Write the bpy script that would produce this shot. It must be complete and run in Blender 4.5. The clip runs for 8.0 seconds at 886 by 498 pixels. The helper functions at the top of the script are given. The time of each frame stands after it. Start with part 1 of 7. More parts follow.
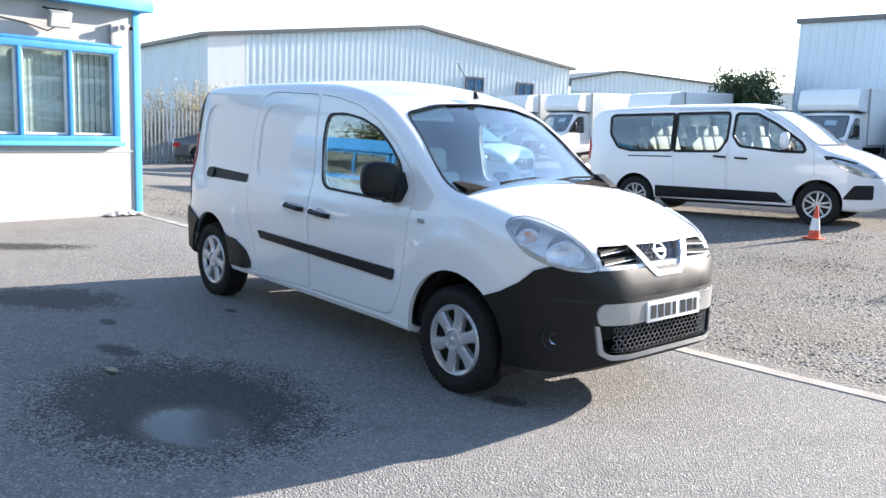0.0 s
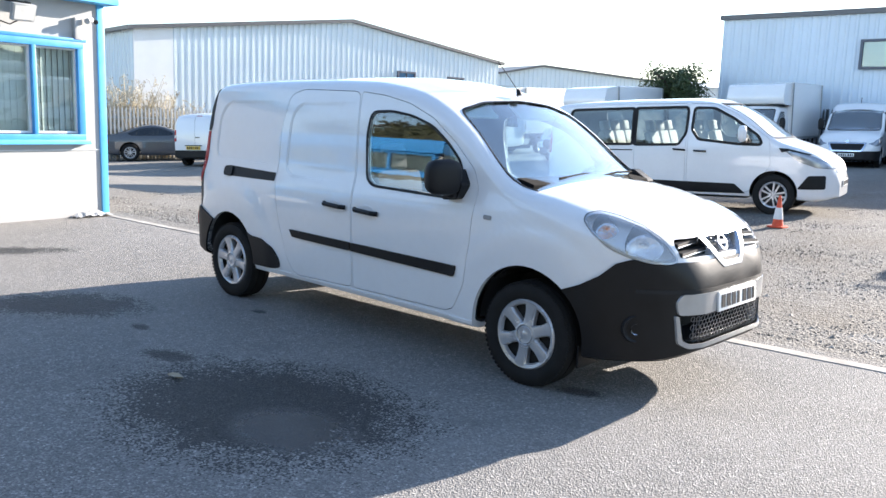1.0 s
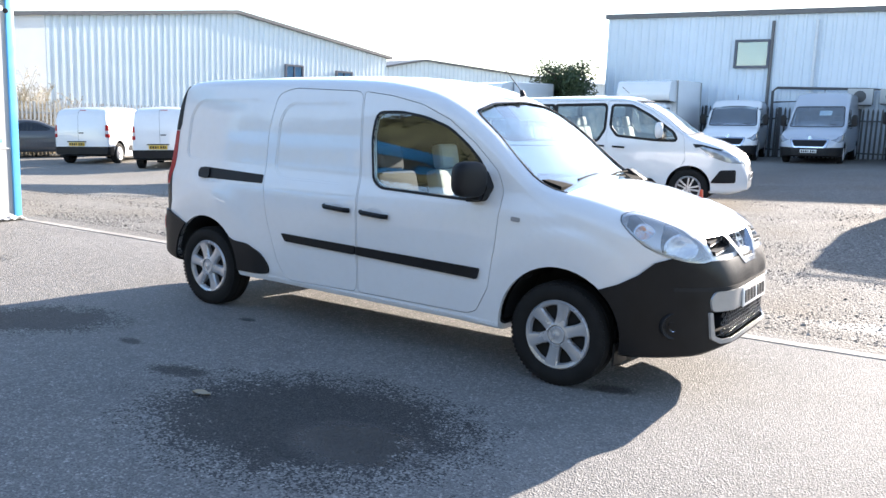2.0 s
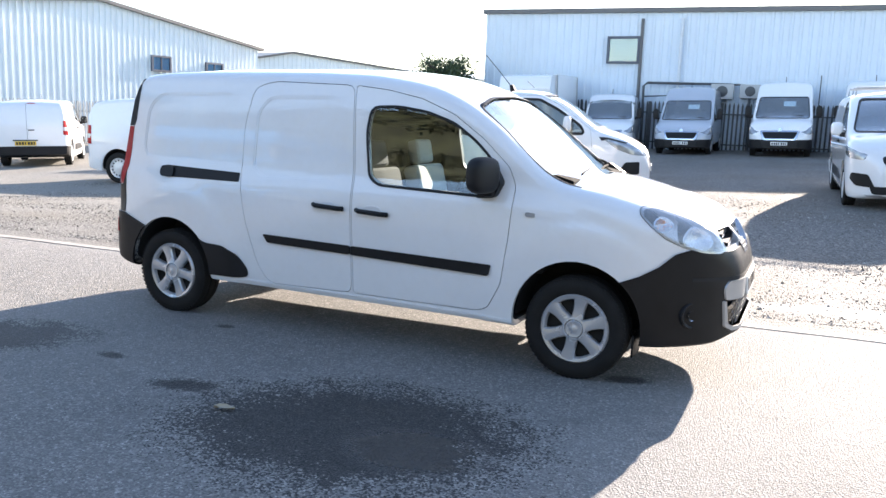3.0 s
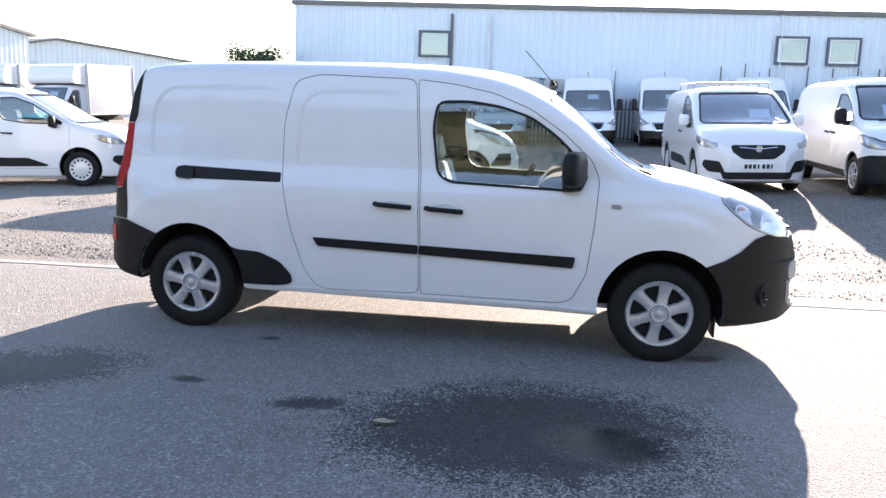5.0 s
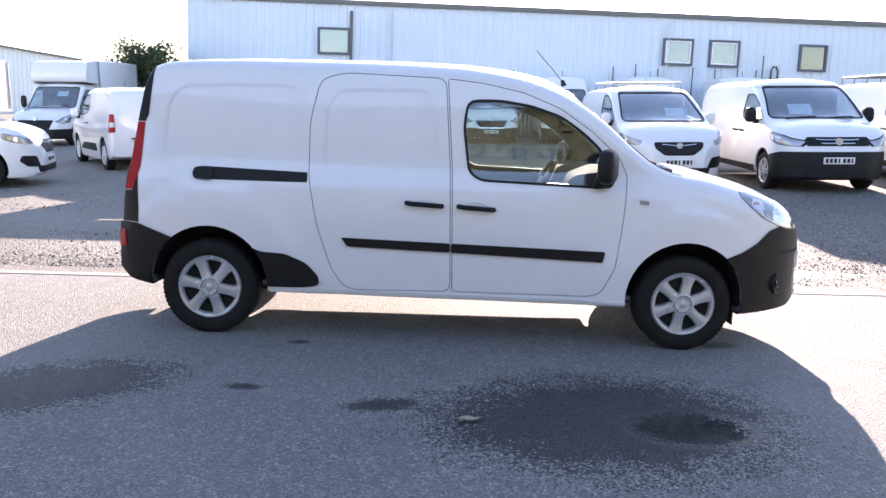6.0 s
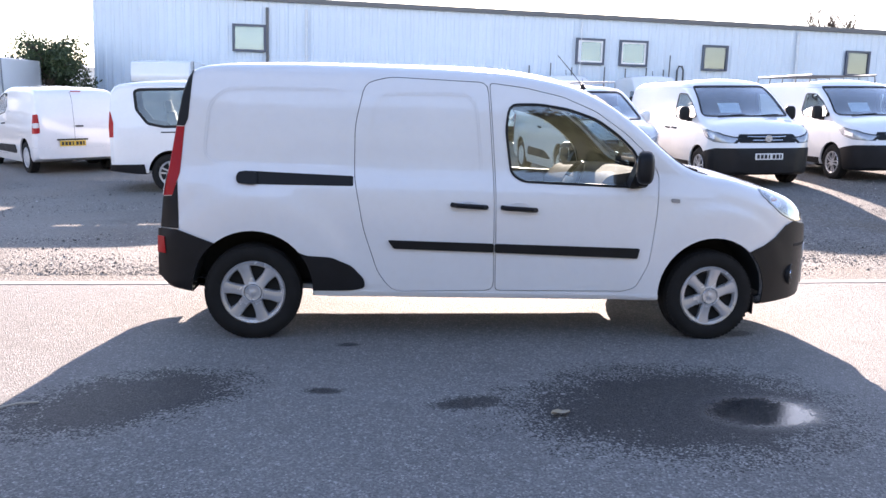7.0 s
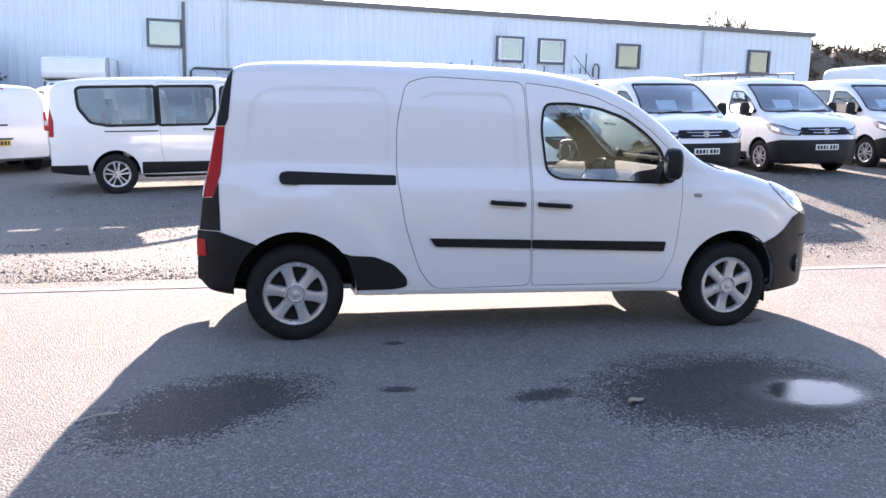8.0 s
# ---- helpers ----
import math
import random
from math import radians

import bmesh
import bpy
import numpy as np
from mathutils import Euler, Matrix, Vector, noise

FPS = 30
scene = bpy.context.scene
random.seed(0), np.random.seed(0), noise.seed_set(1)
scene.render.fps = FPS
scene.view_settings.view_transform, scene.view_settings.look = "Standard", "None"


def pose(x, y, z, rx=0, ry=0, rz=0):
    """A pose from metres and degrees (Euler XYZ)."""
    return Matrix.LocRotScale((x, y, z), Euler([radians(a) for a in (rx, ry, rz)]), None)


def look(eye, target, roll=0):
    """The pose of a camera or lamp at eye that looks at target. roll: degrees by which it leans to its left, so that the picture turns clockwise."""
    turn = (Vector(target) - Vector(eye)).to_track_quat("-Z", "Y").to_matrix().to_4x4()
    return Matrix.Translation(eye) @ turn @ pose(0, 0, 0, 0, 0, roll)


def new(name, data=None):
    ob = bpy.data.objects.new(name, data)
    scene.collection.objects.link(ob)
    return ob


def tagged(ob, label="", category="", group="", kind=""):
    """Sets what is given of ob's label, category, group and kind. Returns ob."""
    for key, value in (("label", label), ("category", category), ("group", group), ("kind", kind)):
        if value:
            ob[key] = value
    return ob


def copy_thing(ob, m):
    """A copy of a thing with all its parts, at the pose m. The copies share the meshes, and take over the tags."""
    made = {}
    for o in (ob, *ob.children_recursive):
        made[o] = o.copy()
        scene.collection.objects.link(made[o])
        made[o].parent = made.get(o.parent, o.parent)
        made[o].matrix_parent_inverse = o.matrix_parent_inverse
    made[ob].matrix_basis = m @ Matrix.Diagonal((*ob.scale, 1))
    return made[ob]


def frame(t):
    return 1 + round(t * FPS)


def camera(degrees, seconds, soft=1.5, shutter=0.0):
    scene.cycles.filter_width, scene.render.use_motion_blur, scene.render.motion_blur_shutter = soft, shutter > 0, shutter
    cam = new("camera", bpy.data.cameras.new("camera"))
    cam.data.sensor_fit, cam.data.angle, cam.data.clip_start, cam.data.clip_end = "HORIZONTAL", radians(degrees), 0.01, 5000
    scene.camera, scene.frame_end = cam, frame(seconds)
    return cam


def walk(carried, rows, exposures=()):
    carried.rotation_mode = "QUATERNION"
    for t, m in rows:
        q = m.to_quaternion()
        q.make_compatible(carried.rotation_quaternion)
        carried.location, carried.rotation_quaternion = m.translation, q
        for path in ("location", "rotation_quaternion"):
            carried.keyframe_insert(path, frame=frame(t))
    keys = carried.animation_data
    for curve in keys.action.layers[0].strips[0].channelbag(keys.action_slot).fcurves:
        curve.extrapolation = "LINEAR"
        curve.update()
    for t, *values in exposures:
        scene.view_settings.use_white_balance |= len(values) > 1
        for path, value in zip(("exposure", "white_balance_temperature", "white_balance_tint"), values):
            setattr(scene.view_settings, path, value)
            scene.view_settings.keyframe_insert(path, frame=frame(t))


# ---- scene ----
cam = camera(56.6, 8.0)
PATH = [
    (0, (6.445, -3.865, 1.539), (4.967, -2.552, 1.233), 2.3),
    (0.5, (6.192, -4.19, 1.529), (4.762, -2.826, 1.219), 2.1),
    (1, (5.868, -4.522, 1.525), (4.53, -3.069, 1.213), 2.0),
    (1.2, (5.723, -4.643, 1.529), (4.427, -3.152, 1.216), 2.1),
    (2.3, (4.895, -5.158, 1.541), (3.886, -3.46, 1.223), 2.2),
    (2.5, (4.732, -5.23, 1.536), (3.791, -3.494, 1.217), 2.3),
    (3, (4.312, -5.395, 1.519), (3.497, -3.597, 1.199), 2.1),
    (3.5, (3.9, -5.554, 1.508), (3.22, -3.7, 1.188), 2.1),
    (4, (3.41, -5.676, 1.492), (2.88, -3.774, 1.172), 2.2),
    (4.5, (2.954, -5.76, 1.492), (2.513, -3.836, 1.171), 2.0),
    (4.7, (2.769, -5.815, 1.486), (2.39, -3.878, 1.165), 2.0),
    (5.8, (1.732, -5.974, 1.447), (1.649, -4.001, 1.132), 1.9),
    (6, (1.535, -5.997, 1.447), (1.527, -4.022, 1.132), 2.0),
    (6.5, (1.087, -6.027, 1.443), (1.221, -4.056, 1.129), 2.0),
    (7, (0.592, -6.06, 1.457), (0.827, -4.098, 1.143), 1.8),
    (7.5, (0.153, -6.056, 1.445), (0.509, -4.113, 1.132), 1.7),
    (8, (-0.299, -5.977, 1.447), (0.164, -4.057, 1.132), 1.6),
]
walk(cam, [(t, look(eye, target, roll)) for t, eye, target, roll in PATH], exposures=[(0, 1.90, 6550, 14), (1.2, 1.94, 6600, 14), (2.5, 2.14, 6800, 16), (4.5, 2.20, 7050, 19), (6.5, 2.22, 7050, 27), (8, 2.20, 7050, 27)])

# ---- light ----
SUN_ELEV, SUN_AZ = 18.0, 10.8  # degrees above the horizon, degrees from +y towards +x
sun_data = bpy.data.lights.new("sun", "SUN")
sun_data.energy, sun_data.angle, sun_data.color = 5.0, radians(0.53), (1.0, 0.93, 0.82)
sun = new("sun", sun_data)
sun_dir = Vector((math.sin(radians(SUN_AZ)) * math.cos(radians(SUN_ELEV)), math.cos(radians(SUN_AZ)) * math.cos(radians(SUN_ELEV)), math.sin(radians(SUN_ELEV))))
sun.matrix_world = look(sun_dir * 60, (0, 0, 0))
world = bpy.data.worlds.new("sky")
scene.world = world
world.use_nodes = True
wn = world.node_tree.nodes
sky = wn.new("ShaderNodeTexSky")
sky.sky_type, sky.sun_disc = "NISHITA", False
sky.sun_elevation, sky.sun_rotation = radians(SUN_ELEV), radians(SUN_AZ)
sky.dust_density, sky.air_density, sky.ozone_density = 0.35, 1.0, 1.7
world.node_tree.links.new(sky.outputs[0], wn["Background"].inputs[0])
wn["Background"].inputs[1].default_value = 0.118


# ---- materials ----
class Mat:
    """A small node builder round one principled shader."""

    def __init__(self, name, colour=(0.5, 0.5, 0.5), rough=0.5, metal=0.0, **inputs):
        self.m = bpy.data.materials.new(name)
        self.m.use_nodes = True
        self.t = self.m.node_tree
        self.b = self.t.nodes["Principled BSDF"]
        self.set("Base Color", (*colour, 1))
        self.set("Roughness", rough)
        self.set("Metallic", metal)
        for key, value in inputs.items():
            self.set(key.replace("_", " "), value)

    def set(self, key, value):
        self.b.inputs[key].default_value = value
        return self

    def node(self, kind, **values):
        n = self.t.nodes.new("ShaderNode" + kind)
        for key, value in values.items():
            n.inputs[key].default_value = value
        return n

    def link(self, a, b):
        self.t.links.new(a, b)

    def coords(self):
        return self.node("TexCoord").outputs["Object"]

    def place(self):
        return self.node("NewGeometry").outputs["Position"]

    def noise(self, vec, scale, detail=4.0, rough=0.55):
        n = self.node("TexNoise", Scale=scale, Detail=detail, Roughness=rough)
        self.link(vec, n.inputs["Vector"])
        return n.outputs["Fac"]

    def ramp(self, fac, stops):
        n = self.t.nodes.new("ShaderNodeValToRGB")
        while len(n.color_ramp.elements) < len(stops):
            n.color_ramp.elements.new(0.5)
        for e, (p, c) in zip(n.color_ramp.elements, stops):
            e.position, e.color = p, (*c, 1) if isinstance(c, tuple) else (c, c, c, 1)
        self.link(fac, n.inputs[0])
        return n.outputs[0]

    def mix(self, fac, a, b, mode="MIX"):
        n = self.t.nodes.new("ShaderNodeMix")
        n.data_type, n.blend_type = "RGBA", mode
        for k, v in ((0, fac), (6, a), (7, b)):
            if isinstance(v, bpy.types.NodeSocket):
                self.link(v, n.inputs[k])
            else:
                n.inputs[k].default_value = (*v, 1) if isinstance(v, tuple) else v
        return n.outputs[2]

    def maths(self, op, a, b=0.0, clamp=False):
        n = self.t.nodes.new("ShaderNodeMath")
        n.operation, n.use_clamp = op, clamp
        for k, v in ((0, a), (1, b)):
            if isinstance(v, bpy.types.NodeSocket):
                self.link(v, n.inputs[k])
            else:
                n.inputs[k].default_value = v
        return n.outputs[0]

    def colour(self, socket):
        self.link(socket, self.b.inputs["Base Color"])
        return self

    def rough(self, socket):
        self.link(socket, self.b.inputs["Roughness"])
        return self

    def bump(self, height, strength=0.3, distance=0.01):
        n = self.node("Bump", Strength=strength, Distance=distance)
        self.link(height, n.inputs["Height"])
        self.link(n.outputs[0], self.b.inputs["Normal"])
        return self


def worn(name, colour, rough, metal=0.0, vary=0.12, scale=6.0, fine=60.0, bump=0.05, **inputs):
    """A surface with blotches at one scale and grain at another."""
    m = Mat(name, colour, rough, metal, **inputs)
    c = m.coords()
    big, small = m.noise(c, scale), m.noise(c, fine, 3.0)
    dark = tuple(v * (1 - vary) for v in colour)
    light = tuple(min(1, v * (1 + vary * 0.6)) for v in colour)
    m.colour(m.mix(m.ramp(small, [(0.35, 0.0), (0.7, 0.35)]), m.ramp(big, [(0.3, dark), (0.7, light)]), dark))
    m.rough(m.ramp(big, [(0.3, max(0.02, rough - 0.06)), (0.75, min(1.0, rough + 0.08))]))
    if bump:
        m.bump(small, bump, 0.004)
    return m.m


def paint(name, colour):
    """Car paint: clear coat over colour, with light road dust low on the panels."""
    m = Mat(name, colour, 0.35, 0.0, Coat_Weight=1.0, Coat_Roughness=0.04)
    c = m.coords()
    blot = m.noise(c, 3.0)
    dirt = m.maths("MULTIPLY", m.ramp(m.noise(c, 18.0, 6.0), [(0.45, 0.0), (0.8, 1.0)]), 0.05)
    m.colour(m.mix(dirt, m.ramp(blot, [(0.3, tuple(v * 0.97 for v in colour)), (0.7, colour)]), (0.42, 0.38, 0.33)))
    m.rough(m.ramp(dirt, [(0.0, 0.32), (0.5, 0.6)]))
    return m.m


def sheen(m):
    """How much a pane mirrors: little when seen square on, all at a grazing angle."""
    face = m.node("LayerWeight", Blend=0.5).outputs["Facing"]
    return m.maths("ADD", m.maths("MULTIPLY", m.maths("POWER", face, 3.0), 0.92), 0.072, True)


def glass(name, tint=(1, 1, 1)):
    """Thin pane: clear, with a mirror-like sheen."""
    m = Mat(name)
    t, n = m.t, m.t.nodes
    clear = m.node("BsdfTransparent", Color=(*tint, 1))
    gloss = m.node("BsdfGlossy", Color=(1, 1, 1, 1), Roughness=0.012)
    mix = m.node("MixShader")
    m.link(sheen(m), mix.inputs[0])
    m.link(clear.outputs[0], mix.inputs[1])
    m.link(gloss.outputs[0], mix.inputs[2])
    m.link(mix.outputs[0], n["Material Output"].inputs[0])
    n.remove(m.b)
    return m.m


def dust_and_glare(name, tint, amount):
    """A pane with a thin pale film: dust, and white standing in for reflected sky."""
    m = Mat(name)
    n = m.t.nodes
    clear = m.node("BsdfTransparent", Color=(*tint, 1))
    gloss = m.node("BsdfGlossy", Color=(1, 1, 1, 1), Roughness=0.015)
    film = m.node("BsdfDiffuse", Color=(0.75, 0.77, 0.78, 1))
    one, two = m.node("MixShader"), m.node("MixShader")
    m.link(m.maths("MULTIPLY", m.ramp(m.noise(m.coords(), 2.5, 6.0), [(0.3, 0.6), (0.7, 1.0)]), amount), one.inputs[0])
    m.link(clear.outputs[0], one.inputs[1])
    m.link(film.outputs[0], one.inputs[2])
    m.link(sheen(m), two.inputs[0])
    m.link(one.outputs[0], two.inputs[1])
    m.link(gloss.outputs[0], two.inputs[2])
    m.link(two.outputs[0], n["Material Output"].inputs[0])
    n.remove(m.b)
    return m.m


WHITE = paint("white_paint", (0.80, 0.80, 0.80))
GREY_PAINT = paint("silver_blue_paint", (0.42, 0.46, 0.52))
DARK_PAINT = paint("dark_grey_paint", (0.055, 0.06, 0.07))
BUMPER = worn("textured_bumper_plastic", (0.010, 0.010, 0.011), 0.38, vary=0.3, fine=260.0, bump=0.12, Specular_IOR_Level=0.27)
BLACK = worn("black_plastic", (0.012, 0.012, 0.0135), 0.48, vary=0.3, fine=220.0, bump=0.12, Specular_IOR_Level=0.24)
TRIM = worn("dark_trim", (0.035, 0.036, 0.04), 0.75, vary=0.25, fine=150.0, Specular_IOR_Level=0.22)
FABRIC = worn("grey_fabric", (0.06, 0.06, 0.065), 0.9, vary=0.3, fine=300.0)
COVER = worn("pale_seat_cover", (0.62, 0.63, 0.60), 0.7, vary=0.1)
RUBBER = worn("tyre_rubber", (0.017, 0.0165, 0.016), 0.8, vary=0.4, scale=9.0, fine=120.0, bump=0.15, Specular_IOR_Level=0.22)
SILVER = worn("silver_wheel_paint", (0.56, 0.56, 0.57), 0.26, 0.45, vary=0.1)
CHROME = worn("chrome", (0.75, 0.76, 0.78), 0.12, 1.0, vary=0.04, bump=0.0)
GREY_PLASTIC = worn("grey_plastic", (0.30, 0.30, 0.31), 0.4, 0.4, vary=0.15)
SILVER_TRIM = worn("satin_silver_plastic", (0.42, 0.425, 0.43), 0.32, 0.6, vary=0.08)
SATIN = worn("satin_chrome", (0.66, 0.67, 0.69), 0.22, 0.95, vary=0.05, bump=0.0)
CLEAR_LAMP = Mat("clear_lamp_segment", (0.62, 0.60, 0.60), 0.12, 0.0, Coat_Weight=1.0).m
GLASS = glass("clear_glass", (0.90, 0.95, 0.94))
TINT = glass("tinted_glass", (0.22, 0.25, 0.26))
SCREEN = dust_and_glare("dusty_windscreen", (0.80, 0.93, 0.97), 0.008)
# no dust here: the film whitens the lens in place of reflected sky
LENS = dust_and_glare("lamp_lens", (0.98, 0.99, 1.0), 0.16)
# film lightens the parked screens in place of their reflections
PARKED_SCREEN = dust_and_glare("parked_windscreen", (0.74, 0.84, 0.90), 0.10)
REDLENS = Mat("red_lens", (0.40, 0.006, 0.010), 0.3, 0.0, Specular_IOR_Level=0.25).m
AMBER = Mat("amber_lens", (0.75, 0.22, 0.02), 0.15, 0.0, Coat_Weight=1.0).m
PLATE_W = Mat("white_plate", (0.80, 0.80, 0.78), 0.35).m
PLATE_Y = Mat("yellow_plate", (0.75, 0.48, 0.05), 0.35).m
INK = Mat("plate_ink", (0.015, 0.015, 0.018), 0.4).m
LAMP_BOWL = worn("bright_lamp_housing", (0.95, 0.955, 0.96), 0.2, 0.1, vary=0.03, fine=45.0, bump=0.05)
BOWL = Mat("faceted_reflector", (0.93, 0.94, 0.95), 0.10, 1.0)
BOWL.bump(BOWL.noise(BOWL.coords(), 55.0, 2.0), 0.5, 0.02)
BOWL = BOWL.m
DASH = worn("dashboard_plastic", (0.028, 0.028, 0.03), 0.9, vary=0.25, fine=150.0, Specular_IOR_Level=0.08)
WIPER = worn("matt_black_wiper", (0.008, 0.008, 0.008), 0.95, vary=0.2, Specular_IOR_Level=0.1)
DARK = worn("underside", (0.02, 0.02, 0.02), 0.9, vary=0.3)


# ---- mesh helpers ----
def link_mesh(name, me, mat, parent=None, label=""):
    me.materials.clear()
    me.materials.append(mat)
    ob = new(name, me)
    if parent is not None:
        ob.parent = parent
    if label:
        ob["label"] = label
    return ob


def smooth(me, angle=35):
    me.polygons.foreach_set("use_smooth", [True] * len(me.polygons))
    me.set_sharp_from_angle(angle=radians(angle))
    return me


def part(name, bm, mat, parent=None, label="", angle=35):
    """Links a bmesh as one mesh object under a thing or part."""
    me = bpy.data.meshes.new(name)
    bmesh.ops.recalc_face_normals(bm, faces=bm.faces)
    bm.to_mesh(me)
    bm.free()
    return link_mesh(name, smooth(me, angle), mat, parent, label)


def thing(name, label, category, group="", kind=""):
    return tagged(new(name), label, category, group, kind)


def bm_box(size, at=(0, 0, 0), bevel=0.0, rot=(0, 0, 0), bm=None, seg=2):
    bm = bm or bmesh.new()
    made = bmesh.ops.create_cube(bm, size=1)["verts"]
    if bevel:
        bmesh.ops.scale(bm, vec=size, verts=made)
        edges = list({e for v in made for e in v.link_edges})
        out = bmesh.ops.bevel(bm, geom=edges, offset=bevel, segments=seg, affect="EDGES", profile=0.6)
        made = list({v for v in out["verts"]} | {v for v in made if v.is_valid})
        made = list({v for f in out["faces"] for v in f.verts} | {v for v in made if v.is_valid})
    else:
        bmesh.ops.scale(bm, vec=size, verts=made)
    bmesh.ops.transform(bm, matrix=pose(*at, *rot), verts=made)
    return bm


def bm_cyl(r, depth, at=(0, 0, 0), rot=(0, 0, 0), seg=24, r2=None, bm=None):
    bm = bm or bmesh.new()
    bmesh.ops.create_cone(bm, cap_ends=True, segments=seg, radius1=r, radius2=r if r2 is None else r2, depth=depth, matrix=pose(*at, *rot))
    return bm


def bm_prism(poly, axis, lo, hi, bm=None):
    """A polygon in the plane across an axis (x: y,z; y: x,z; z: x,y), drawn out from lo to hi."""
    bm = bm or bmesh.new()

    def p(a, b, c):
        return {"x": (c, a, b), "y": (a, c, b), "z": (a, b, c)}[axis]

    lower, upper = [bm.verts.new(p(a, b, lo)) for a, b in poly], [bm.verts.new(p(a, b, hi)) for a, b in poly]
    n = len(poly)
    faces = [bm.faces.new(lower[::-1]), bm.faces.new(upper)]
    faces += [bm.faces.new((lower[i], lower[(i + 1) % n], upper[(i + 1) % n], upper[i])) for i in range(n)]
    bmesh.ops.recalc_face_normals(bm, faces=faces)
    return bm


def bm_lathe(profile, seg=40, axis="y"):
    """Turns (radius, along) pairs round an axis."""
    bm = bmesh.new()
    rings = []
    for r, a in profile:
        ring = []
        for i in range(seg):
            t = 2 * math.pi * i / seg
            c, s = r * math.cos(t), r * math.sin(t)
            ring.append(bm.verts.new((c, a, s) if axis == "y" else (c, s, a)))
        rings.append(ring)
    for k in range(len(rings) - 1):
        for i in range(seg):
            j = (i + 1) % seg
            bm.faces.new((rings[k][i], rings[k][j], rings[k + 1][j], rings[k + 1][i]))
    if profile[0][0] > 1e-4 and profile[0] != profile[-1]:
        bm.faces.new(rings[0]), bm.faces.new(rings[-1])
    bmesh.ops.remove_doubles(bm, verts=bm.verts, dist=1e-5)
    bmesh.ops.recalc_face_normals(bm, faces=bm.faces)
    return bm


def bm_tube(points, r, seg=8, bm=None):
    """A round bar along points."""
    bm = bm or bmesh.new()
    pts = [Vector(p) for p in points]
    rings = []
    for i, p in enumerate(pts):
        d = (pts[min(i + 1, len(pts) - 1)] - pts[max(i - 1, 0)]).normalized()
        side = d.cross(Vector((0.13, 0.21, 1.0))).normalized()
        up = side.cross(d)
        rings.append([bm.verts.new(p + r * (math.cos(a) * side + math.sin(a) * up)) for a in (2 * math.pi * k / seg for k in range(seg))])
    for a, b in zip(rings, rings[1:]):
        for k in range(seg):
            bm.faces.new((a[k], a[(k + 1) % seg], b[(k + 1) % seg], b[k]))
    bm.faces.new(rings[0][::-1]), bm.faces.new(rings[-1])
    return bm


def rounded(poly, r=0.03, n=3):
    """The polygon with its corners rounded."""
    out = []
    pts = [Vector(p) for p in poly]
    for i, p in enumerate(pts):
        a, b = pts[i - 1] - p, pts[(i + 1) % len(pts)] - p
        k = min(r, a.length * 0.45, b.length * 0.45)
        a, b = p + a.normalized() * k, p + b.normalized() * k
        for j in range(n + 1):
            t = j / n
            out.append(tuple((1 - t) ** 2 * a + 2 * t * (1 - t) * p + t * t * b))
    return out


def grown(poly, d):
    """The polygon moved outward by d (either winding)."""
    pts = [Vector(p) for p in poly]
    n = len(pts)
    area = sum(pts[i].x * pts[(i + 1) % n].y - pts[(i + 1) % n].x * pts[i].y for i in range(n))
    sign = 1 if area > 0 else -1
    out = []
    for i, p in enumerate(pts):
        e1, e2 = (p - pts[i - 1]).normalized(), (pts[(i + 1) % n] - p).normalized()
        n1, n2 = Vector((e1.y, -e1.x)) * sign, Vector((e2.y, -e2.x)) * sign
        m = (n1 + n2)
        m = m / max(0.5, m.length_squared / 2)
        out.append(tuple(p + m * d))
    return out


def mesh_of(bm):
    me = bpy.data.meshes.new("tmp")
    bm.to_mesh(me)
    bm.free()
    return me


def carve(me, steps):
    """Applies booleans one after another: steps of (operation, mesh)."""
    for op, cutter in steps:
        a, b = new("tmp_a", me), new("tmp_b", cutter)
        mod = a.modifiers.new("cut", "BOOLEAN")
        mod.operation, mod.object, mod.solver = op, b, "EXACT"
        for solver, tolerant in (("EXACT", False), ("EXACT", True), ("FAST", False)):
            mod.solver, mod.use_hole_tolerant = solver, tolerant
            deps = bpy.context.evaluated_depsgraph_get()
            cut = bpy.data.meshes.new_from_object(a.evaluated_get(deps))
            if op != CUT or len(cut.polygons) > 0.2 * len(me.polygons):
                break
        me = cut
        bpy.data.objects.remove(a), bpy.data.objects.remove(b)
    return me


CUT, KEEP, ADD = "DIFFERENCE", "INTERSECT", "UNION"


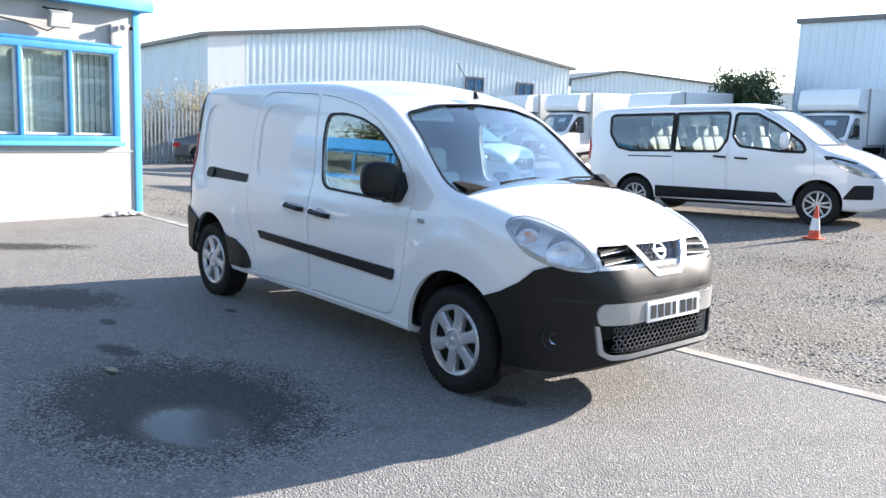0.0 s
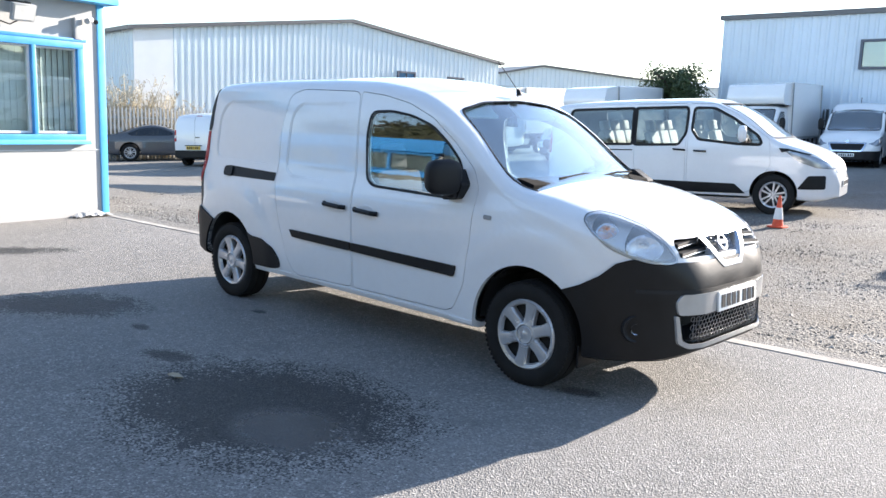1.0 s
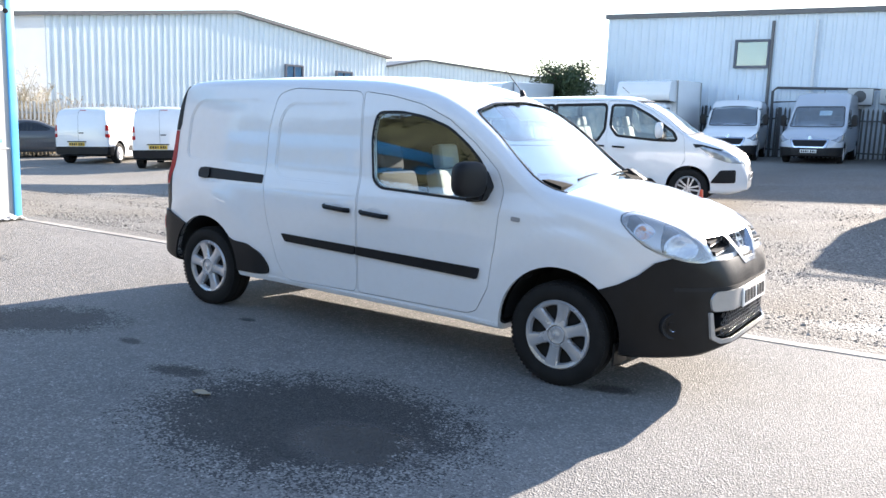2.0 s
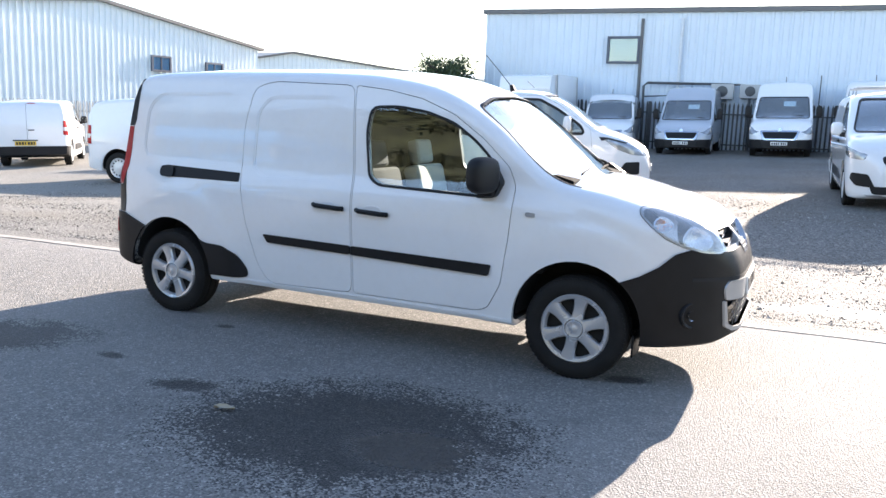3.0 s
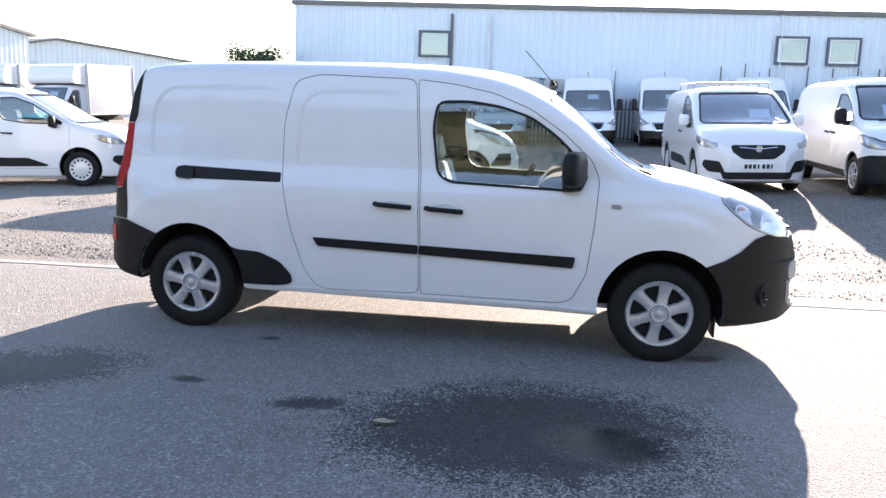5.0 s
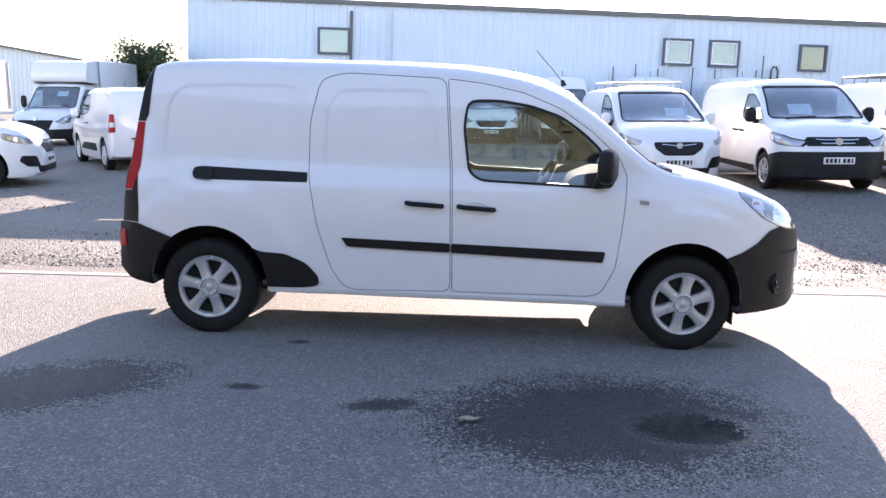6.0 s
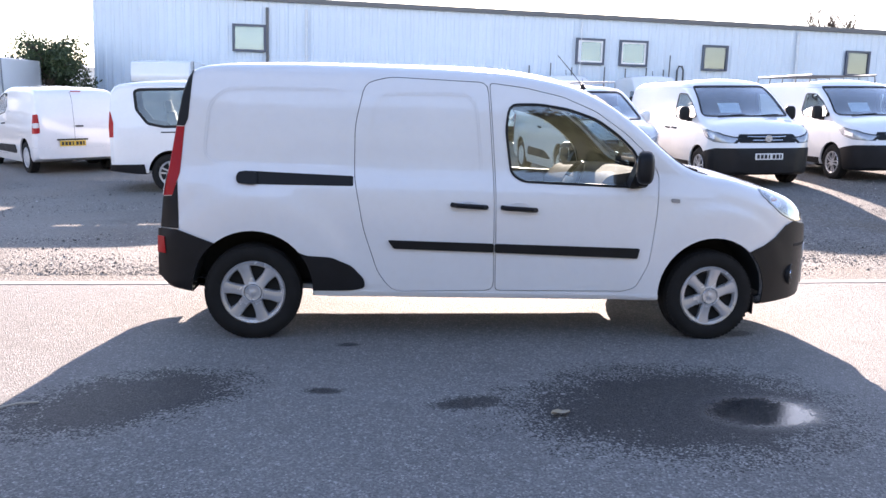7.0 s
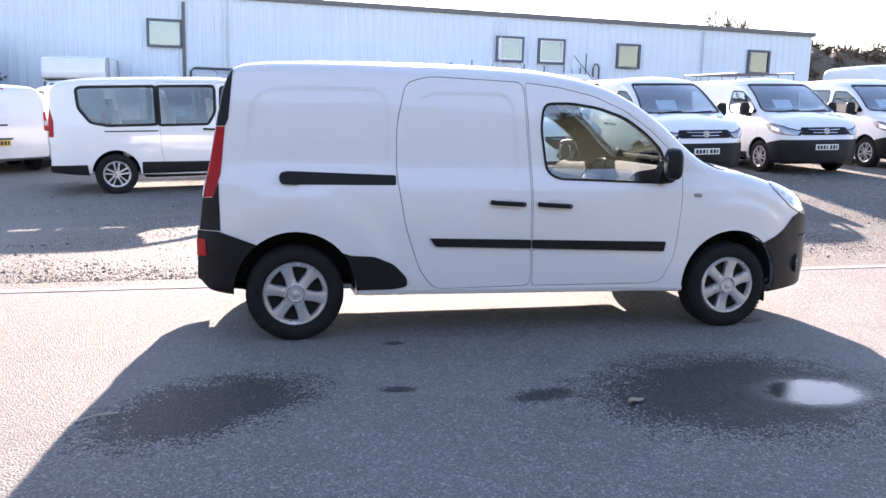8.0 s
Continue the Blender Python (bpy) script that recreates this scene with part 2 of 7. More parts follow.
# ---- van shells ----
class Shell:
    """A vehicle skin drawn through cross sections along x. Tables of (x, value) or (z, value)."""

    def __init__(self, top, half, bottom, lean, radius, crown, n=66, levels=14, bulge=None):
        self.n, self.levels, self.bulge = n, levels, bulge
        self.top, self.half, self.bottom, self.lean, self.radius, self.crown = top, half, bottom, lean, radius, crown
        self.x0, self.x1 = top[0][0], top[-1][0]

    @staticmethod
    def curve(table, x):
        """A smooth monotone interpolation through the table."""
        xs, ys = [p[0] for p in table], [p[1] for p in table]
        if x <= xs[0]:
            return ys[0]
        if x >= xs[-1]:
            return ys[-1]
        k = max(i for i in range(len(xs) - 1) if xs[i] <= x)

        def slope(i):
            if i <= 0 or i >= len(xs) - 1:
                j = min(max(i, 1), len(xs) - 1)
                return (ys[j] - ys[j - 1]) / (xs[j] - xs[j - 1])
            a, b = (ys[i] - ys[i - 1]) / (xs[i] - xs[i - 1]), (ys[i + 1] - ys[i]) / (xs[i + 1] - xs[i])
            return 0 if a * b <= 0 else 2 * a * b / (a + b)

        h = xs[k + 1] - xs[k]
        t = (x - xs[k]) / h
        return (2 * t**3 - 3 * t**2 + 1) * ys[k] + (t**3 - 2 * t**2 + t) * h * slope(k) + (3 * t**2 - 2 * t**3) * ys[k + 1] + (t**3 - t**2) * h * slope(k + 1)

    def side(self, x, z):
        return self.curve(self.half, x) * self.curve(self.lean, z) + (self.bulge(x, z) if self.bulge else 0.0)

    def section(self, x, off):
        zt, zb = self.curve(self.top, x) + off, self.curve(self.bottom, x) - off
        r = min(self.curve(self.radius, x), (zt - zb) * 0.45)
        pts = []
        n = self.levels
        lo = [(t / n) for t in range(n + 1)]
        side = [(self.side(x, zb + (zt - r - zb) * t) + off, zb + (zt - r - zb) * t) for t in lo]
        y0 = side[0][0]
        pts += [(0.0, zb), (max(y0 * 0.6, 0.01), zb), (max(y0 - 0.05, 0.015), zb + 0.004)]
        side[0] = (y0 - 0.01, zb + 0.02)
        pts += side
        ys = side[-1][0]
        ry = min(r * 1.15, ys * 0.6)
        for k in range(1, 7):
            a = math.pi / 2 * k / 6
            pts.append((ys - ry + ry * math.cos(a), zt - r + r * math.sin(a)))
        c = self.curve(self.crown, x)
        for k in range(1, 6):
            y = (ys - ry) * (1 - k / 5)
            pts.append((y, zt + c * (1 - (y / (ys - ry)) ** 2)))
        return pts

    def mesh(self, off=0.0):
        n, mid, halfl = self.n, (self.x0 + self.x1) / 2, (self.x1 - self.x0) / 2
        bm = bmesh.new()
        rings = []
        for i in range(n + 1):
            u = -math.cos(math.pi * i / n)
            u = 0.55 * u + 0.45 * (2 * i / n - 1)
            x = mid + halfl * u
            half = self.section(x, off)
            ring = half + [(-y, z) for y, z in half[-2:0:-1]]
            rings.append([bm.verts.new((mid + (halfl + off) * u, y, z)) for y, z in ring])
        for a, b in zip(rings, rings[1:]):
            m = len(a)
            for k in range(m):
                bm.faces.new((a[k], a[(k + 1) % m], b[(k + 1) % m], b[k]))
        bm.faces.new(rings[0][::-1]), bm.faces.new(rings[-1])
        bmesh.ops.recalc_face_normals(bm, faces=bm.faces)
        return mesh_of(bm)

    def layer(self, outer, inner):
        """The skin between two offsets."""
        bm = bmesh.new()
        bm.from_mesh(self.mesh(inner))
        bmesh.ops.reverse_faces(bm, faces=bm.faces)
        bm.from_mesh(self.mesh(outer))
        return mesh_of(bm)


def superhalf(x0, x1, w, rear=0.10, nose=0.55, p=2.6, end=0.25, tail=0.07):
    """Plan half widths: square at the tail with a rounded corner, tapering round the nose."""
    out = [(x0, w - tail), (x0 + rear * 0.35, w - tail * 0.3), (x0 + rear, w - 0.004), (x0 + 0.5, w)]
    for k in range(0, 9):
        t = k / 8
        t = math.sin(t * math.pi / 2)
        out.append((x1 - nose + nose * t, w * max(end, (1 - (t * (1 - 0.02)) ** p) ** (1 / p))))
    return out


# ---- ground ----
def rise(x, y):
    """Height of the ground: level tarmac by the van, the yard beyond it tilting up to the east and north."""
    plane = (0.04 if x > 0 else 0.028) * x + 0.0256 * y - 0.1056
    plane = 1.3 * math.tanh(plane / 1.3)
    t = min(1.0, max(0.0, (y - 1.3) / 6.7))
    return plane * t * t * (3 - 2 * t)


def spread(a, b, fine0, fine1, step, grow=1.35):
    """Grid lines from a to b: even between fine0 and fine1, growing outside."""
    mid = list(np.arange(fine0, fine1 + step / 2, step))
    low, d, v = [], step, fine0
    while v > a:
        d *= grow
        v -= d
        low.append(max(v, a))
    high, d, v = [], step, mid[-1]
    while v < b:
        d *= grow
        v += d
        high.append(min(v, b))
    return low[::-1] + mid + high


def ground_material():
    m = Mat("tarmac_and_gravel", rough=0.85, Specular_IOR_Level=0.25)
    p = m.place()
    sep = m.node("SeparateXYZ")
    m.link(p, sep.inputs[0])
    x, y = sep.outputs[0], sep.outputs[1]

    def stones(scale, rand=1.0):
        n = m.node("TexVoronoi", Scale=scale, Randomness=rand)
        m.link(p, n.inputs["Vector"])
        return n

    chips, grit, lump = stones(105.0), stones(210.0), stones(30.0)
    # tarmac: binder with pale and dark aggregate
    agg = m.ramp(chips.outputs["Color"], [(0.1, (0.025, 0.025, 0.026)), (0.45, (0.155, 0.151, 0.146)), (0.75, (0.31, 0.30, 0.28)), (0.97, (0.70, 0.67, 0.63))])
    fine = m.ramp(grit.outputs["Color"], [(0.2, (0.07, 0.07, 0.07)), (0.8, (0.30, 0.29, 0.275))])
    tar = m.mix(0.30, agg, fine)
    tar = m.mix(m.ramp(lump.outputs["Color"], [(0.3, 0.35), (0.8, 0.0)]), tar, (0.10, 0.10, 0.10))
    broad = m.noise(p, 0.35, 5.0)
    tar = m.mix(m.ramp(broad, [(0.35, 0.05), (0.7, 0.45)]), tar, (0.32, 0.31, 0.295))
    tar = m.mix(m.ramp(m.noise(p, 2.6, 6.0), [(0.55, 0.0), (0.85, 0.4)]), tar, (0.09, 0.09, 0.092))
    # loose chippings of the yard
    big, small = stones(38.0), stones(80.0)
    grav = m.mix(0.5, m.ramp(big.outputs["Color"], [(0.1, (0.055, 0.052, 0.049)), (0.5, (0.125, 0.118, 0.108)), (0.9, (0.34, 0.32, 0.285))]),
                 m.ramp(small.outputs["Color"], [(0.1, (0.06, 0.06, 0.06)), (0.9, (0.30, 0.285, 0.26))]))
    grav = m.mix(m.ramp(m.noise(p, 0.6, 5.0), [(0.42, 0.0), (0.72, 0.65)]), grav, (0.125, 0.102, 0.074))
    ragged = m.maths("ADD", m.maths("SUBTRACT", m.maths("SUBTRACT", y, 1.18), m.maths("MULTIPLY", x, 0.045)), m.maths("MULTIPLY", m.maths("SUBTRACT", m.noise(p, 4.0, 5.0), 0.5), 0.25))
    yard = m.ramp(m.maths("ADD", m.maths("MULTIPLY", ragged, 4.0), 0.5, True), [(0.0, 0.0), (1.0, 1.0)])
    col = m.mix(yard, tar, grav)
    # blended a quarter towards pale beige in the west, fading out by y = 4.2
    west = m.maths("ADD", m.maths("MULTIPLY", m.maths("ADD", x, m.maths("MULTIPLY", m.noise(p, 0.7, 7.0, 0.65), 5.0)), -0.35), 0.85, True)
    col = m.mix(m.maths("MULTIPLY", west, m.ramp(m.maths("MULTIPLY", y, 0.1, True), [(0.15, 1.0), (0.42, 0.0)])), col, m.mix(0.25, col, (0.32, 0.295, 0.265)))

    pale = m.maths("MULTIPLY", m.maths("MULTIPLY", west, yard), m.ramp(m.maths("MULTIPLY", y, 0.1, True), [(0.2, 0.0), (0.45, 0.5)]))
    col = m.mix(pale, col, (0.31, 0.295, 0.265))
    # damp patches: an ellipse with a ragged rim each
    warp = m.maths("MULTIPLY", m.maths("SUBTRACT", m.noise(p, 4.0, 9.0, 0.78), 0.5), 1.5)
    speck = m.maths("MULTIPLY", m.maths("SUBTRACT", m.ramp(chips.outputs["Color"], [(0.0, 0.0), (1.0, 1.0)]), 0.5), 0.75)

    def patch(cx, cy, rx, ry, turn, edge=0.07, wobble=1.0):
        c, s = math.cos(radians(turn)), math.sin(radians(turn))
        dx, dy = m.maths("SUBTRACT", x, cx), m.maths("SUBTRACT", y, cy)
        u = m.maths("ADD", m.maths("MULTIPLY", dx, c / rx), m.maths("MULTIPLY", dy, s / rx))
        v = m.maths("ADD", m.maths("MULTIPLY", dx, -s / ry), m.maths("MULTIPLY", dy, c / ry))
        d = m.maths("SQRT", m.maths("ADD", m.maths("MULTIPLY", u, u), m.maths("MULTIPLY", v, v)))
        d = m.maths("ADD", m.maths("ADD", d, m.maths("MULTIPLY", warp, wobble)), m.maths("MULTIPLY", speck, wobble))
        return m.ramp(m.maths("MULTIPLY", m.maths("SUBTRACT", 1.0 + edge, d), 0.5 / edge, True), [(0.0, 0.0), (1.0, 1.0)])

    damp = patch(2.36, -2.10, 0.86, 0.64, 8)
    for spot in (patch(1.24, -2.0, 0.20, 0.10, 15, 0.25, 0.9), patch(-0.5, -1.9, 0.62, 0.36, 38), patch(0.48, -1.8, 0.10, 0.05, 0, 0.3, 0.5), patch(3.38, -0.62, 0.13, 0.07, 20, 0.3, 0.6), patch(0.62, -0.9, 0.07, 0.04, 0, 0.3, 0.5), patch(-3.4, -1.6, 0.9, 0.25, 60)):
        damp = m.maths("MAXIMUM", damp, spot)
    pool = patch(2.75, -2.18, 0.33, 0.23, 5, 0.24, 0.35)
    seep = m.maths("MAXIMUM", pool, m.maths("MULTIPLY", patch(4.9, 2.2, 0.9, 0.16, 8, 0.4, 0.9), 0.6))
    col = m.mix(m.maths("MULTIPLY", damp, m.ramp(grit.outputs["Color"], [(0.35, 0.89), (0.9, 0.60)])), col, (0.010, 0.010, 0.011))
    m.colour(m.mix(m.maths("MULTIPLY", pool, 0.5), col, (0.02, 0.02, 0.022)))
    rough = m.mix(damp, m.ramp(chips.outputs["Color"], [(0.2, 0.75), (0.8, 0.95)]), (0.62, 0.62, 0.62))
    wet = m.ramp(m.noise(p, 26.0, 6.0), [(0.35, 0.05), (0.75, 0.22)])
    m.rough(m.mix(seep, rough, wet))
    h = m.mix(yard, m.mix(0.3, chips.outputs["Distance"], grit.outputs["Distance"]), m.mix(0.35, big.outputs["Distance"], small.outputs["Distance"]))
    flat = m.maths("SUBTRACT", 1.0, m.maths("MULTIPLY", seep, 0.93))
    b = m.node("Bump", Distance=0.02)
    m.link(m.maths("MULTIPLY", flat, m.maths("ADD", 0.6, m.maths("MULTIPLY", yard, 0.3))), b.inputs["Strength"])
    m.link(h, b.inputs["Height"])
    m.link(b.outputs[0], m.b.inputs["Normal"])
    return m.m


def build_ground():
    xs, ys = spread(-1500, 1500, -32, 34, 0.5), spread(-1500, 1500, -12, 32, 0.4)
    verts = [(x, y, rise(x, y) + (0.012 * noise.noise((x * 0.7, y * 0.7, 3)) if y > 2.2 else 0)) for y in ys for x in xs]
    n = len(xs)
    faces = [(j * n + i, j * n + i + 1, (j + 1) * n + i + 1, (j + 1) * n + i) for j in range(len(ys) - 1) for i in range(n - 1)]
    me = bpy.data.meshes.new("ground")
    me.from_pydata(verts, [], faces)
    tagged(link_mesh("ground", smooth(me), ground_material()), "grey tarmac forecourt with damp patches beside a loose gravel yard", "ground", kind="structure")


build_ground()

LINE = worn("worn_white_line", (0.42, 0.39, 0.35), 0.9, vary=0.35, scale=3.0, fine=40.0, bump=0.3, Specular_IOR_Level=0.1)
bm = bmesh.new()
row = []
for k in range(0, 121):
    x = -5.6 + k * 0.2
    y = 0.81 + 0.045 * (x + 5.6) + (0.02 * (x - 4) if x > 4 else 0)
    wob = 0.012 * noise.noise((x * 2.1, 0, 7))
    row.append([bm.verts.new((x, y + d + wob, rise(x, y) + h)) for d, h in ((-0.066, -0.003), (-0.058, 0.006), (0.058, 0.006), (0.066, -0.003))])
for a, b in zip(row, row[1:]):
    for i in range(3):
        bm.faces.new((a[i], b[i], b[i + 1], a[i + 1]))
tagged(part("edging_line", bm, LINE), "worn white concrete edging strip between tarmac and gravel", "edging", kind="structure")


def gravel_stones():
    """Loose stones of the yard: squat uneven lumps, thicker in drifts."""
    rng = np.random.default_rng(12)
    n = 150000
    x = rng.uniform(-10.0, 12.0, n)
    far = rng.power(0.62, n)
    y = 1.0 + 0.045 * (x + 5.6) + 0.16 + far * 9.5
    keep = np.array([0.5 + 1.1 * noise.noise((a * 0.55, b * 0.9, 2.0)) + 0.5 * noise.noise((a * 2.3, b * 3.1, 5.0)) for a, b in zip(x, y)]) > rng.uniform(0, 1, n)
    x, y = x[keep], y[keep]
    n = len(x)
    size = 0.0052 * np.exp(rng.normal(0.0, 0.45, n))
    z = np.array([rise(a, b) for a, b in zip(x, y)]) + size * 0.1
    turn = rng.uniform(0, 6.283, n)
    corners = np.array([(1, 0, 0), (0, 1, 0), (-1, 0, 0), (0, -1, 0), (0.1, 0.1, 0.75), (0, 0, -0.7)])
    v = corners[None] * rng.uniform(0.65, 1.35, (n, 6, 1)) * size[:, None, None]
    c, q = np.cos(turn)[:, None], np.sin(turn)[:, None]
    v = np.stack([v[:, :, 0] * c - v[:, :, 1] * q + x[:, None], v[:, :, 0] * q + v[:, :, 1] * c + y[:, None], v[:, :, 2] + z[:, None]], 2)
    tri = np.array([(0, 1, 4), (1, 2, 4), (2, 3, 4), (3, 0, 4), (1, 0, 5), (2, 1, 5), (3, 2, 5), (0, 3, 5)])
    faces = (tri[None] + 6 * np.arange(n)[:, None, None]).reshape(-1, 3)
    me = bpy.data.meshes.new("gravel_stones")
    me.from_pydata(v.reshape(-1, 3).tolist(), [], faces.tolist())
    m = Mat("loose_stone", rough=0.85, Specular_IOR_Level=0.3)
    m.colour(m.ramp(m.node("NewGeometry").outputs["Random Per Island"], [(0.0, (0.07, 0.067, 0.062)), (0.45, (0.17, 0.163, 0.15)), (0.8, (0.30, 0.285, 0.255)), (1.0, (0.52, 0.50, 0.46))]))
    tagged(link_mesh("gravel", me, m.m), "loose grey and buff gravel stones on the yard", "gravel", kind="stuff")


gravel_stones()


# ---- buildings ----
CLAD_BLUE = worn("pale_blue_cladding", (0.60, 0.68, 0.76), 0.45, 0.0, vary=0.06, scale=0.6, fine=9.0, bump=0.02)
CLAD_GREY = worn("pale_grey_cladding", (0.66, 0.73, 0.77), 0.45, 0.0, vary=0.08, scale=0.6, fine=9.0, bump=0.02)
PLAIN = worn("white_render", (0.72, 0.73, 0.73), 0.7, vary=0.06, scale=1.0, fine=25.0)
CAP = worn("dark_grey_flashing", (0.12, 0.12, 0.125), 0.5, 0.2)
ROOF = worn("grey_roof_sheet", (0.30, 0.31, 0.32), 0.6)
FRAME = worn("dark_window_frame", (0.07, 0.085, 0.12), 0.45)
FRAME_W = worn("white_window_frame", (0.75, 0.75, 0.75), 0.4)
PIPE = worn("pale_downpipe", (0.62, 0.66, 0.70), 0.45)
# sheet colours painted as the sky mirrored in the warehouse panes
SKY_PANE_BLUE = worn("painted_blue_sky_reflection", (0.10, 0.26, 0.48), 0.7)
SKY_PANE = worn("painted_sky_reflection", (0.11, 0.23, 0.32), 0.8)


def ribbed(x0, x1, z0, tops, pitch, depth, share=0.35):
    """A profiled sheet standing in the plane y = 0, facing -y, its upper edge by the table of (x, z)."""
    bm = bmesh.new()
    xs, x = [], x0
    while x < x1 - 1e-6:
        for f, d in ((0, 0), (share * 0.3, -depth), (share, -depth), (share * 1.3, 0)):
            if x + f * pitch < x1:
                xs.append((x + f * pitch, d))
        x += pitch
    xs.append((x1, 0))
    low = [bm.verts.new((x, d, z0)) for x, d in xs]
    high = [bm.verts.new((x, d, float(np.interp(x, [t[0] for t in tops], [t[1] for t in tops])))) for x, d in xs]
    back = [bm.verts.new((v.co.x, 0.12, v.co.z)) for v in (low[0], low[-1], high[-1], high[0])]
    for i in range(len(xs) - 1):
        bm.faces.new((low[i], low[i + 1], high[i + 1], high[i]))
    bm.faces.new(back[::-1])
    return bm


def pane_window(parent, name, x, z, w, h, frame_mat, back_mat, split=False, y=0.0, inner=None):
    """A framed window proud of a wall in the plane y, seen from -y."""
    t = 0.09
    bm = bmesh.new()
    for dx, dz, sx, sz in ((0, h / 2 - t / 2, w, t), (0, -h / 2 + t / 2, w, t), (-w / 2 + t / 2, 0, t, h - 2 * t), (w / 2 - t / 2, 0, t, h - 2 * t)):
        bm_box((sx, 0.12, sz), (x + dx, y - 0.075, z + dz), bm=bm)
    if split:
        bm_box((0.05, 0.10, h - 2 * t), (x, y - 0.07, z), bm=bm)
    win = part(name, bm, frame_mat, parent)
    if inner:
        q, sash = 0.06, bmesh.new()
        for dx, dz, sx, sz in ((0, h / 2 - t - q / 2, w - 2 * t, q), (0, -h / 2 + t + q / 2, w - 2 * t, q), (-w / 2 + t + q / 2, 0, q, h - 2 * t - 2 * q), (w / 2 - t - q / 2, 0, q, h - 2 * t - 2 * q)):
            bm_box((sx, 0.08, sz), (x + dx, y - 0.08, z + dz), bm=sash)
        part("sash", sash, inner, win)
    part("pane", bm_box((w - 2 * t, 0.008, h - 2 * t), (x, y - 0.07, z)), GLASS, win)
    # not a blind: a sheet with reflected sky painted in, or plain dark
    part("blind", bm_box((w - 2 * t, 0.006, h - 2 * t), (x, y - 0.045, z)), back_mat, win)
    return win


def wall_top(x):
    return float(np.interp(x, [-9.25, 10, 25.2], [5.86, 5.72, 5.62]))


# long cladding building behind the yard
unit = thing("warehouse_long", "long pale blue profiled metal warehouse with a dark roof edge", "building", kind="structure")
unit.matrix_world = pose(0, 28.16, 0)
part("wall_cladding", ribbed(-9.25, 25.2, -0.6, [(-9.25, 5.88), (10, 5.74), (25.2, 5.64)], 0.333, 0.03), CLAD_BLUE, unit)
bm = bmesh.new()
for a, b in ((-9.35, 8.0), (8.0, 25.3)):
    bm_prism([(a, wall_top(a) - 0.02), (b, wall_top(b) - 0.02), (b, wall_top(b) + 0.16), (a, wall_top(a) + 0.16)], "y", -0.14, 0.3, bm=bm)
part("roof_edge", bm, CAP, unit)
part("roof", bm_prism([(0.2, 5.70), (9, 6.6), (18, 5.6), (18, -0.6), (0.2, -0.6)], "x", -9.2, 25.15), ROOF, unit)
for nm, x, w, z, fm in (("window_a", -3.30, 1.30, 4.35, FRAME), ("window_b", 10.57, 1.22, 4.38, FRAME), ("window_c", 12.43, 1.22, 4.37, FRAME), ("window_d", 16.0, 1.12, 4.32, FRAME), ("window_e", 22.45, 1.10, 4.34, FRAME)):
    pane_window(unit, "window", x, z, w, 1.06, fm, SKY_PANE if nm in ("window_a", "window_b", "window_c") else TRIM, y=-0.03, inner=FRAME_W if nm in ("window_b", "window_c") else None)
for x, mat, r in ((-2.60, CAP, 0.06), (-1.07, PIPE, 0.06), (10.15, PIPE, 0.06), (19.66, PIPE, 0.06)):
    part("downpipe", bm_tube([(x, -0.11, 5.55), (x, -0.11, 2.6), (x, -0.11, 0.2)], r), mat, unit)

# gable building at the west side of the yard
GW = Matrix.Translation((-27.7, 12.4, 0)) @ pose(0, 0, 0, 0, 0, 83.6)
gable = thing("warehouse_gable", "grey ribbed metal warehouse with a low pitched gable", "building", kind="structure")
gable.matrix_world = GW
part("wall_cladding", ribbed(1.7, 21.3, -1.4, [(1.7, 5.08), (10.9, 6.2), (21.3, 4.85)], 0.31, 0.06, 0.45), CLAD_GREY, gable)
part("wall_panel", bm_prism([(0, -1.4), (1.7, -1.4), (1.7, 5.08), (0, 4.88)], "y", -0.06, 0.1), PLAIN, gable)
part("roof", bm_prism([(-0.3, 4.92), (10.9, 6.28), (21.6, 4.9), (21.6, 4.75), (10.9, 6.12), (-0.3, 4.76)], "y", -0.25, 30), CAP, gable)
side = ribbed(0, 30, -1.4, [(0, 4.8), (30, 4.8)], 0.31, 0.06, 0.45)
bmesh.ops.transform(side, matrix=Matrix.Translation((0, 30, 0)) @ Matrix.Rotation(radians(-90), 4, "Z"), verts=side.verts)
part("side_cladding", side, CLAD_GREY, gable)
for x, z, w in ((14.4, 3.55, 1.2), (17.9, 3.45, 1.2)):
    pane_window(gable, "window", x, z, w, 0.78, FRAME, SKY_PANE_BLUE, True, y=-0.07)

# low buildings far behind
far = thing("warehouse_far", "distant low pitched metal warehouse with a roller door", "building", kind="structure")
eye0 = Vector((6.445, -3.865, 0))
ahead, right = Vector((-0.7476, 0.664, 0)), Vector((0.664, 0.7476, 0))


def out(px, depth):
    """A place on the ground at a bearing across the first view, at a depth."""
    return eye0 + ahead * depth + right * (depth * px)


a, b = out(0.145, 72), out(0.38, 82)
far.matrix_world = Matrix.Translation(a) @ pose(0, 0, 0, 0, 0, math.degrees(math.atan2(b.y - a.y, b.x - a.x)))
length = (b - a).length
part("wall_cladding", ribbed(0, length, -1.5, [(0, 5.6), (5.0, 6.55), (length, 5.7)], 0.5, 0.06), CLAD_GREY, far)
part("roof", bm_prism([(-0.3, 5.6), (5.0, 6.62), (length + 0.3, 5.78), (length + 0.3, 5.62), (5.0, 6.45), (-0.3, 5.45)], "y", -0.3, 20), CAP, far)
part("roller_door", bm_box((3.0, 0.15, 4.6), (1.6, -0.1, 2.3), 0.02), worn("grey_roller_door", (0.5, 0.53, 0.53), 0.5), far)
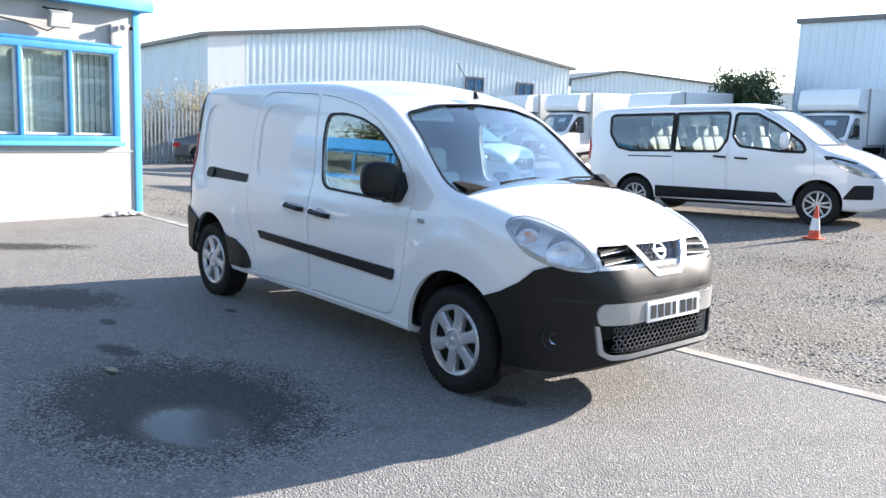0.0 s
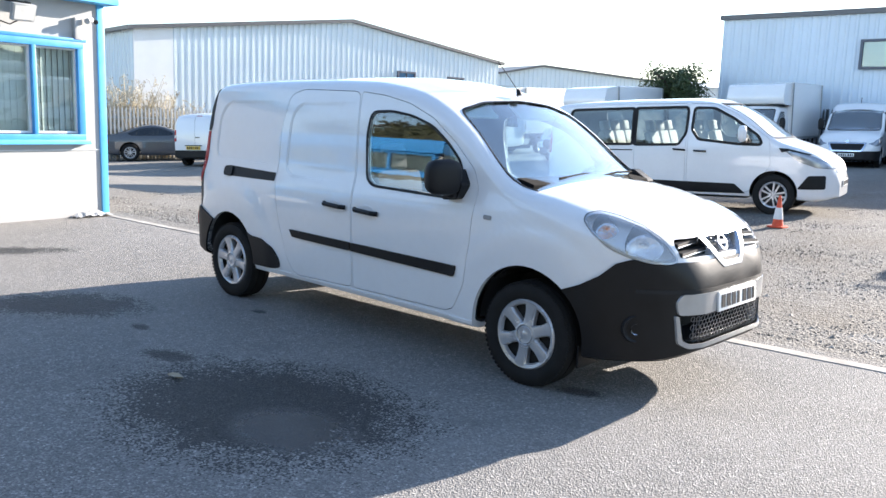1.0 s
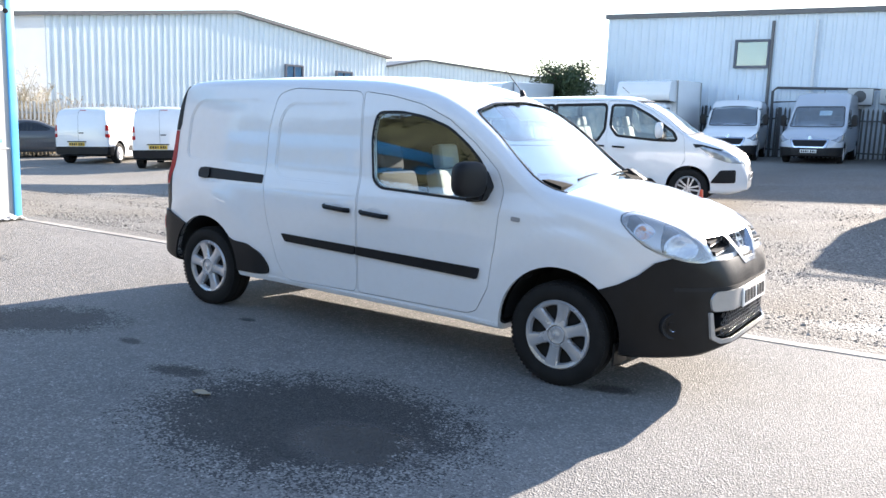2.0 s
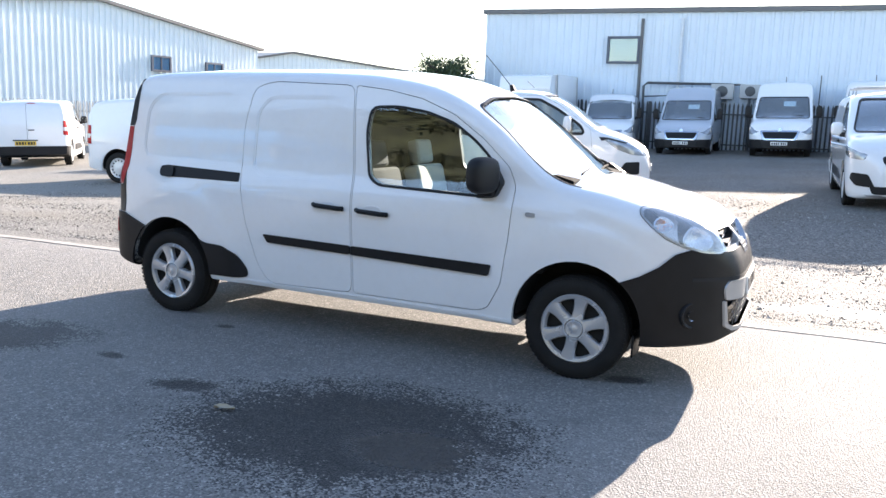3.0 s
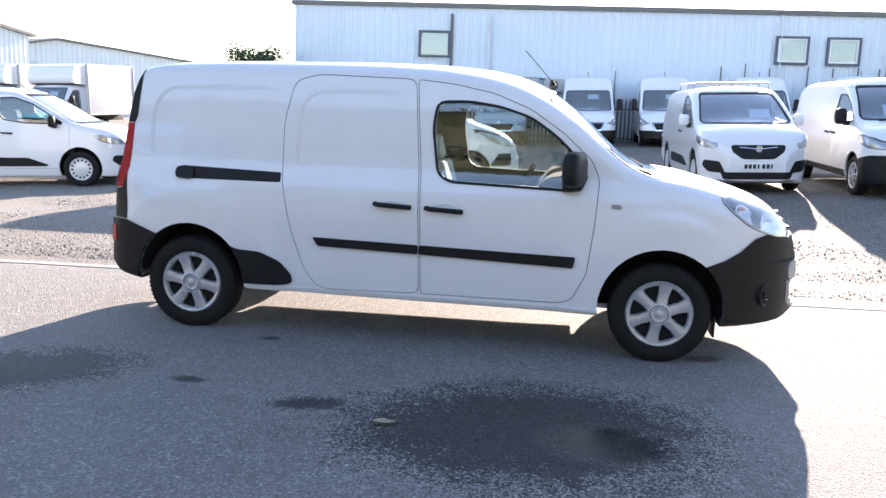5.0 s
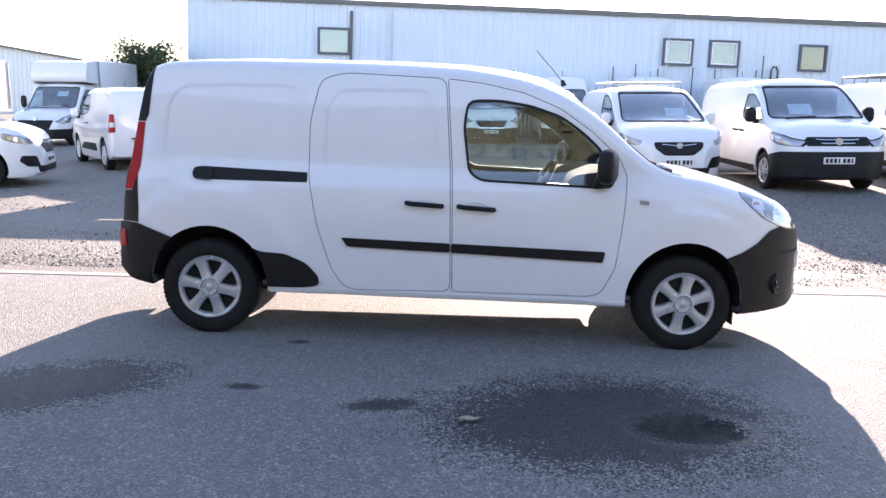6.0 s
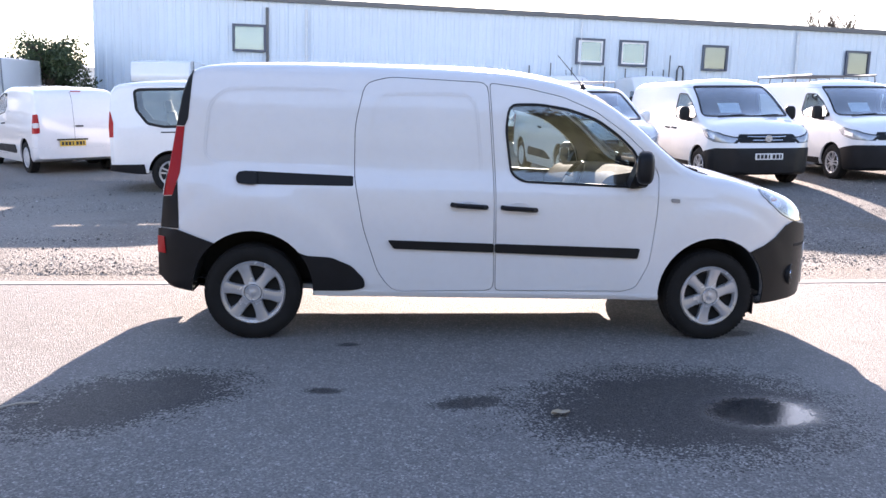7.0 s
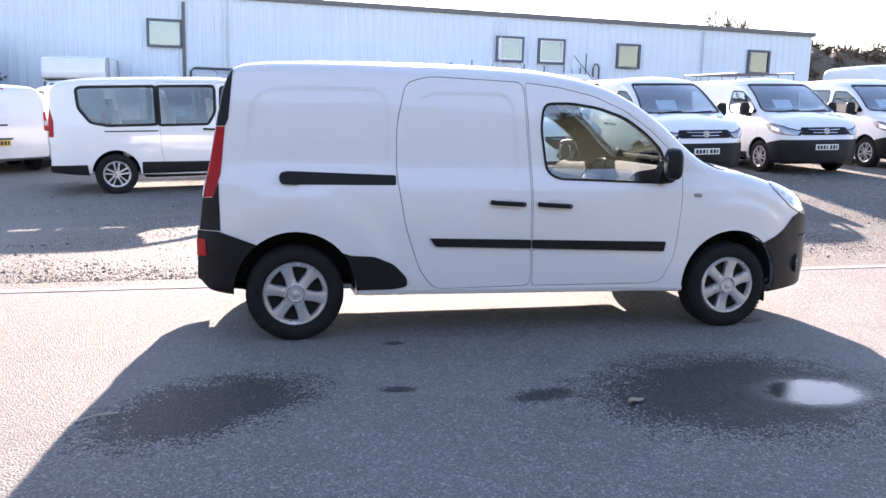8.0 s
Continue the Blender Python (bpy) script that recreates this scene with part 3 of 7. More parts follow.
shed = thing("warehouse_low", "distant long low white industrial shed", "building", kind="structure")
a, b = out(0.27, 92), out(0.60, 100)
shed.matrix_world = Matrix.Translation(a) @ pose(0, 0, 0, 0, 0, math.degrees(math.atan2(b.y - a.y, b.x - a.x)))
length = (b - a).length
part("wall_cladding", ribbed(0, length, -1.5, [(0, 6.3), (length, 6.3)], 0.6, 0.05), PLAIN, shed)
part("roof", bm_prism([(-0.4, 6.25), (12.5, 7.6), (25.0, 6.25)], "x", -0.3, length + 0.3), CLAD_GREY, shed)

# site office
BLUE = worn("sky_blue_trim", (0.10, 0.42, 0.72), 0.35, vary=0.08)
BLUE_D = worn("blue_window_frame", (0.035, 0.22, 0.52), 0.35, vary=0.08)
BLUE_W = worn("mid_blue_window_frame", (0.05, 0.27, 0.56), 0.35, vary=0.08)
PANEL = worn("white_office_panel", (0.40, 0.40, 0.395), 0.5, vary=0.05, scale=1.2, fine=30.0)
ALU = worn("white_inner_frame", (0.7, 0.71, 0.7), 0.35)
office = thing("site_office", "white prefabricated site office with sky blue trim", "building", kind="structure")
# local x runs along the wall towards its corner, -y faces the yard
office.matrix_world = Matrix.Translation((-5.66, 0.76, 0)) @ pose(0, 0, 0, 0, 0, 98)

for size, at in (((5.2, 0.10, 1.07), (-2.6, 0.05, 0.535)), ((5.2, 0.10, 0.60), (-2.6, 0.05, 2.68)), ((0.24, 0.10, 1.31), (-0.12, 0.05, 1.725)), ((2.3, 0.10, 1.31), (-4.05, 0.05, 1.725))):
    part("wall_panel", bm_box(size, at), PANEL, office)
part("panel_joint", bm_box((5.18, 0.012, 0.014), (-2.6, -0.004, 0.93)), ALU, office)
part("end_wall", bm_box((0.1, 2.94, 2.90), (-0.06, 1.58, 1.455)), PANEL, office)
part("rear_wall", bm_box((5.2, 0.1, 2.90), (-2.6, 3.11, 1.455)), PANEL, office)
part("end_wall", bm_box((0.1, 2.94, 2.90), (-5.14, 1.58, 1.455)), PANEL, office)
part("floor", bm_box((5.0, 2.9, 0.1), (-2.6, 1.6, 0.1)), TRIM, office)
part("corner_post", bm_box((0.11, 0.11, 2.92), (0.055, 0.03, 1.46), 0.012), BLUE, office, "sky blue corner post")
part("fascia", bm_box((5.6, 3.6, 0.22), (-2.6, 1.55, 3.02), 0.015), BLUE, office, "sky blue roof fascia")
# window with four lights
W0 = -0.10
fr = bmesh.new()
for x, z, sx, sz in ((-1.47, 2.335, 2.66, 0.09), (-1.47, 1.105, 2.66, 0.08), (-0.185, 1.725, 0.09, 1.17), (-2.765, 1.725, 0.07, 1.17), (-0.84, 1.725, 0.055, 1.17), (-1.50, 1.725, 0.055, 1.17), (-2.15, 1.725, 0.055, 1.17)):
    bm_box((sx, 0.11, sz), (x + W0, -0.012, z), 0.008, bm=fr)
win = part("window", fr, BLUE_W, office, "mid blue window frame")
part("sill", bm_box((2.76, 0.14, 0.06), (-1.47 + W0, -0.04, 1.04), 0.01), BLUE, win)
part("head", bm_box((2.76, 0.08, 0.045), (-1.47 + W0, -0.02, 2.405), 0.01), BLUE_D, win)
for x, w in ((-0.515, 0.59), (-1.17, 0.60), (-1.825, 0.59), (-2.457, 0.54)):
    x += W0
    sash = bmesh.new()
    for dx, dz, sx, sz in ((0, 0.555, w, 0.03), (0, -0.555, w, 0.03), (-w / 2 + 0.015, 0, 0.03, 1.08), (w / 2 - 0.015, 0, 0.03, 1.08)):
        bm_box((sx, 0.06, sz), (x + dx, 0.02, 1.725 + dz), bm=sash)
    sash = part("sash", sash, ALU, win)
    part("pane", bm_box((w - 0.05, 0.006, 1.09), (x, 0.02, 1.725)), GLASS, sash)
blind = thing("vertical_blind", "cream vertical blind behind the office window", "blind")
blind.matrix_world = office.matrix_world.copy()
part("head_rail", bm_box((2.56, 0.05, 0.04), (-1.52, 0.085, 2.30), 0.006), ALU, blind)
CREAM = worn("cream_blind", (0.62, 0.62, 0.585), 0.8)
slat_me = smooth(mesh_of(bm_box((0.088, 0.003, 1.12), (0, 0, 0))))
for k in range(31):
    link_mesh("slat", slat_me, CREAM, blind).matrix_local = pose(-0.33 - k * 0.082, 0.085, 1.72, 0, 0, (6 if k > 6 else 15) + 4 * noise.noise((k * 1.7, 0, 1)))
# second office across the forecourt
wing = thing("site_office_wing", "long prefabricated office with a blue fascia across the forecourt", "building", kind="structure")
wing.matrix_world = pose(-10.5, -9.6, 0)
part("wall_panel", bm_box((9.0, 3.0, 2.88), (0, -1.5, 1.46)), PANEL, wing)
part("fascia", bm_box((9.4, 3.5, 0.46), (0, -1.5, 2.93), 0.015), BLUE_D, wing, "blue roof fascia")
# windows enlarged and dark-backed to darken the sunlit wall under the fascia
for x in (-3.0, 0.0, 3.0):
    pane_window(wing, "window", x, 1.6, 2.85, 2.2, BLUE_D, TRIM, True, y=0.0).matrix_local = pose(0, 0, 0, 0, 0, 180)
# lamp and camera on the wall
flood = thing("floodlight", "grey wall floodlight on a bracket", "light")
flood.matrix_world = office.matrix_world @ pose(-1.12, -0.02, 2.70)
part("body", bm_box((0.30, 0.07, 0.22), (0, -0.16, -0.03), 0.015, (18, 0, 0)), worn("lamp_grey", (0.35, 0.36, 0.36), 0.4), flood)
part("lens", bm_box((0.25, 0.006, 0.17), (0, -0.197, -0.042), 0, (18, 0, 0)), worn("frosted_lens", (0.6, 0.6, 0.58), 0.25), flood)
part("bracket", bm_tube([(-0.13, 0.02, 0.12), (-0.13, -0.10, 0.10), (0.13, -0.10, 0.10), (0.13, 0.02, 0.12)], 0.014), TRIM, flood)
part("cable", bm_tube([(-0.02, -0.1, -0.12), (-0.1, -0.02, -0.18), (-0.4, 0.015, -0.10), (-1.2, 0.015, 0.0)], 0.009), TRIM, flood)
cctv = thing("security_camera", "small white security camera on the wall", "camera")
cctv.matrix_world = office.matrix_world @ pose(-0.20, -0.01, 2.66, 0, 0, 0) @ Matrix.Scale(0.85, 4)
part("body", bm_cyl(0.045, 0.20, (0.03, -0.12, 0.02), (0, 78, 40)), PANEL, cctv)
part("lens", bm_cyl(0.036, 0.02, (0.105, -0.19, 0.0), (0, 78, 40)), INK, cctv)
part("box", bm_box((0.13, 0.08, 0.34), (-0.12, -0.03, -0.12), 0.01), PANEL, cctv)
rag = thing("plastic_sheet", "crumpled white plastic sheet at the foot of the office wall", "sheet")
rag.matrix_world = office.matrix_world @ pose(-0.22, -0.12, 0)
bm = bmesh.new()
bmesh.ops.create_grid(bm, x_segments=16, y_segments=10, size=0.5)
for v in bm.verts:
    x, y = v.co.x, v.co.y
    v.co = Vector((x * 0.55, y * 0.18, max(0.004, (0.11 - abs(x) * 0.12) * (0.6 + noise.noise((x * 7, y * 7, 1))) * (1 - abs(y) * 0.8))))
part("sheet", bm, PANEL, rag, angle=20)


# ---- fences, trees, hedge ----
STEEL = worn("galvanised_steel", (0.34, 0.36, 0.37), 0.5, 0.6, vary=0.2)
STEEL_D = worn("dark_steel", (0.07, 0.075, 0.08), 0.5, 0.3)


def palisade(name, start, end, z0, mat, label, tall=2.0, step=0.155):
    """Pales on two rails between posts."""
    a, b = Vector(start), Vector(end)
    d = b - a
    root = thing(name, label, "fence", kind="structure")
    root.matrix_world = Matrix.Translation((a.x, a.y, z0)) @ pose(0, 0, 0, 0, 0, math.degrees(math.atan2(d.y, d.x)))
    n = int(d.length / step)
    poly = rounded([(-0.034, 0.05), (0.034, 0.05), (0.034, tall - 0.12), (0.0, tall), (-0.034, tall - 0.12)], 0.006, 1)
    bm = bm_prism(poly, "y", -0.012, 0.0)
    me = mesh_of(bm)
    for k in range(n):
        ob = link_mesh("pale", me, mat, root)
        ob.location = (k * step, 0, noise.noise((k, 0, 5)) * 0.012)
    for z in (0.35, tall - 0.45):
        part("rail", bm_box((d.length, 0.04, 0.05), (d.length / 2, 0.03, z)), mat, root)
    for k in range(int(d.length / 2.75) + 1):
        part("post", bm_box((0.09, 0.07, tall - 0.05), (k * 2.75, 0.07, tall / 2)), mat, root)
    return root


palisade("palisade_fence", (-7.6, 27.97), (11.5, 27.97), 0.45, STEEL_D, "dark steel palisade fence before the warehouse wall", 1.95)
palisade("palisade_fence", (-25.6, 4.0), (-24.2, 30.0), -0.6, STEEL, "galvanised steel palisade fence before the gable warehouse", 2.2)

for x in (-6.9, 4.0):
    pole = thing("aerial_pole", "thin dark steel pole standing at the fence", "pole")
    pole.matrix_world = pose(x, 27.88, rise(x, 27.9))
    part("shaft", bm_tube([(0, 0, 0), (0, 0, 1.5), (0, 0, 2.75)], 0.022, 6), STEEL_D, pole)
gantry = thing("pipe_gantry", "dark metal pipe frame with air units on the warehouse wall", "pipework")
gantry.matrix_world = pose(0, 28.02, 0)
part("frame", bm_tube([(-2.3, -0.2, 0.5), (-2.35, -0.2, 2.95), (-2.2, -0.2, 3.08), (0.8, -0.2, 3.06), (1.6, -0.2, 3.05), (1.68, -0.2, 0.5)], 0.05), STEEL_D, gantry)
part("cross_bar", bm_tube([(-2.3, -0.2, 2.55), (-1.0, -0.2, 2.62), (-0.95, -0.2, 0.6)], 0.03), STEEL_D, gantry)
stubs = thing("vent_pipework", "row of thin grey vent pipes standing along the warehouse wall", "pipework")
stubs.matrix_world = pose(0, 27.98, 0)
for x, top in ((8.0, 3.72), (8.9, 3.85), (9.8, 3.70), (11.2, 3.78), (12.1, 3.74), (13.0, 3.80), (13.75, 3.76), (14.0, 4.35)):
    part("pipe", bm_tube([(x, 0, 0.4), (x, 0, 2.2), (x + 0.01, 0, top)], 0.025, 6), STEEL_D, stubs)
part("pipe_bend", bm_tube([(14.35, 0, 0.4), (14.35, 0, 3.75), (14.42, 0, 3.92), (14.55, 0, 3.92), (14.62, 0, 3.75), (14.62, 0, 3.3)], 0.04, 8), STEEL_D, stubs)
ac = thing("air_conditioner", "white outdoor air conditioning unit on the wall", "air conditioner", "air units")
ac.matrix_world = pose(0.62, 27.9, 2.80) @ Matrix.Scale(0.9, 4)
part("case", bm_box((0.92, 0.34, 0.62), (0, 0, 0), 0.02), PANEL, ac)
part("fan_guard", bm_lathe([(0.02, -0.178), (0.06, -0.185), (0.08, -0.178), (0.12, -0.185), (0.14, -0.178), (0.19, -0.187), (0.22, -0.178), (0.23, -0.172), (0.02, -0.172)], 28), STEEL_D, ac)
part("bracket", bm_box((0.8, 0.3, 0.04), (0, 0.05, -0.33)), STEEL_D, ac)
copy_thing(ac, pose(1.62, 27.9, 2.82) @ Matrix.Scale(0.9, 4))

LEAF = worn("dark_leaf", (0.06, 0.09, 0.035), 0.6, vary=0.5, scale=2.0, fine=14.0)
DRY = worn("dry_scrub", (0.46, 0.40, 0.29), 0.8, vary=0.4, scale=2.0, fine=14.0)
IVY = worn("ivy_bank", (0.042, 0.047, 0.022), 0.7, vary=0.7, scale=1.2, fine=9.0)
BARK = worn("bark", (0.09, 0.07, 0.055), 0.9, vary=0.3, fine=40.0, bump=0.4)


def leaves(centres, count, size, seed, spread_z=1.0):
    """Small two-faced leaf blades scattered through soft clumps of (x, y, z, radius)."""
    rng = random.Random(seed)
    verts, faces = [], []
    for _ in range(count):
        x, y, z, r = rng.choice(centres)
        d = Vector((rng.gauss(0, 1), rng.gauss(0, 1), rng.gauss(0, 1)))
        d = d.normalized() * r * rng.random() ** 0.4
        c = Vector((x, y, z)) + Vector((d.x, d.y, d.z * spread_z))
        a = Vector((rng.gauss(0, 1), rng.gauss(0, 1), rng.gauss(0, 1))).normalized()
        b = a.cross(Vector((rng.gauss(0, 1), rng.gauss(0, 1), rng.gauss(0, 1)))).normalized()
        s = size * rng.uniform(0.6, 1.4)
        i = len(verts)
        verts += [c - a * s, c + b * s * 0.42, c + a * s, c - b * s * 0.42]
        faces.append((i, i + 1, i + 2, i + 3))
    me = bpy.data.meshes.new("leaves")
    me.from_pydata(verts, [], faces)
    return me


def tree(name, label, x, y, z, tall, wide, seed, leaf_mat=LEAF, count=5000, leaf=0.09):
    rng = random.Random(seed)
    root = thing(name, label, "tree")
    root.matrix_world = pose(x, y, z)
    bm = bm_tube([(0, 0, 0), (0.03 * tall, 0, tall * 0.35), (0, 0.02 * tall, tall * 0.55)], 0.03 * tall)
    tips = []
    for k in range(34):
        a, h = rng.uniform(0, 6.28), rng.uniform(0.05, 0.6) * tall
        reach = wide * 0.5 * rng.uniform(0.5, 1.0) * (1.1 - 0.5 * h / tall)
        p = Vector((math.cos(a) * reach, math.sin(a) * reach, min(tall * 0.97, h + reach * 0.8)))
        mid = Vector((0, 0, h)).lerp(p, 0.5) + Vector((0, 0, 0.05 * tall))
        bm_tube([(0, 0, h), mid, p], 0.010 * tall, 5, bm)
        tips.append((p.x, p.y, p.z, wide * rng.uniform(0.13, 0.24)))
        tips.append((mid.x, mid.y, mid.z, wide * rng.uniform(0.13, 0.22)))
    part("trunk", bm, BARK, root)
    link_mesh("crown", leaves(tips, count, leaf, seed + 1), leaf_mat, root)
    return root


tree("evergreen_tree", "dark evergreen shrub tree behind the parked vans", -10.45, 26.6, 0.2, 4.7, 2.7, 4, count=17000, leaf=0.07)
tree("evergreen_tree", "dark evergreen shrub tree behind the parked vans", -14.6, 31.6, 0.2, 3.0, 1.6, 5, count=2000)
def bare_tree(x, y, z, tall, seed):
    """A leafless tree: a trunk that forks again and again into fine twigs."""
    rng = random.Random(seed)
    root = thing("bare_tree", "leafless winter tree behind the far hedge", "tree")
    root.matrix_world = pose(x, y, z)
    stem, twigs = bmesh.new(), bmesh.new()

    def grow(p, d, length, r, level):
        q = p + d * length
        mid = p.lerp(q, 0.5) + Vector((rng.gauss(0, 1), rng.gauss(0, 1), rng.gauss(0, 0.4))) * length * 0.06
        bm_tube([p, mid, q], r, 5 if level < 2 else 3, stem if level < 2 else twigs)
        if level == 5:
            return
        for _ in range(3 if level else 4):
            turn = Vector((rng.gauss(0, 1), rng.gauss(0, 1), rng.gauss(0.25, 0.7)))
            grow(p.lerp(q, rng.uniform(0.55, 1.0)), (d + turn * 0.42).normalized(), length * rng.uniform(0.55, 0.8), r * 0.6, level + 1)

    grow(Vector((0, 0, 0)), Vector((0.03, 0, 1)), tall * 0.36, tall * 0.018, 0)
    part("trunk", stem, BARK, root)
    part("crown", twigs, BARK, root)
    return root


bare_tree(35.4, 50.0, 0.8, 12.0, 6)
bare_tree(44.5, 52.0, 0.8, 9.8, 7)


def scrub(x, y, z, tall, wide, seed):
    """A stand of dry upright stems with pale seed heads."""
    rng = random.Random(seed)
    root = thing("dry_shrub", "dry straw-coloured scrub behind the palisade fence", "shrub")
    root.matrix_world = pose(x, y, z)
    bm, heads = bmesh.new(), []
    for _ in range(85):
        a, r0 = rng.uniform(0, 6.28), wide * 0.28 * math.sqrt(rng.random())
        p = Vector((math.cos(a) * r0, math.sin(a) * r0, 0))
        h = tall * rng.uniform(0.45, 1.0)
        lean = Vector((math.cos(a), math.sin(a), 0)) * rng.uniform(0.05, 0.30) * h + Vector((rng.gauss(0, 0.08), rng.gauss(0, 0.08), 0)) * h
        q = p + lean + Vector((0, 0, h))
        bm_tube([p, p + lean * 0.35 + Vector((0, 0, h * 0.55)), q], 0.011, 3, bm)
        for _ in range(3):
            t = rng.uniform(0.5, 1.0)
            s0 = p + lean * t * t + Vector((0, 0, h * t))
            e = s0 + Vector((rng.gauss(0, 0.13), rng.gauss(0, 0.13), rng.uniform(0.05, 0.3)))
            bm_tube([s0, e], 0.006, 3, bm)
            heads.append((e.x, e.y, e.z, 0.09))
        heads.append((q.x, q.y, q.z, 0.10))
    part("stem_clump", bm, DRY, root)
    link_mesh("crown", leaves(heads, 2600, 0.035, seed + 1), DRY, root)


for k, (x, y, h) in enumerate(((-26.9, 9.3, 2.2), (-26.7, 10.4, 2.9), (-26.5, 11.5, 3.3), (-26.6, 12.6, 2.7), (-26.5, 13.6, 2.3))):
    scrub(x, y, -0.5, h, 2.2, 20 + k)


tree("evergreen_tree", "tall evergreen tree standing behind the site office", -15.2, -14.6, 0, 6.8, 4.4, 31, count=7000)


def bank(name, label, x0, x1, y0, tall, deep, seed, mat, clumps, count, leaf):
    """A leafy bank: an uneven mound with a coat of leaves."""
    rng = random.Random(seed)
    bm = bmesh.new()
    nx, nz = 60, 8
    rows = []
    for i in range(nx + 1):
        x = x0 + (x1 - x0) * i / nx
        h = tall * (0.84 + 0.16 * noise.noise((x * 0.2, seed, 0)) + 0.08 * noise.noise((x * 0.9, seed, 4)))
        rows.append([bm.verts.new((x, y0 + deep * math.cos(math.pi * j / nz) + 0.2 * noise.noise((x, j, seed)), h * math.sin(math.pi * j / nz) ** 0.7 - 0.05)) for j in range(nz + 1)])
    for a, b in zip(rows, rows[1:]):
        for j in range(nz):
            bm.faces.new((a[j], a[j + 1], b[j + 1], b[j]))
    pts = []
    for _ in range(clumps):
        v = rng.choice(rng.choice(rows)).co
        pts.append((v.x + rng.gauss(0, 0.5), v.y, v.z, rng.uniform(0.25, 0.6)))
    root = thing(name, label, "hedge", kind="stuff")
    part("mound", bm, mat, root)
    link_mesh("leaves", leaves(pts, count, leaf, seed), mat, root)
    return root


bank("ivy_bank", "overgrown green ivy bank along the edge of the forecourt", -13, 34, -15.5, 7.2, 2.6, 3, IVY, 1100, 26000, 0.14)
bank("far_hedge", "brown winter hedge beyond the warehouse", 20, 85, 46, 7.9, 4.0, 9, worn("brown_hedge", (0.15, 0.115, 0.085), 0.9, vary=0.4), 1600, 42000, 0.22)


# ---- vehicles ----
def bm_arch(r, y0, y1, thick=0.012, seg=16):
    """A wheel housing: half a drum, open below, closed on the inside at y0."""
    bm = bmesh.new()
    pts = [(r * math.cos(math.pi * k / seg), r * math.sin(math.pi * k / seg)) for k in range(seg + 1)]
    a, b = [bm.verts.new((x, y0, z)) for x, z in pts], [bm.verts.new((x, y1, z)) for x, z in pts]
    for k in range(seg):
        bm.faces.new((a[k], a[k + 1], b[k + 1], b[k]))
    bm.faces.new(a)
    return bm


WHEELS = {}


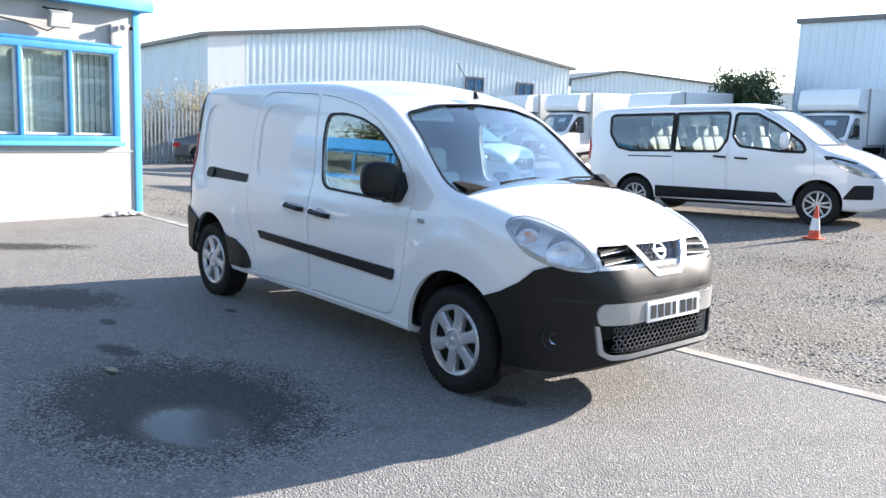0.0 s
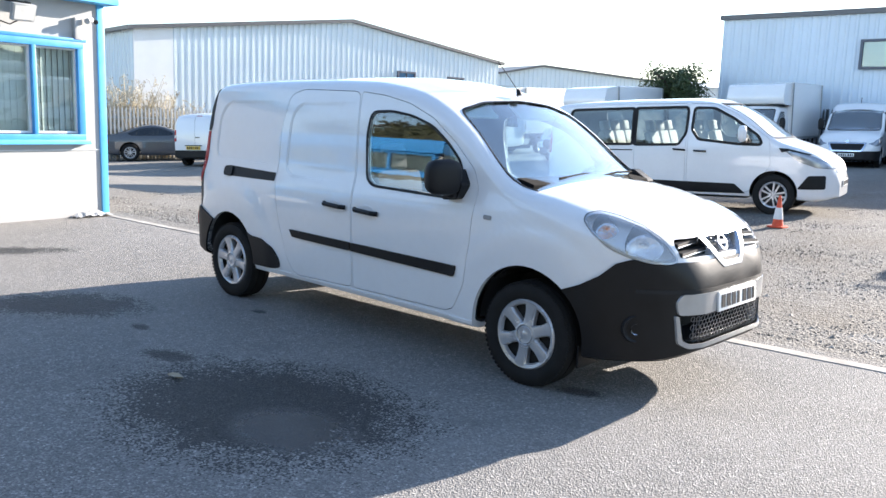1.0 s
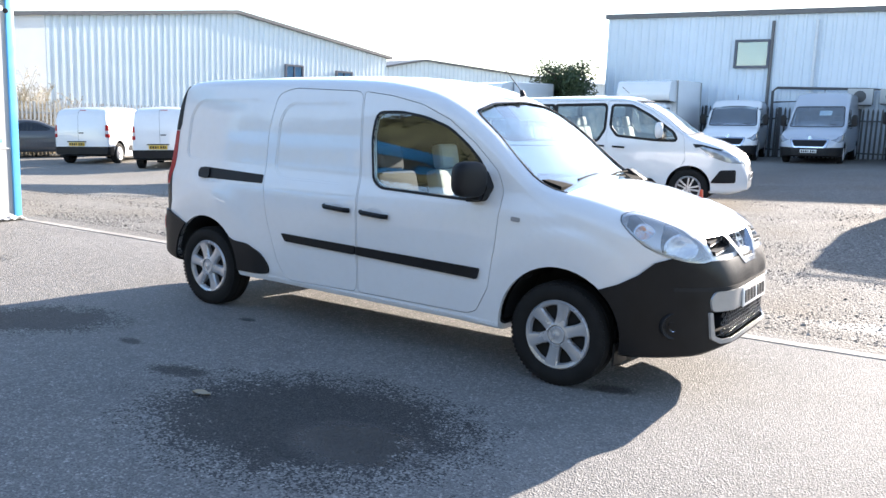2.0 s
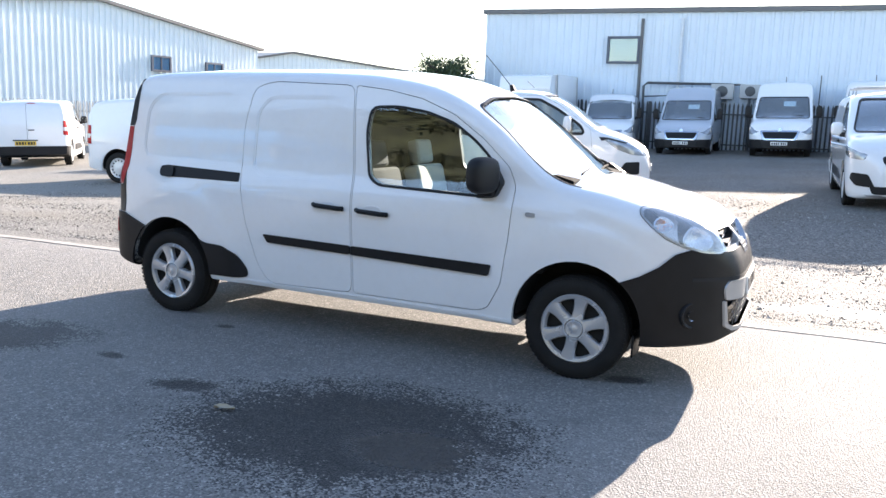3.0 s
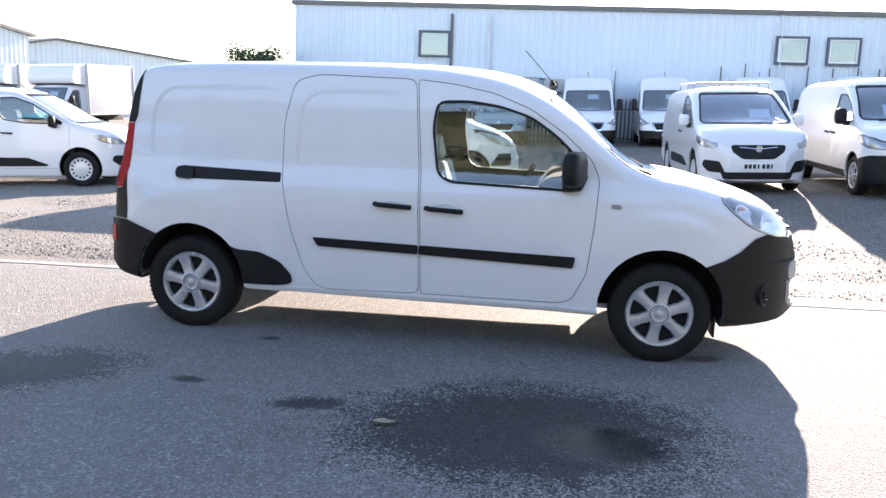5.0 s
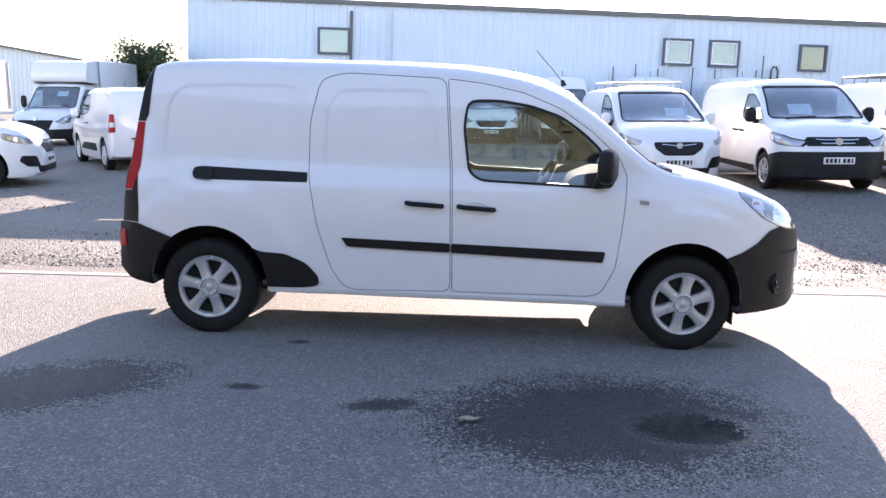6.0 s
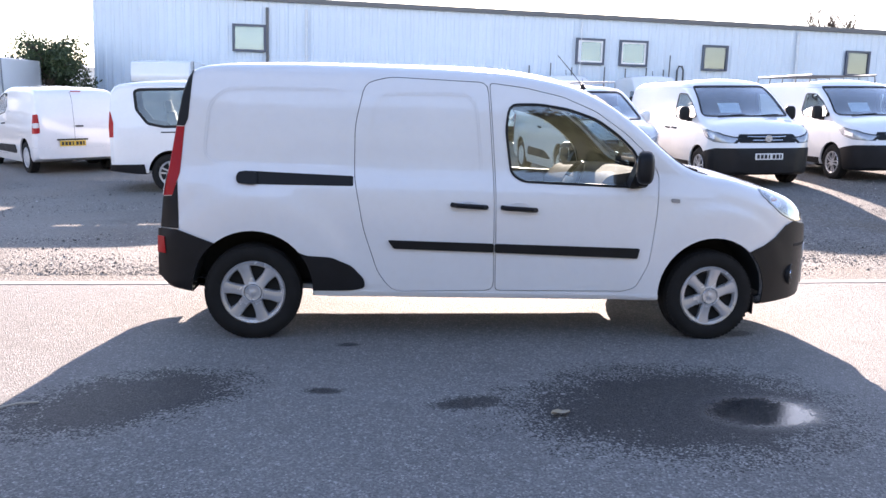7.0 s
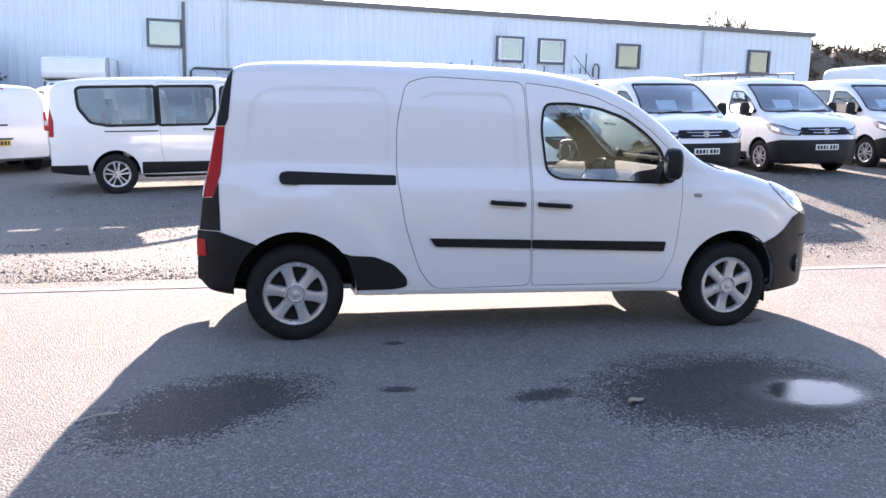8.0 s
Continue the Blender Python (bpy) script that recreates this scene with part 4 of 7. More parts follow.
def wheel_meshes(style, r, width, rim):
    """Tyre, dark backing, wheel face and hub, outer side at -y."""
    key = (style, r)
    if key in WHEELS:
        return WHEELS[key]
    h = width / 2
    tyre = bm_lathe([(rim, -h * 0.82), (rim + 0.012, -h * 0.95), (rim + (r - rim) * 0.5, -h * 1.06), (r - 0.028, -h * 0.98), (r - 0.008, -h * 0.84), (r, -h * 0.62), (r, -h * 0.36), (r - 0.008, -h * 0.33),
                     (r - 0.008, -h * 0.27), (r, -h * 0.24), (r, h * 0.24), (r - 0.008, h * 0.27), (r - 0.008, h * 0.33), (r, h * 0.36), (r, h * 0.62), (r - 0.01, h * 0.84), (r - 0.05, h), (rim, h * 0.9), (rim, -h * 0.82)], 56)
    if style == "six":
        for k in range(64):
            a = 360 / 64 * k
            for y, d in ((-h * 0.78, 0.0), (h * 0.45, 3.0), (-h * 0.1, 1.5)):
                t = radians(a + d)
                bm_box((0.010, h * 0.34, 0.017), ((r - 0.007 - (0.006 if y < -h * 0.7 else 0)) * math.cos(t), y, -(r - 0.007 - (0.006 if y < -h * 0.7 else 0)) * math.sin(t)), rot=(0, a + d, 0), bm=tyre)
    tyre_me = smooth(mesh_of(tyre))
    back = smooth(mesh_of(bm_lathe([(rim, -h * 0.5), (rim * 0.9, -h * 0.35), (0.02, -h * 0.30), (0.02, h * 0.2), (rim, h * 0.2), (rim, -h * 0.5)], 32)))
    face = bm_lathe([(rim + 0.006, -h * 0.86), (rim - 0.004, -h * 0.99), (rim - 0.022, -h * 0.93), (rim - 0.03, -h * 0.7), (rim - 0.004, -h * 0.6), (rim + 0.006, -h * 0.86)], 48)

    def spoke(a, pts, y0, y1):
        poly = [(u * math.cos(a) - v * math.sin(a), u * math.sin(a) + v * math.cos(a)) for u, v in pts]
        bm_prism(poly, "y", y0, y1, bm=face)

    if style == "six":
        across = ((-1.0, 0.045), (-1.0, 0.014), (-0.80, 0.003), (-0.3, 0.0), (0.3, 0.0), (0.80, 0.003), (1.0, 0.014), (1.0, 0.045))
        for k in range(6):
            a = radians(60 * k + 90)
            rows = []
            for u, wide, y in ((0.056, 0.037, -0.98), (0.075, 0.034, -0.955), (0.11, 0.033, -0.93), (0.145, 0.036, -0.94), (rim - 0.030, 0.043, -0.965), (rim - 0.014, 0.052, -0.975)):
                rows.append([face.verts.new((u * math.cos(a) - v * wide * math.sin(a), y * h + drop, u * math.sin(a) + v * wide * math.cos(a))) for v, drop in across])
            for p, q in zip(rows, rows[1:]):
                for i in range(len(p) - 1):
                    face.faces.new((p[i], p[i + 1], q[i + 1], q[i]))
        collar = bm_lathe([(0.057, -h * 0.72), (0.057, -h * 0.97), (0.060, -h * 1.0), (0.070, -h * 0.97), (0.074, -h * 0.88), (0.074, -h * 0.72), (0.057, -h * 0.72)], 36)
        me = mesh_of(collar)
        face.from_mesh(me)
        bmesh.ops.recalc_face_normals(face, faces=face.faces)
        hub = bm_lathe([(0.0, -h * 1.035), (0.012, -h * 1.03), (0.018, -h * 1.0), (0.024, -h * 0.985), (0.044, -h * 0.98), (0.049, -h * 1.0), (0.0525, -h * 0.97), (0.0525, -h * 0.8), (0.0, -h * 0.8)], 32)
    elif style == "cover":
        inner = bm_lathe([(0.0, -h * 1.02), (0.05, -h * 1.0), (rim * 0.62, -h * 0.86), (rim * 0.68, -h * 0.86), (rim * 0.68, -h * 0.75), (0.0, -h * 0.8)], 40)
        me = bpy.data.meshes.new("t")
        inner.to_mesh(me)
        inner.free()
        face.from_mesh(me)
        for k in range(14):
            spoke(2 * math.pi * k / 14, [(rim * 0.64, -0.014), (rim - 0.012, -0.024), (rim - 0.012, 0.024), (rim * 0.64, 0.014)], -h * 0.93, -h * 0.78)
        hub = bm_cyl(0.036, 0.02, (0, -h * 1.02, 0), (90, 0, 0))
    else:
        for k in range(5):
            a = 2 * math.pi * k / 5 + math.pi / 2
            for sgn in (-1, 1):
                spoke(a, rounded([(0.03, sgn * 0.002), (rim * 0.6, sgn * 0.018), (rim - 0.012, sgn * 0.030), (rim - 0.012, sgn * 0.062), (rim * 0.6, sgn * 0.046), (0.03, sgn * 0.028)][::sgn], 0.006, 1), -h * 0.93, -h * 0.74)
        hub = bm_cyl(0.034, 0.02, (0, -h * 0.96, 0), (90, 0, 0))
    WHEELS[key] = (tyre_me, back, smooth(mesh_of(face), 30), smooth(mesh_of(hub)))
    return WHEELS[key]


def add_wheel(root, x, y, r, style, width=0.195, rim=0.205, face_mat=None, turn=0.0, steer=0.0):
    me = wheel_meshes(style, r, width, rim)
    w = new("wheel")
    w.parent = root
    flip = 180 if y > 0 else 0
    w.matrix_local = pose(x, y, r - 0.003, 0, 0, flip + steer) @ pose(0, 0, 0, 0, turn, 0)
    link_mesh("tyre", me[0], RUBBER, w)
    link_mesh("wheel_well", me[1], DARK, w)
    face = link_mesh("wheel_trim", me[2], face_mat or SILVER, w)
    link_mesh("hub_cap", me[3], face_mat or SILVER, w)


def seat(root, x, y, mat, head=None, z=0.45, name="seat"):
    """Cushion, backrest and headrest in one place; the seat is one part with its pieces."""
    s = part(name, bm_box((0.50, 0.48, 0.16), (x + 0.02, y, z + 0.08), 0.05, (0, -6, 0), seg=3), mat, root)
    part("backrest", bm_box((0.14, 0.47, 0.62), (x - 0.27, y, z + 0.44), 0.05, (0, -14, 0), seg=3), head or mat, s)
    part("headrest", bm_box((0.10, 0.26, 0.19), (x - 0.37, y, z + 0.84), 0.04, (0, -12, 0), seg=3), head or mat, s)
    return s


def both(poly, lo=0.3, hi=1.4):
    return bm_prism(poly, "y", lo, hi, bm_prism(poly, "y", -hi, -lo))


def bars_plate(root, at, rz, mat=PLATE_W, w=0.52, ry=0):
    """A registration plate with plain bars in place of its characters."""
    p = part("number_plate", bm_box((0.012, w, 0.112), (0, 0, 0), 0.004), mat, root)
    p.matrix_local = pose(*at, 0, ry, rz)
    k = w / 0.52
    for y, sw in ((-0.205, 0.05), (-0.135, 0.05), (-0.065, 0.05), (0.0, 0.03), (0.085, 0.05), (0.155, 0.05), (0.215, 0.03)):
        b = part("plate_bar", bm_box((0.006, sw * k, 0.072), (0.0065, y * k, 0)), INK, p)
    return p


def common(root, sh, spec):
    """Body shell, glazing, doors, bumpers, wheels and lamps by the spec. Right side is -y."""
    wb, r = spec["wb"], spec["r"]
    ywh = spec["ywh"]
    paint_mat = spec.get("paint", WHITE)
    skin = sh.layer(0.0, -0.03)
    arches = bmesh.new()
    for x in (0.0, wb):
        for sg in (-1, 1):
            bm_cyl(spec.get("arch", r + 0.055), 0.8, (x, sg * (ywh - 0.18 + 0.4), r + 0.02), (90, 0, 0), 40, bm=arches)
    arches_me = mesh_of(arches)
    holes = bmesh.new()
    for poly in spec["windows"]:
        bm_prism(poly, "y", 0.3, 1.5, holes), bm_prism(poly, "y", -1.5, -0.3, holes)
    ws, x_lo, x_hi = spec["screen"]
    bm_prism(ws, "x", x_lo, x_hi, holes)
    for poly, a, b in spec.get("front_holes", []):
        bm_prism(poly, "x", a, b, holes)
    holes_me = mesh_of(holes)
    steps = [(CUT, arches_me), (CUT, holes_me)]
    pockets = [(CUT, me) for me in spec.get("pocket_meshes", [])]
    steps += pockets
    recess = []
    for poly, depth in spec.get("recess", []):
        for g, d in ((0.014, depth * 0.45), (0.0, depth)):
            recess.append((CUT, carve(mesh_of(both(grown(poly, g), 0.3, 1.3)), [(CUT, sh.mesh(-d))])))
    doors = spec.get("doors", [])
    body_steps = list(steps)
    door_cuts = [(CUT, mesh_of(bm_prism(poly, "y", *((-1.5, -0.45) if sg < 0 else (0.45, 1.5))))) for dname, poly, sides in doors for sg in sides]
    full = carve(skin, steps + recess)
    link_mesh("body", smooth(carve(full.copy(), door_cuts), 28), paint_mat, root)
    for dname, poly, sides in doors:
        for sg in sides:
            pr = bm_prism(grown(poly, -0.0045), "y", *((-1.5, -0.452) if sg < 0 else (0.452, 1.5)))
            link_mesh(dname, smooth(carve(full.copy(), [(KEEP, mesh_of(pr))]), 28), paint_mat, root)
    # dark lining inside
    lining = carve(sh.layer(-0.034, -0.042), steps)
    link_mesh("lining", smooth(lining), TRIM, root)
    # glass
    pane = sh.layer(-0.006, -0.011)
    for k, poly in enumerate(spec["windows"]):
        for sg in (-1, 1):
            pr = bm_prism(grown(poly, 0.004), "y", *((-1.5, -0.3) if sg < 0 else (0.3, 1.5)))
            g = link_mesh("side_window", smooth(carve(pane.copy(), [(KEEP, mesh_of(pr))])), spec.get("side_glass", GLASS), root)
            g.visible_shadow = False
    g = link_mesh("windscreen", smooth(carve(pane.copy(), [(KEEP, mesh_of(bm_prism(grown(ws, 0.004), "x", x_lo - 0.02, x_hi + 0.02)))])), spec.get("screen_glass", PARKED_SCREEN), root)
    g.visible_shadow = False
    seal = sh.layer(0.004, -0.02)
    sw = spec.get("seal", 0.022)
    for poly in spec["windows"]:
        for sg in (-1, 1):
            lim = (-1.5, -0.3) if sg < 0 else (0.3, 1.5)
            link_mesh("window_seal", smooth(carve(seal.copy(), [(KEEP, mesh_of(bm_prism(grown(poly, sw), "y", *lim))), (CUT, mesh_of(bm_prism(poly, "y", *lim)))])), BLACK, root)
    link_mesh("screen_seal", smooth(carve(seal.copy(), [(KEEP, mesh_of(bm_prism(grown(ws, spec.get("screen_seal", 0.028)), "x", x_lo, x_hi))), (CUT, mesh_of(bm_prism(ws, "x", x_lo - 0.1, x_hi + 0.1)))])), BLACK, root)
    # plastic and lamps laid on the skin
    layers = {}
    for nm, poly, axis, lo, hi, o, i, mat, label in spec["overlays"]:
        if (o, i) not in layers:
            layers[(o, i)] = sh.layer(o, i)
        lims = [(lo, hi)] if axis != "y" or lo < 0 < hi else [(lo, hi), (-hi, -lo)]
        for a, b in lims:
            st = [(KEEP, mesh_of(bm_prism(poly, axis, a, b)))]
            if "bumper" in nm or "arch" in nm:
                st += [(CUT, arches_me)] + pockets + [(CUT, me) for me in spec.get("bumper_cuts", []) if nm == "front_bumper"]
            me = carve(layers[(o, i)].copy(), st)
            if len(me.polygons):
                link_mesh(nm, smooth(me, 30), mat, root, label)
    for x in (0.0, wb):
        for sg in (-1, 1):
            a = part("wheel_housing", bm_arch(spec.get("arch", r + 0.055) + 0.004, sg * (ywh - 0.28), sg * (ywh + 0.04)), DARK, root)
            a.location = (x, 0, r + 0.02)
            add_wheel(root, x, sg * (ywh if x else spec.get("ywh_rear", ywh)), r, spec["wheel"], face_mat=spec.get("wheel_mat"), rim=spec.get("rim", 0.205), turn=spec.get("turn", (0, 14))[0 if x == 0 else 1])
    part("underbody", bm_box((wb - 0.9, 2 * ywh - 0.25, 0.16), (wb / 2, 0, 0.32), 0.03), DARK, root)


def mirror(root, at, mat, side=-1, size=(0.14, 0.20, 0.27), sweep=-8):
    """A door mirror: rounded shell, glass facing back, arm to the door. sweep: degrees by which its outer end lies back."""
    bm = bmesh.new()
    bmesh.ops.create_uvsphere(bm, u_segments=24, v_segments=16, radius=1.0)
    for v in bm.verts:
        v.co = Vector(math.copysign(abs(c) ** 0.62, c) * size[i] / 2 for i, c in enumerate(v.co))
    stand = Matrix.Translation(at) @ pose(0, 0, 0, 0, 0, side * sweep)
    bmesh.ops.transform(bm, matrix=stand, verts=bm.verts)
    m = part("door_mirror", bm, mat, root)
    part("mirror_arm", bm_box((0.08, 0.14, 0.08), (at[0] + 0.01, at[1] - side * 0.11, at[2] - size[2] * 0.42), 0.025), BLACK, m)
    glass_bm = bm_prism(rounded([(-size[1] * 0.30, -size[2] * 0.28), (size[1] * 0.30, -size[2] * 0.28), (size[1] * 0.30, size[2] * 0.28), (-size[1] * 0.30, size[2] * 0.28)], 0.03), "x", -size[0] * 0.47, -size[0] * 0.43)
    bmesh.ops.transform(glass_bm, matrix=stand, verts=glass_bm.verts)
    part("mirror_glass", glass_bm, CHROME, m)
    return m


def handle(root, x, y, z, side=-1, mat=BLACK, length=0.23):
    bm = bm_tube([(x - length / 2, y, z + 0.01), (x - length / 2 + 0.03, y + side * 0.030, z + 0.008), (x + length / 2 - 0.03, y + side * 0.032, z), (x + length / 2, y, z - 0.004)], 0.016, 8)
    part("door_handle", bm, mat, root)


def place(root, x, y, heading, wb):
    """Stands a vehicle on the ground with its rear axle centre at x, y."""
    c, s = math.cos(radians(heading)), math.sin(radians(heading))
    zr, zf = rise(x, y), rise(x + wb * c, y + wb * s)
    zl, zq = rise(x + wb / 2 * c - 0.8 * s, y + wb / 2 * s + 0.8 * c), rise(x + wb / 2 * c + 0.8 * s, y + wb / 2 * s - 0.8 * c)
    m = pose(x, y, zr - 0.004, 0, 0, heading) @ pose(0, 0, 0, math.degrees(math.atan2(zl - zq, 1.6)), 0, 0) @ pose(0, 0, 0, 0, -math.degrees(math.atan2(zf - zr, wb)), 0)
    return m


HEADLAMP = worn("headlamp", (0.34, 0.36, 0.39), 0.2, 0.5, vary=0.35, scale=9.0, fine=30.0, bump=0.0, Coat_Weight=1.0)


STEP_LEAN = [(0.2, 0.955), (0.35, 0.985), (0.6, 1.0), (0.9, 0.995), (1.2, 0.96), (1.5, 0.91), (1.75, 0.865), (2.0, 0.85)]


def mirrored(poly):
    return [(-a, b) for a, b in poly]


def combo(label, rear_mat, fog=True, group="parked vans"):
    """A compact panel van."""
    root = thing("compact_van", label, "van", group)
    x0, x1 = -0.72, 3.68
    sh = Shell(
        top=[(x0, 1.05), (-0.70, 1.35), (-0.64, 1.58), (-0.52, 1.71), (-0.2, 1.765), (0.5, 1.79), (1.2, 1.795), (1.6, 1.765), (1.9, 1.66), (2.2, 1.50), (2.7, 1.20), (2.85, 1.14), (3.2, 1.07), (3.45, 0.98), (3.6, 0.85), (x1, 0.66)],
        half=superhalf(x0, x1, 0.915, 0.16, 0.62, 2.6, 0.5),
        bottom=[(x0, 0.34), (-0.4, 0.26), (0.5, 0.19), (2.8, 0.18), (3.4, 0.17), (x1, 0.24)], lean=STEP_LEAN,
        radius=[(x0, 0.10), (1.5, 0.11), (2.8, 0.12), (x1, 0.14)], crown=[(x0, 0.0), (-0.3, 0.03), (1.5, 0.05), (2.8, 0.06), (x1, 0.02)], n=40)
    lamp = rounded([(3.02, 0.955), (3.14, 0.985), (3.38, 0.935), (3.56, 0.86), (3.56, 0.775), (3.34, 0.80), (3.14, 0.86)], 0.03)
    light = rounded([(0.785, 0.86), (0.95, 0.84), (0.95, 1.22), (0.80, 1.25)], 0.03)
    fogp = rounded([(0.52, 0.36), (0.78, 0.38), (0.86, 0.48), (0.84, 0.58), (0.62, 0.56)], 0.03)
    ov = [
        ("headlamp", lamp, "y", 0.52, 1.3, 0.006, -0.02, HEADLAMP, "clear headlamp"),
        ("lamp_bowl", [(3.20, 0.935), (3.36, 0.90), (3.36, 0.83), (3.20, 0.865)], "y", 0.52, 1.3, 0.009, -0.01, CHROME, "bright lamp bowl"),
        ("grille", rounded([(-0.26, 0.60), (0.26, 0.60), (0.43, 0.73), (0.45, 0.835), (-0.45, 0.835), (-0.43, 0.73)], 0.05), "x", 3.2, 4.2, 0.006, -0.02, BLACK, "black grille"),
        ("lower_grille", rounded([(-0.55, 0.26), (0.55, 0.26), (0.60, 0.38), (-0.60, 0.38)], 0.03), "x", 3.0, 4.2, 0.006, -0.02, BLACK, ""),
        ("lower_lip", [(-0.62, 0.225), (0.62, 0.225), (0.66, 0.25), (-0.66, 0.25)], "x", 3.0, 4.2, 0.012, -0.01, SILVER_TRIM, ""),
        ("fog_surround", fogp, "x", 2.9, 4.2, 0.006, -0.02, BLACK, ""), ("fog_surround", mirrored(fogp), "x", 2.9, 4.2, 0.006, -0.02, BLACK, ""),
        ("tail_lamp", light, "x", -1.2, -0.60, 0.006, -0.02, REDLENS, "red tail lamp"), ("tail_lamp", mirrored(light), "x", -1.2, -0.60, 0.006, -0.02, REDLENS, "red tail lamp"),
        ("rub_strip", rounded([(0.60, 0.43), (0.68, 0.565), (1.85, 0.545), (2.22, 0.41), (2.18, 0.385), (0.66, 0.385)], 0.03), "y", 0.4, 1.3, 0.014, -0.005, BLACK, "dark rubbing strip"),
        ("rear_bumper", [(-1.3, 0.2), (-1.3, 0.56), (-0.42, 0.56), (-0.40, 0.2)], "y", -1.5, 1.5, 0.012, -0.02, rear_mat, ""),
        ("clear_segment", rounded([(0.80, 0.97), (0.90, 0.96), (0.90, 1.06), (0.80, 1.07)], 0.02), "x", -1.2, -0.60, 0.009, 0.0, CLEAR_LAMP, "clear tail lamp segment"), ("clear_segment", mirrored(rounded([(0.80, 0.97), (0.90, 0.96), (0.90, 1.06), (0.80, 1.07)], 0.02)), "x", -1.2, -0.60, 0.009, 0.0, CLEAR_LAMP, "clear tail lamp segment"),
        ("door_seam", [(0.10, 0.58), (0.106, 0.58), (0.106, 1.70), (0.10, 1.70)], "x", -1.2, -0.5, 0.002, -0.02, DARK, ""),
        ("rear_handle", rounded([(-0.08, 0.98), (0.08, 0.98), (0.08, 1.01), (-0.08, 1.01)], 0.01), "x", -1.2, -0.5, 0.012, -0.01, BLACK, ""),
        ("brake_lamp", [(-0.12, 1.70), (0.08, 1.70), (0.08, 1.72), (-0.12, 1.72)], "x", -1.2, -0.4, 0.008, -0.02, REDLENS, ""),
    ]
    spec = dict(wb=2.785, r=0.33, ywh=0.80, arch=0.39, rim=0.21, wheel="cover", wheel_mat=WHEEL_COVER, windows=[rounded([(1.40, 1.64), (1.66, 1.645), (1.98, 1.53), (2.50, 1.18), (1.85, 1.20), (1.46, 1.26), (1.37, 1.38)], 0.04)],
                screen=(rounded([(-0.77, 1.20), (0.77, 1.20), (0.64, 1.70), (-0.64, 1.70)], 0.06), 1.62, 3.0),
                doors=[("front_door", rounded([(1.30, 1.72), (1.64, 1.72), (1.98, 1.60), (2.64, 1.16), (2.60, 0.55), (2.42, 0.34), (1.33, 0.34)], 0.05), (-1, 1))], overlays=ov, turn=(0, 10))
    common(root, sh, spec)
    part("grille_bar", bm_tube([(3.60, -0.40, 0.80), (3.655, -0.22, 0.79), (3.665, 0, 0.765), (3.655, 0.22, 0.79), (3.60, 0.40, 0.80)], 0.012, 6), CHROME, root)
    part("badge", bm_cyl(0.055, 0.02, (3.675, 0, 0.775), (0, 90, 0)), SILVER, root)
    part("screen_paper", bm_box((0.004, 0.36, 0.22), (2.22, 0.36, 1.34), 0, (0, -48, 0)), PLATE_W, root)
    bars_plate(root, (3.695, 0, 0.48), 0)
    bars_plate(root, (-0.745, 0.16, 0.64), 180, PLATE_Y)
    part("plate_lamp_bar", bm_box((0.04, 0.62, 0.03), (-0.735, 0.16, 0.72), 0.008), BLACK, root)
    for sg in (-1, 1):
        mirror(root, (2.36, sg * 1.01, 1.22), WHITE if fog else BLACK, sg, (0.13, 0.19, 0.22))
        handle(root, 1.50, sg * (sh.side(1.5, 1.0) + 0.002), 1.0, sg, BLACK, 0.2)
        seat(root, 1.55, sg * 0.42, FABRIC, None, 0.48)
    part("dashboard", bm_prism(rounded([(1.98, 0.6), (1.95, 1.02), (2.1, 1.12), (2.6, 1.14), (2.65, 0.6)], 0.05), "y", -0.78, 0.78), TRIM, root)
    part("bulkhead", bm_box((0.03, 1.5, 0.9), (1.05, 0, 0.95)), TRIM, root)
    part("aerial", bm_tube([(1.55, 0, 1.82), (1.42, 0, 1.98)], 0.005, 5), BLACK, root)
    return root


WHEEL_COVER = worn("pale_wheel_cover", (0.66, 0.67, 0.68), 0.35, 0.3, vary=0.1)


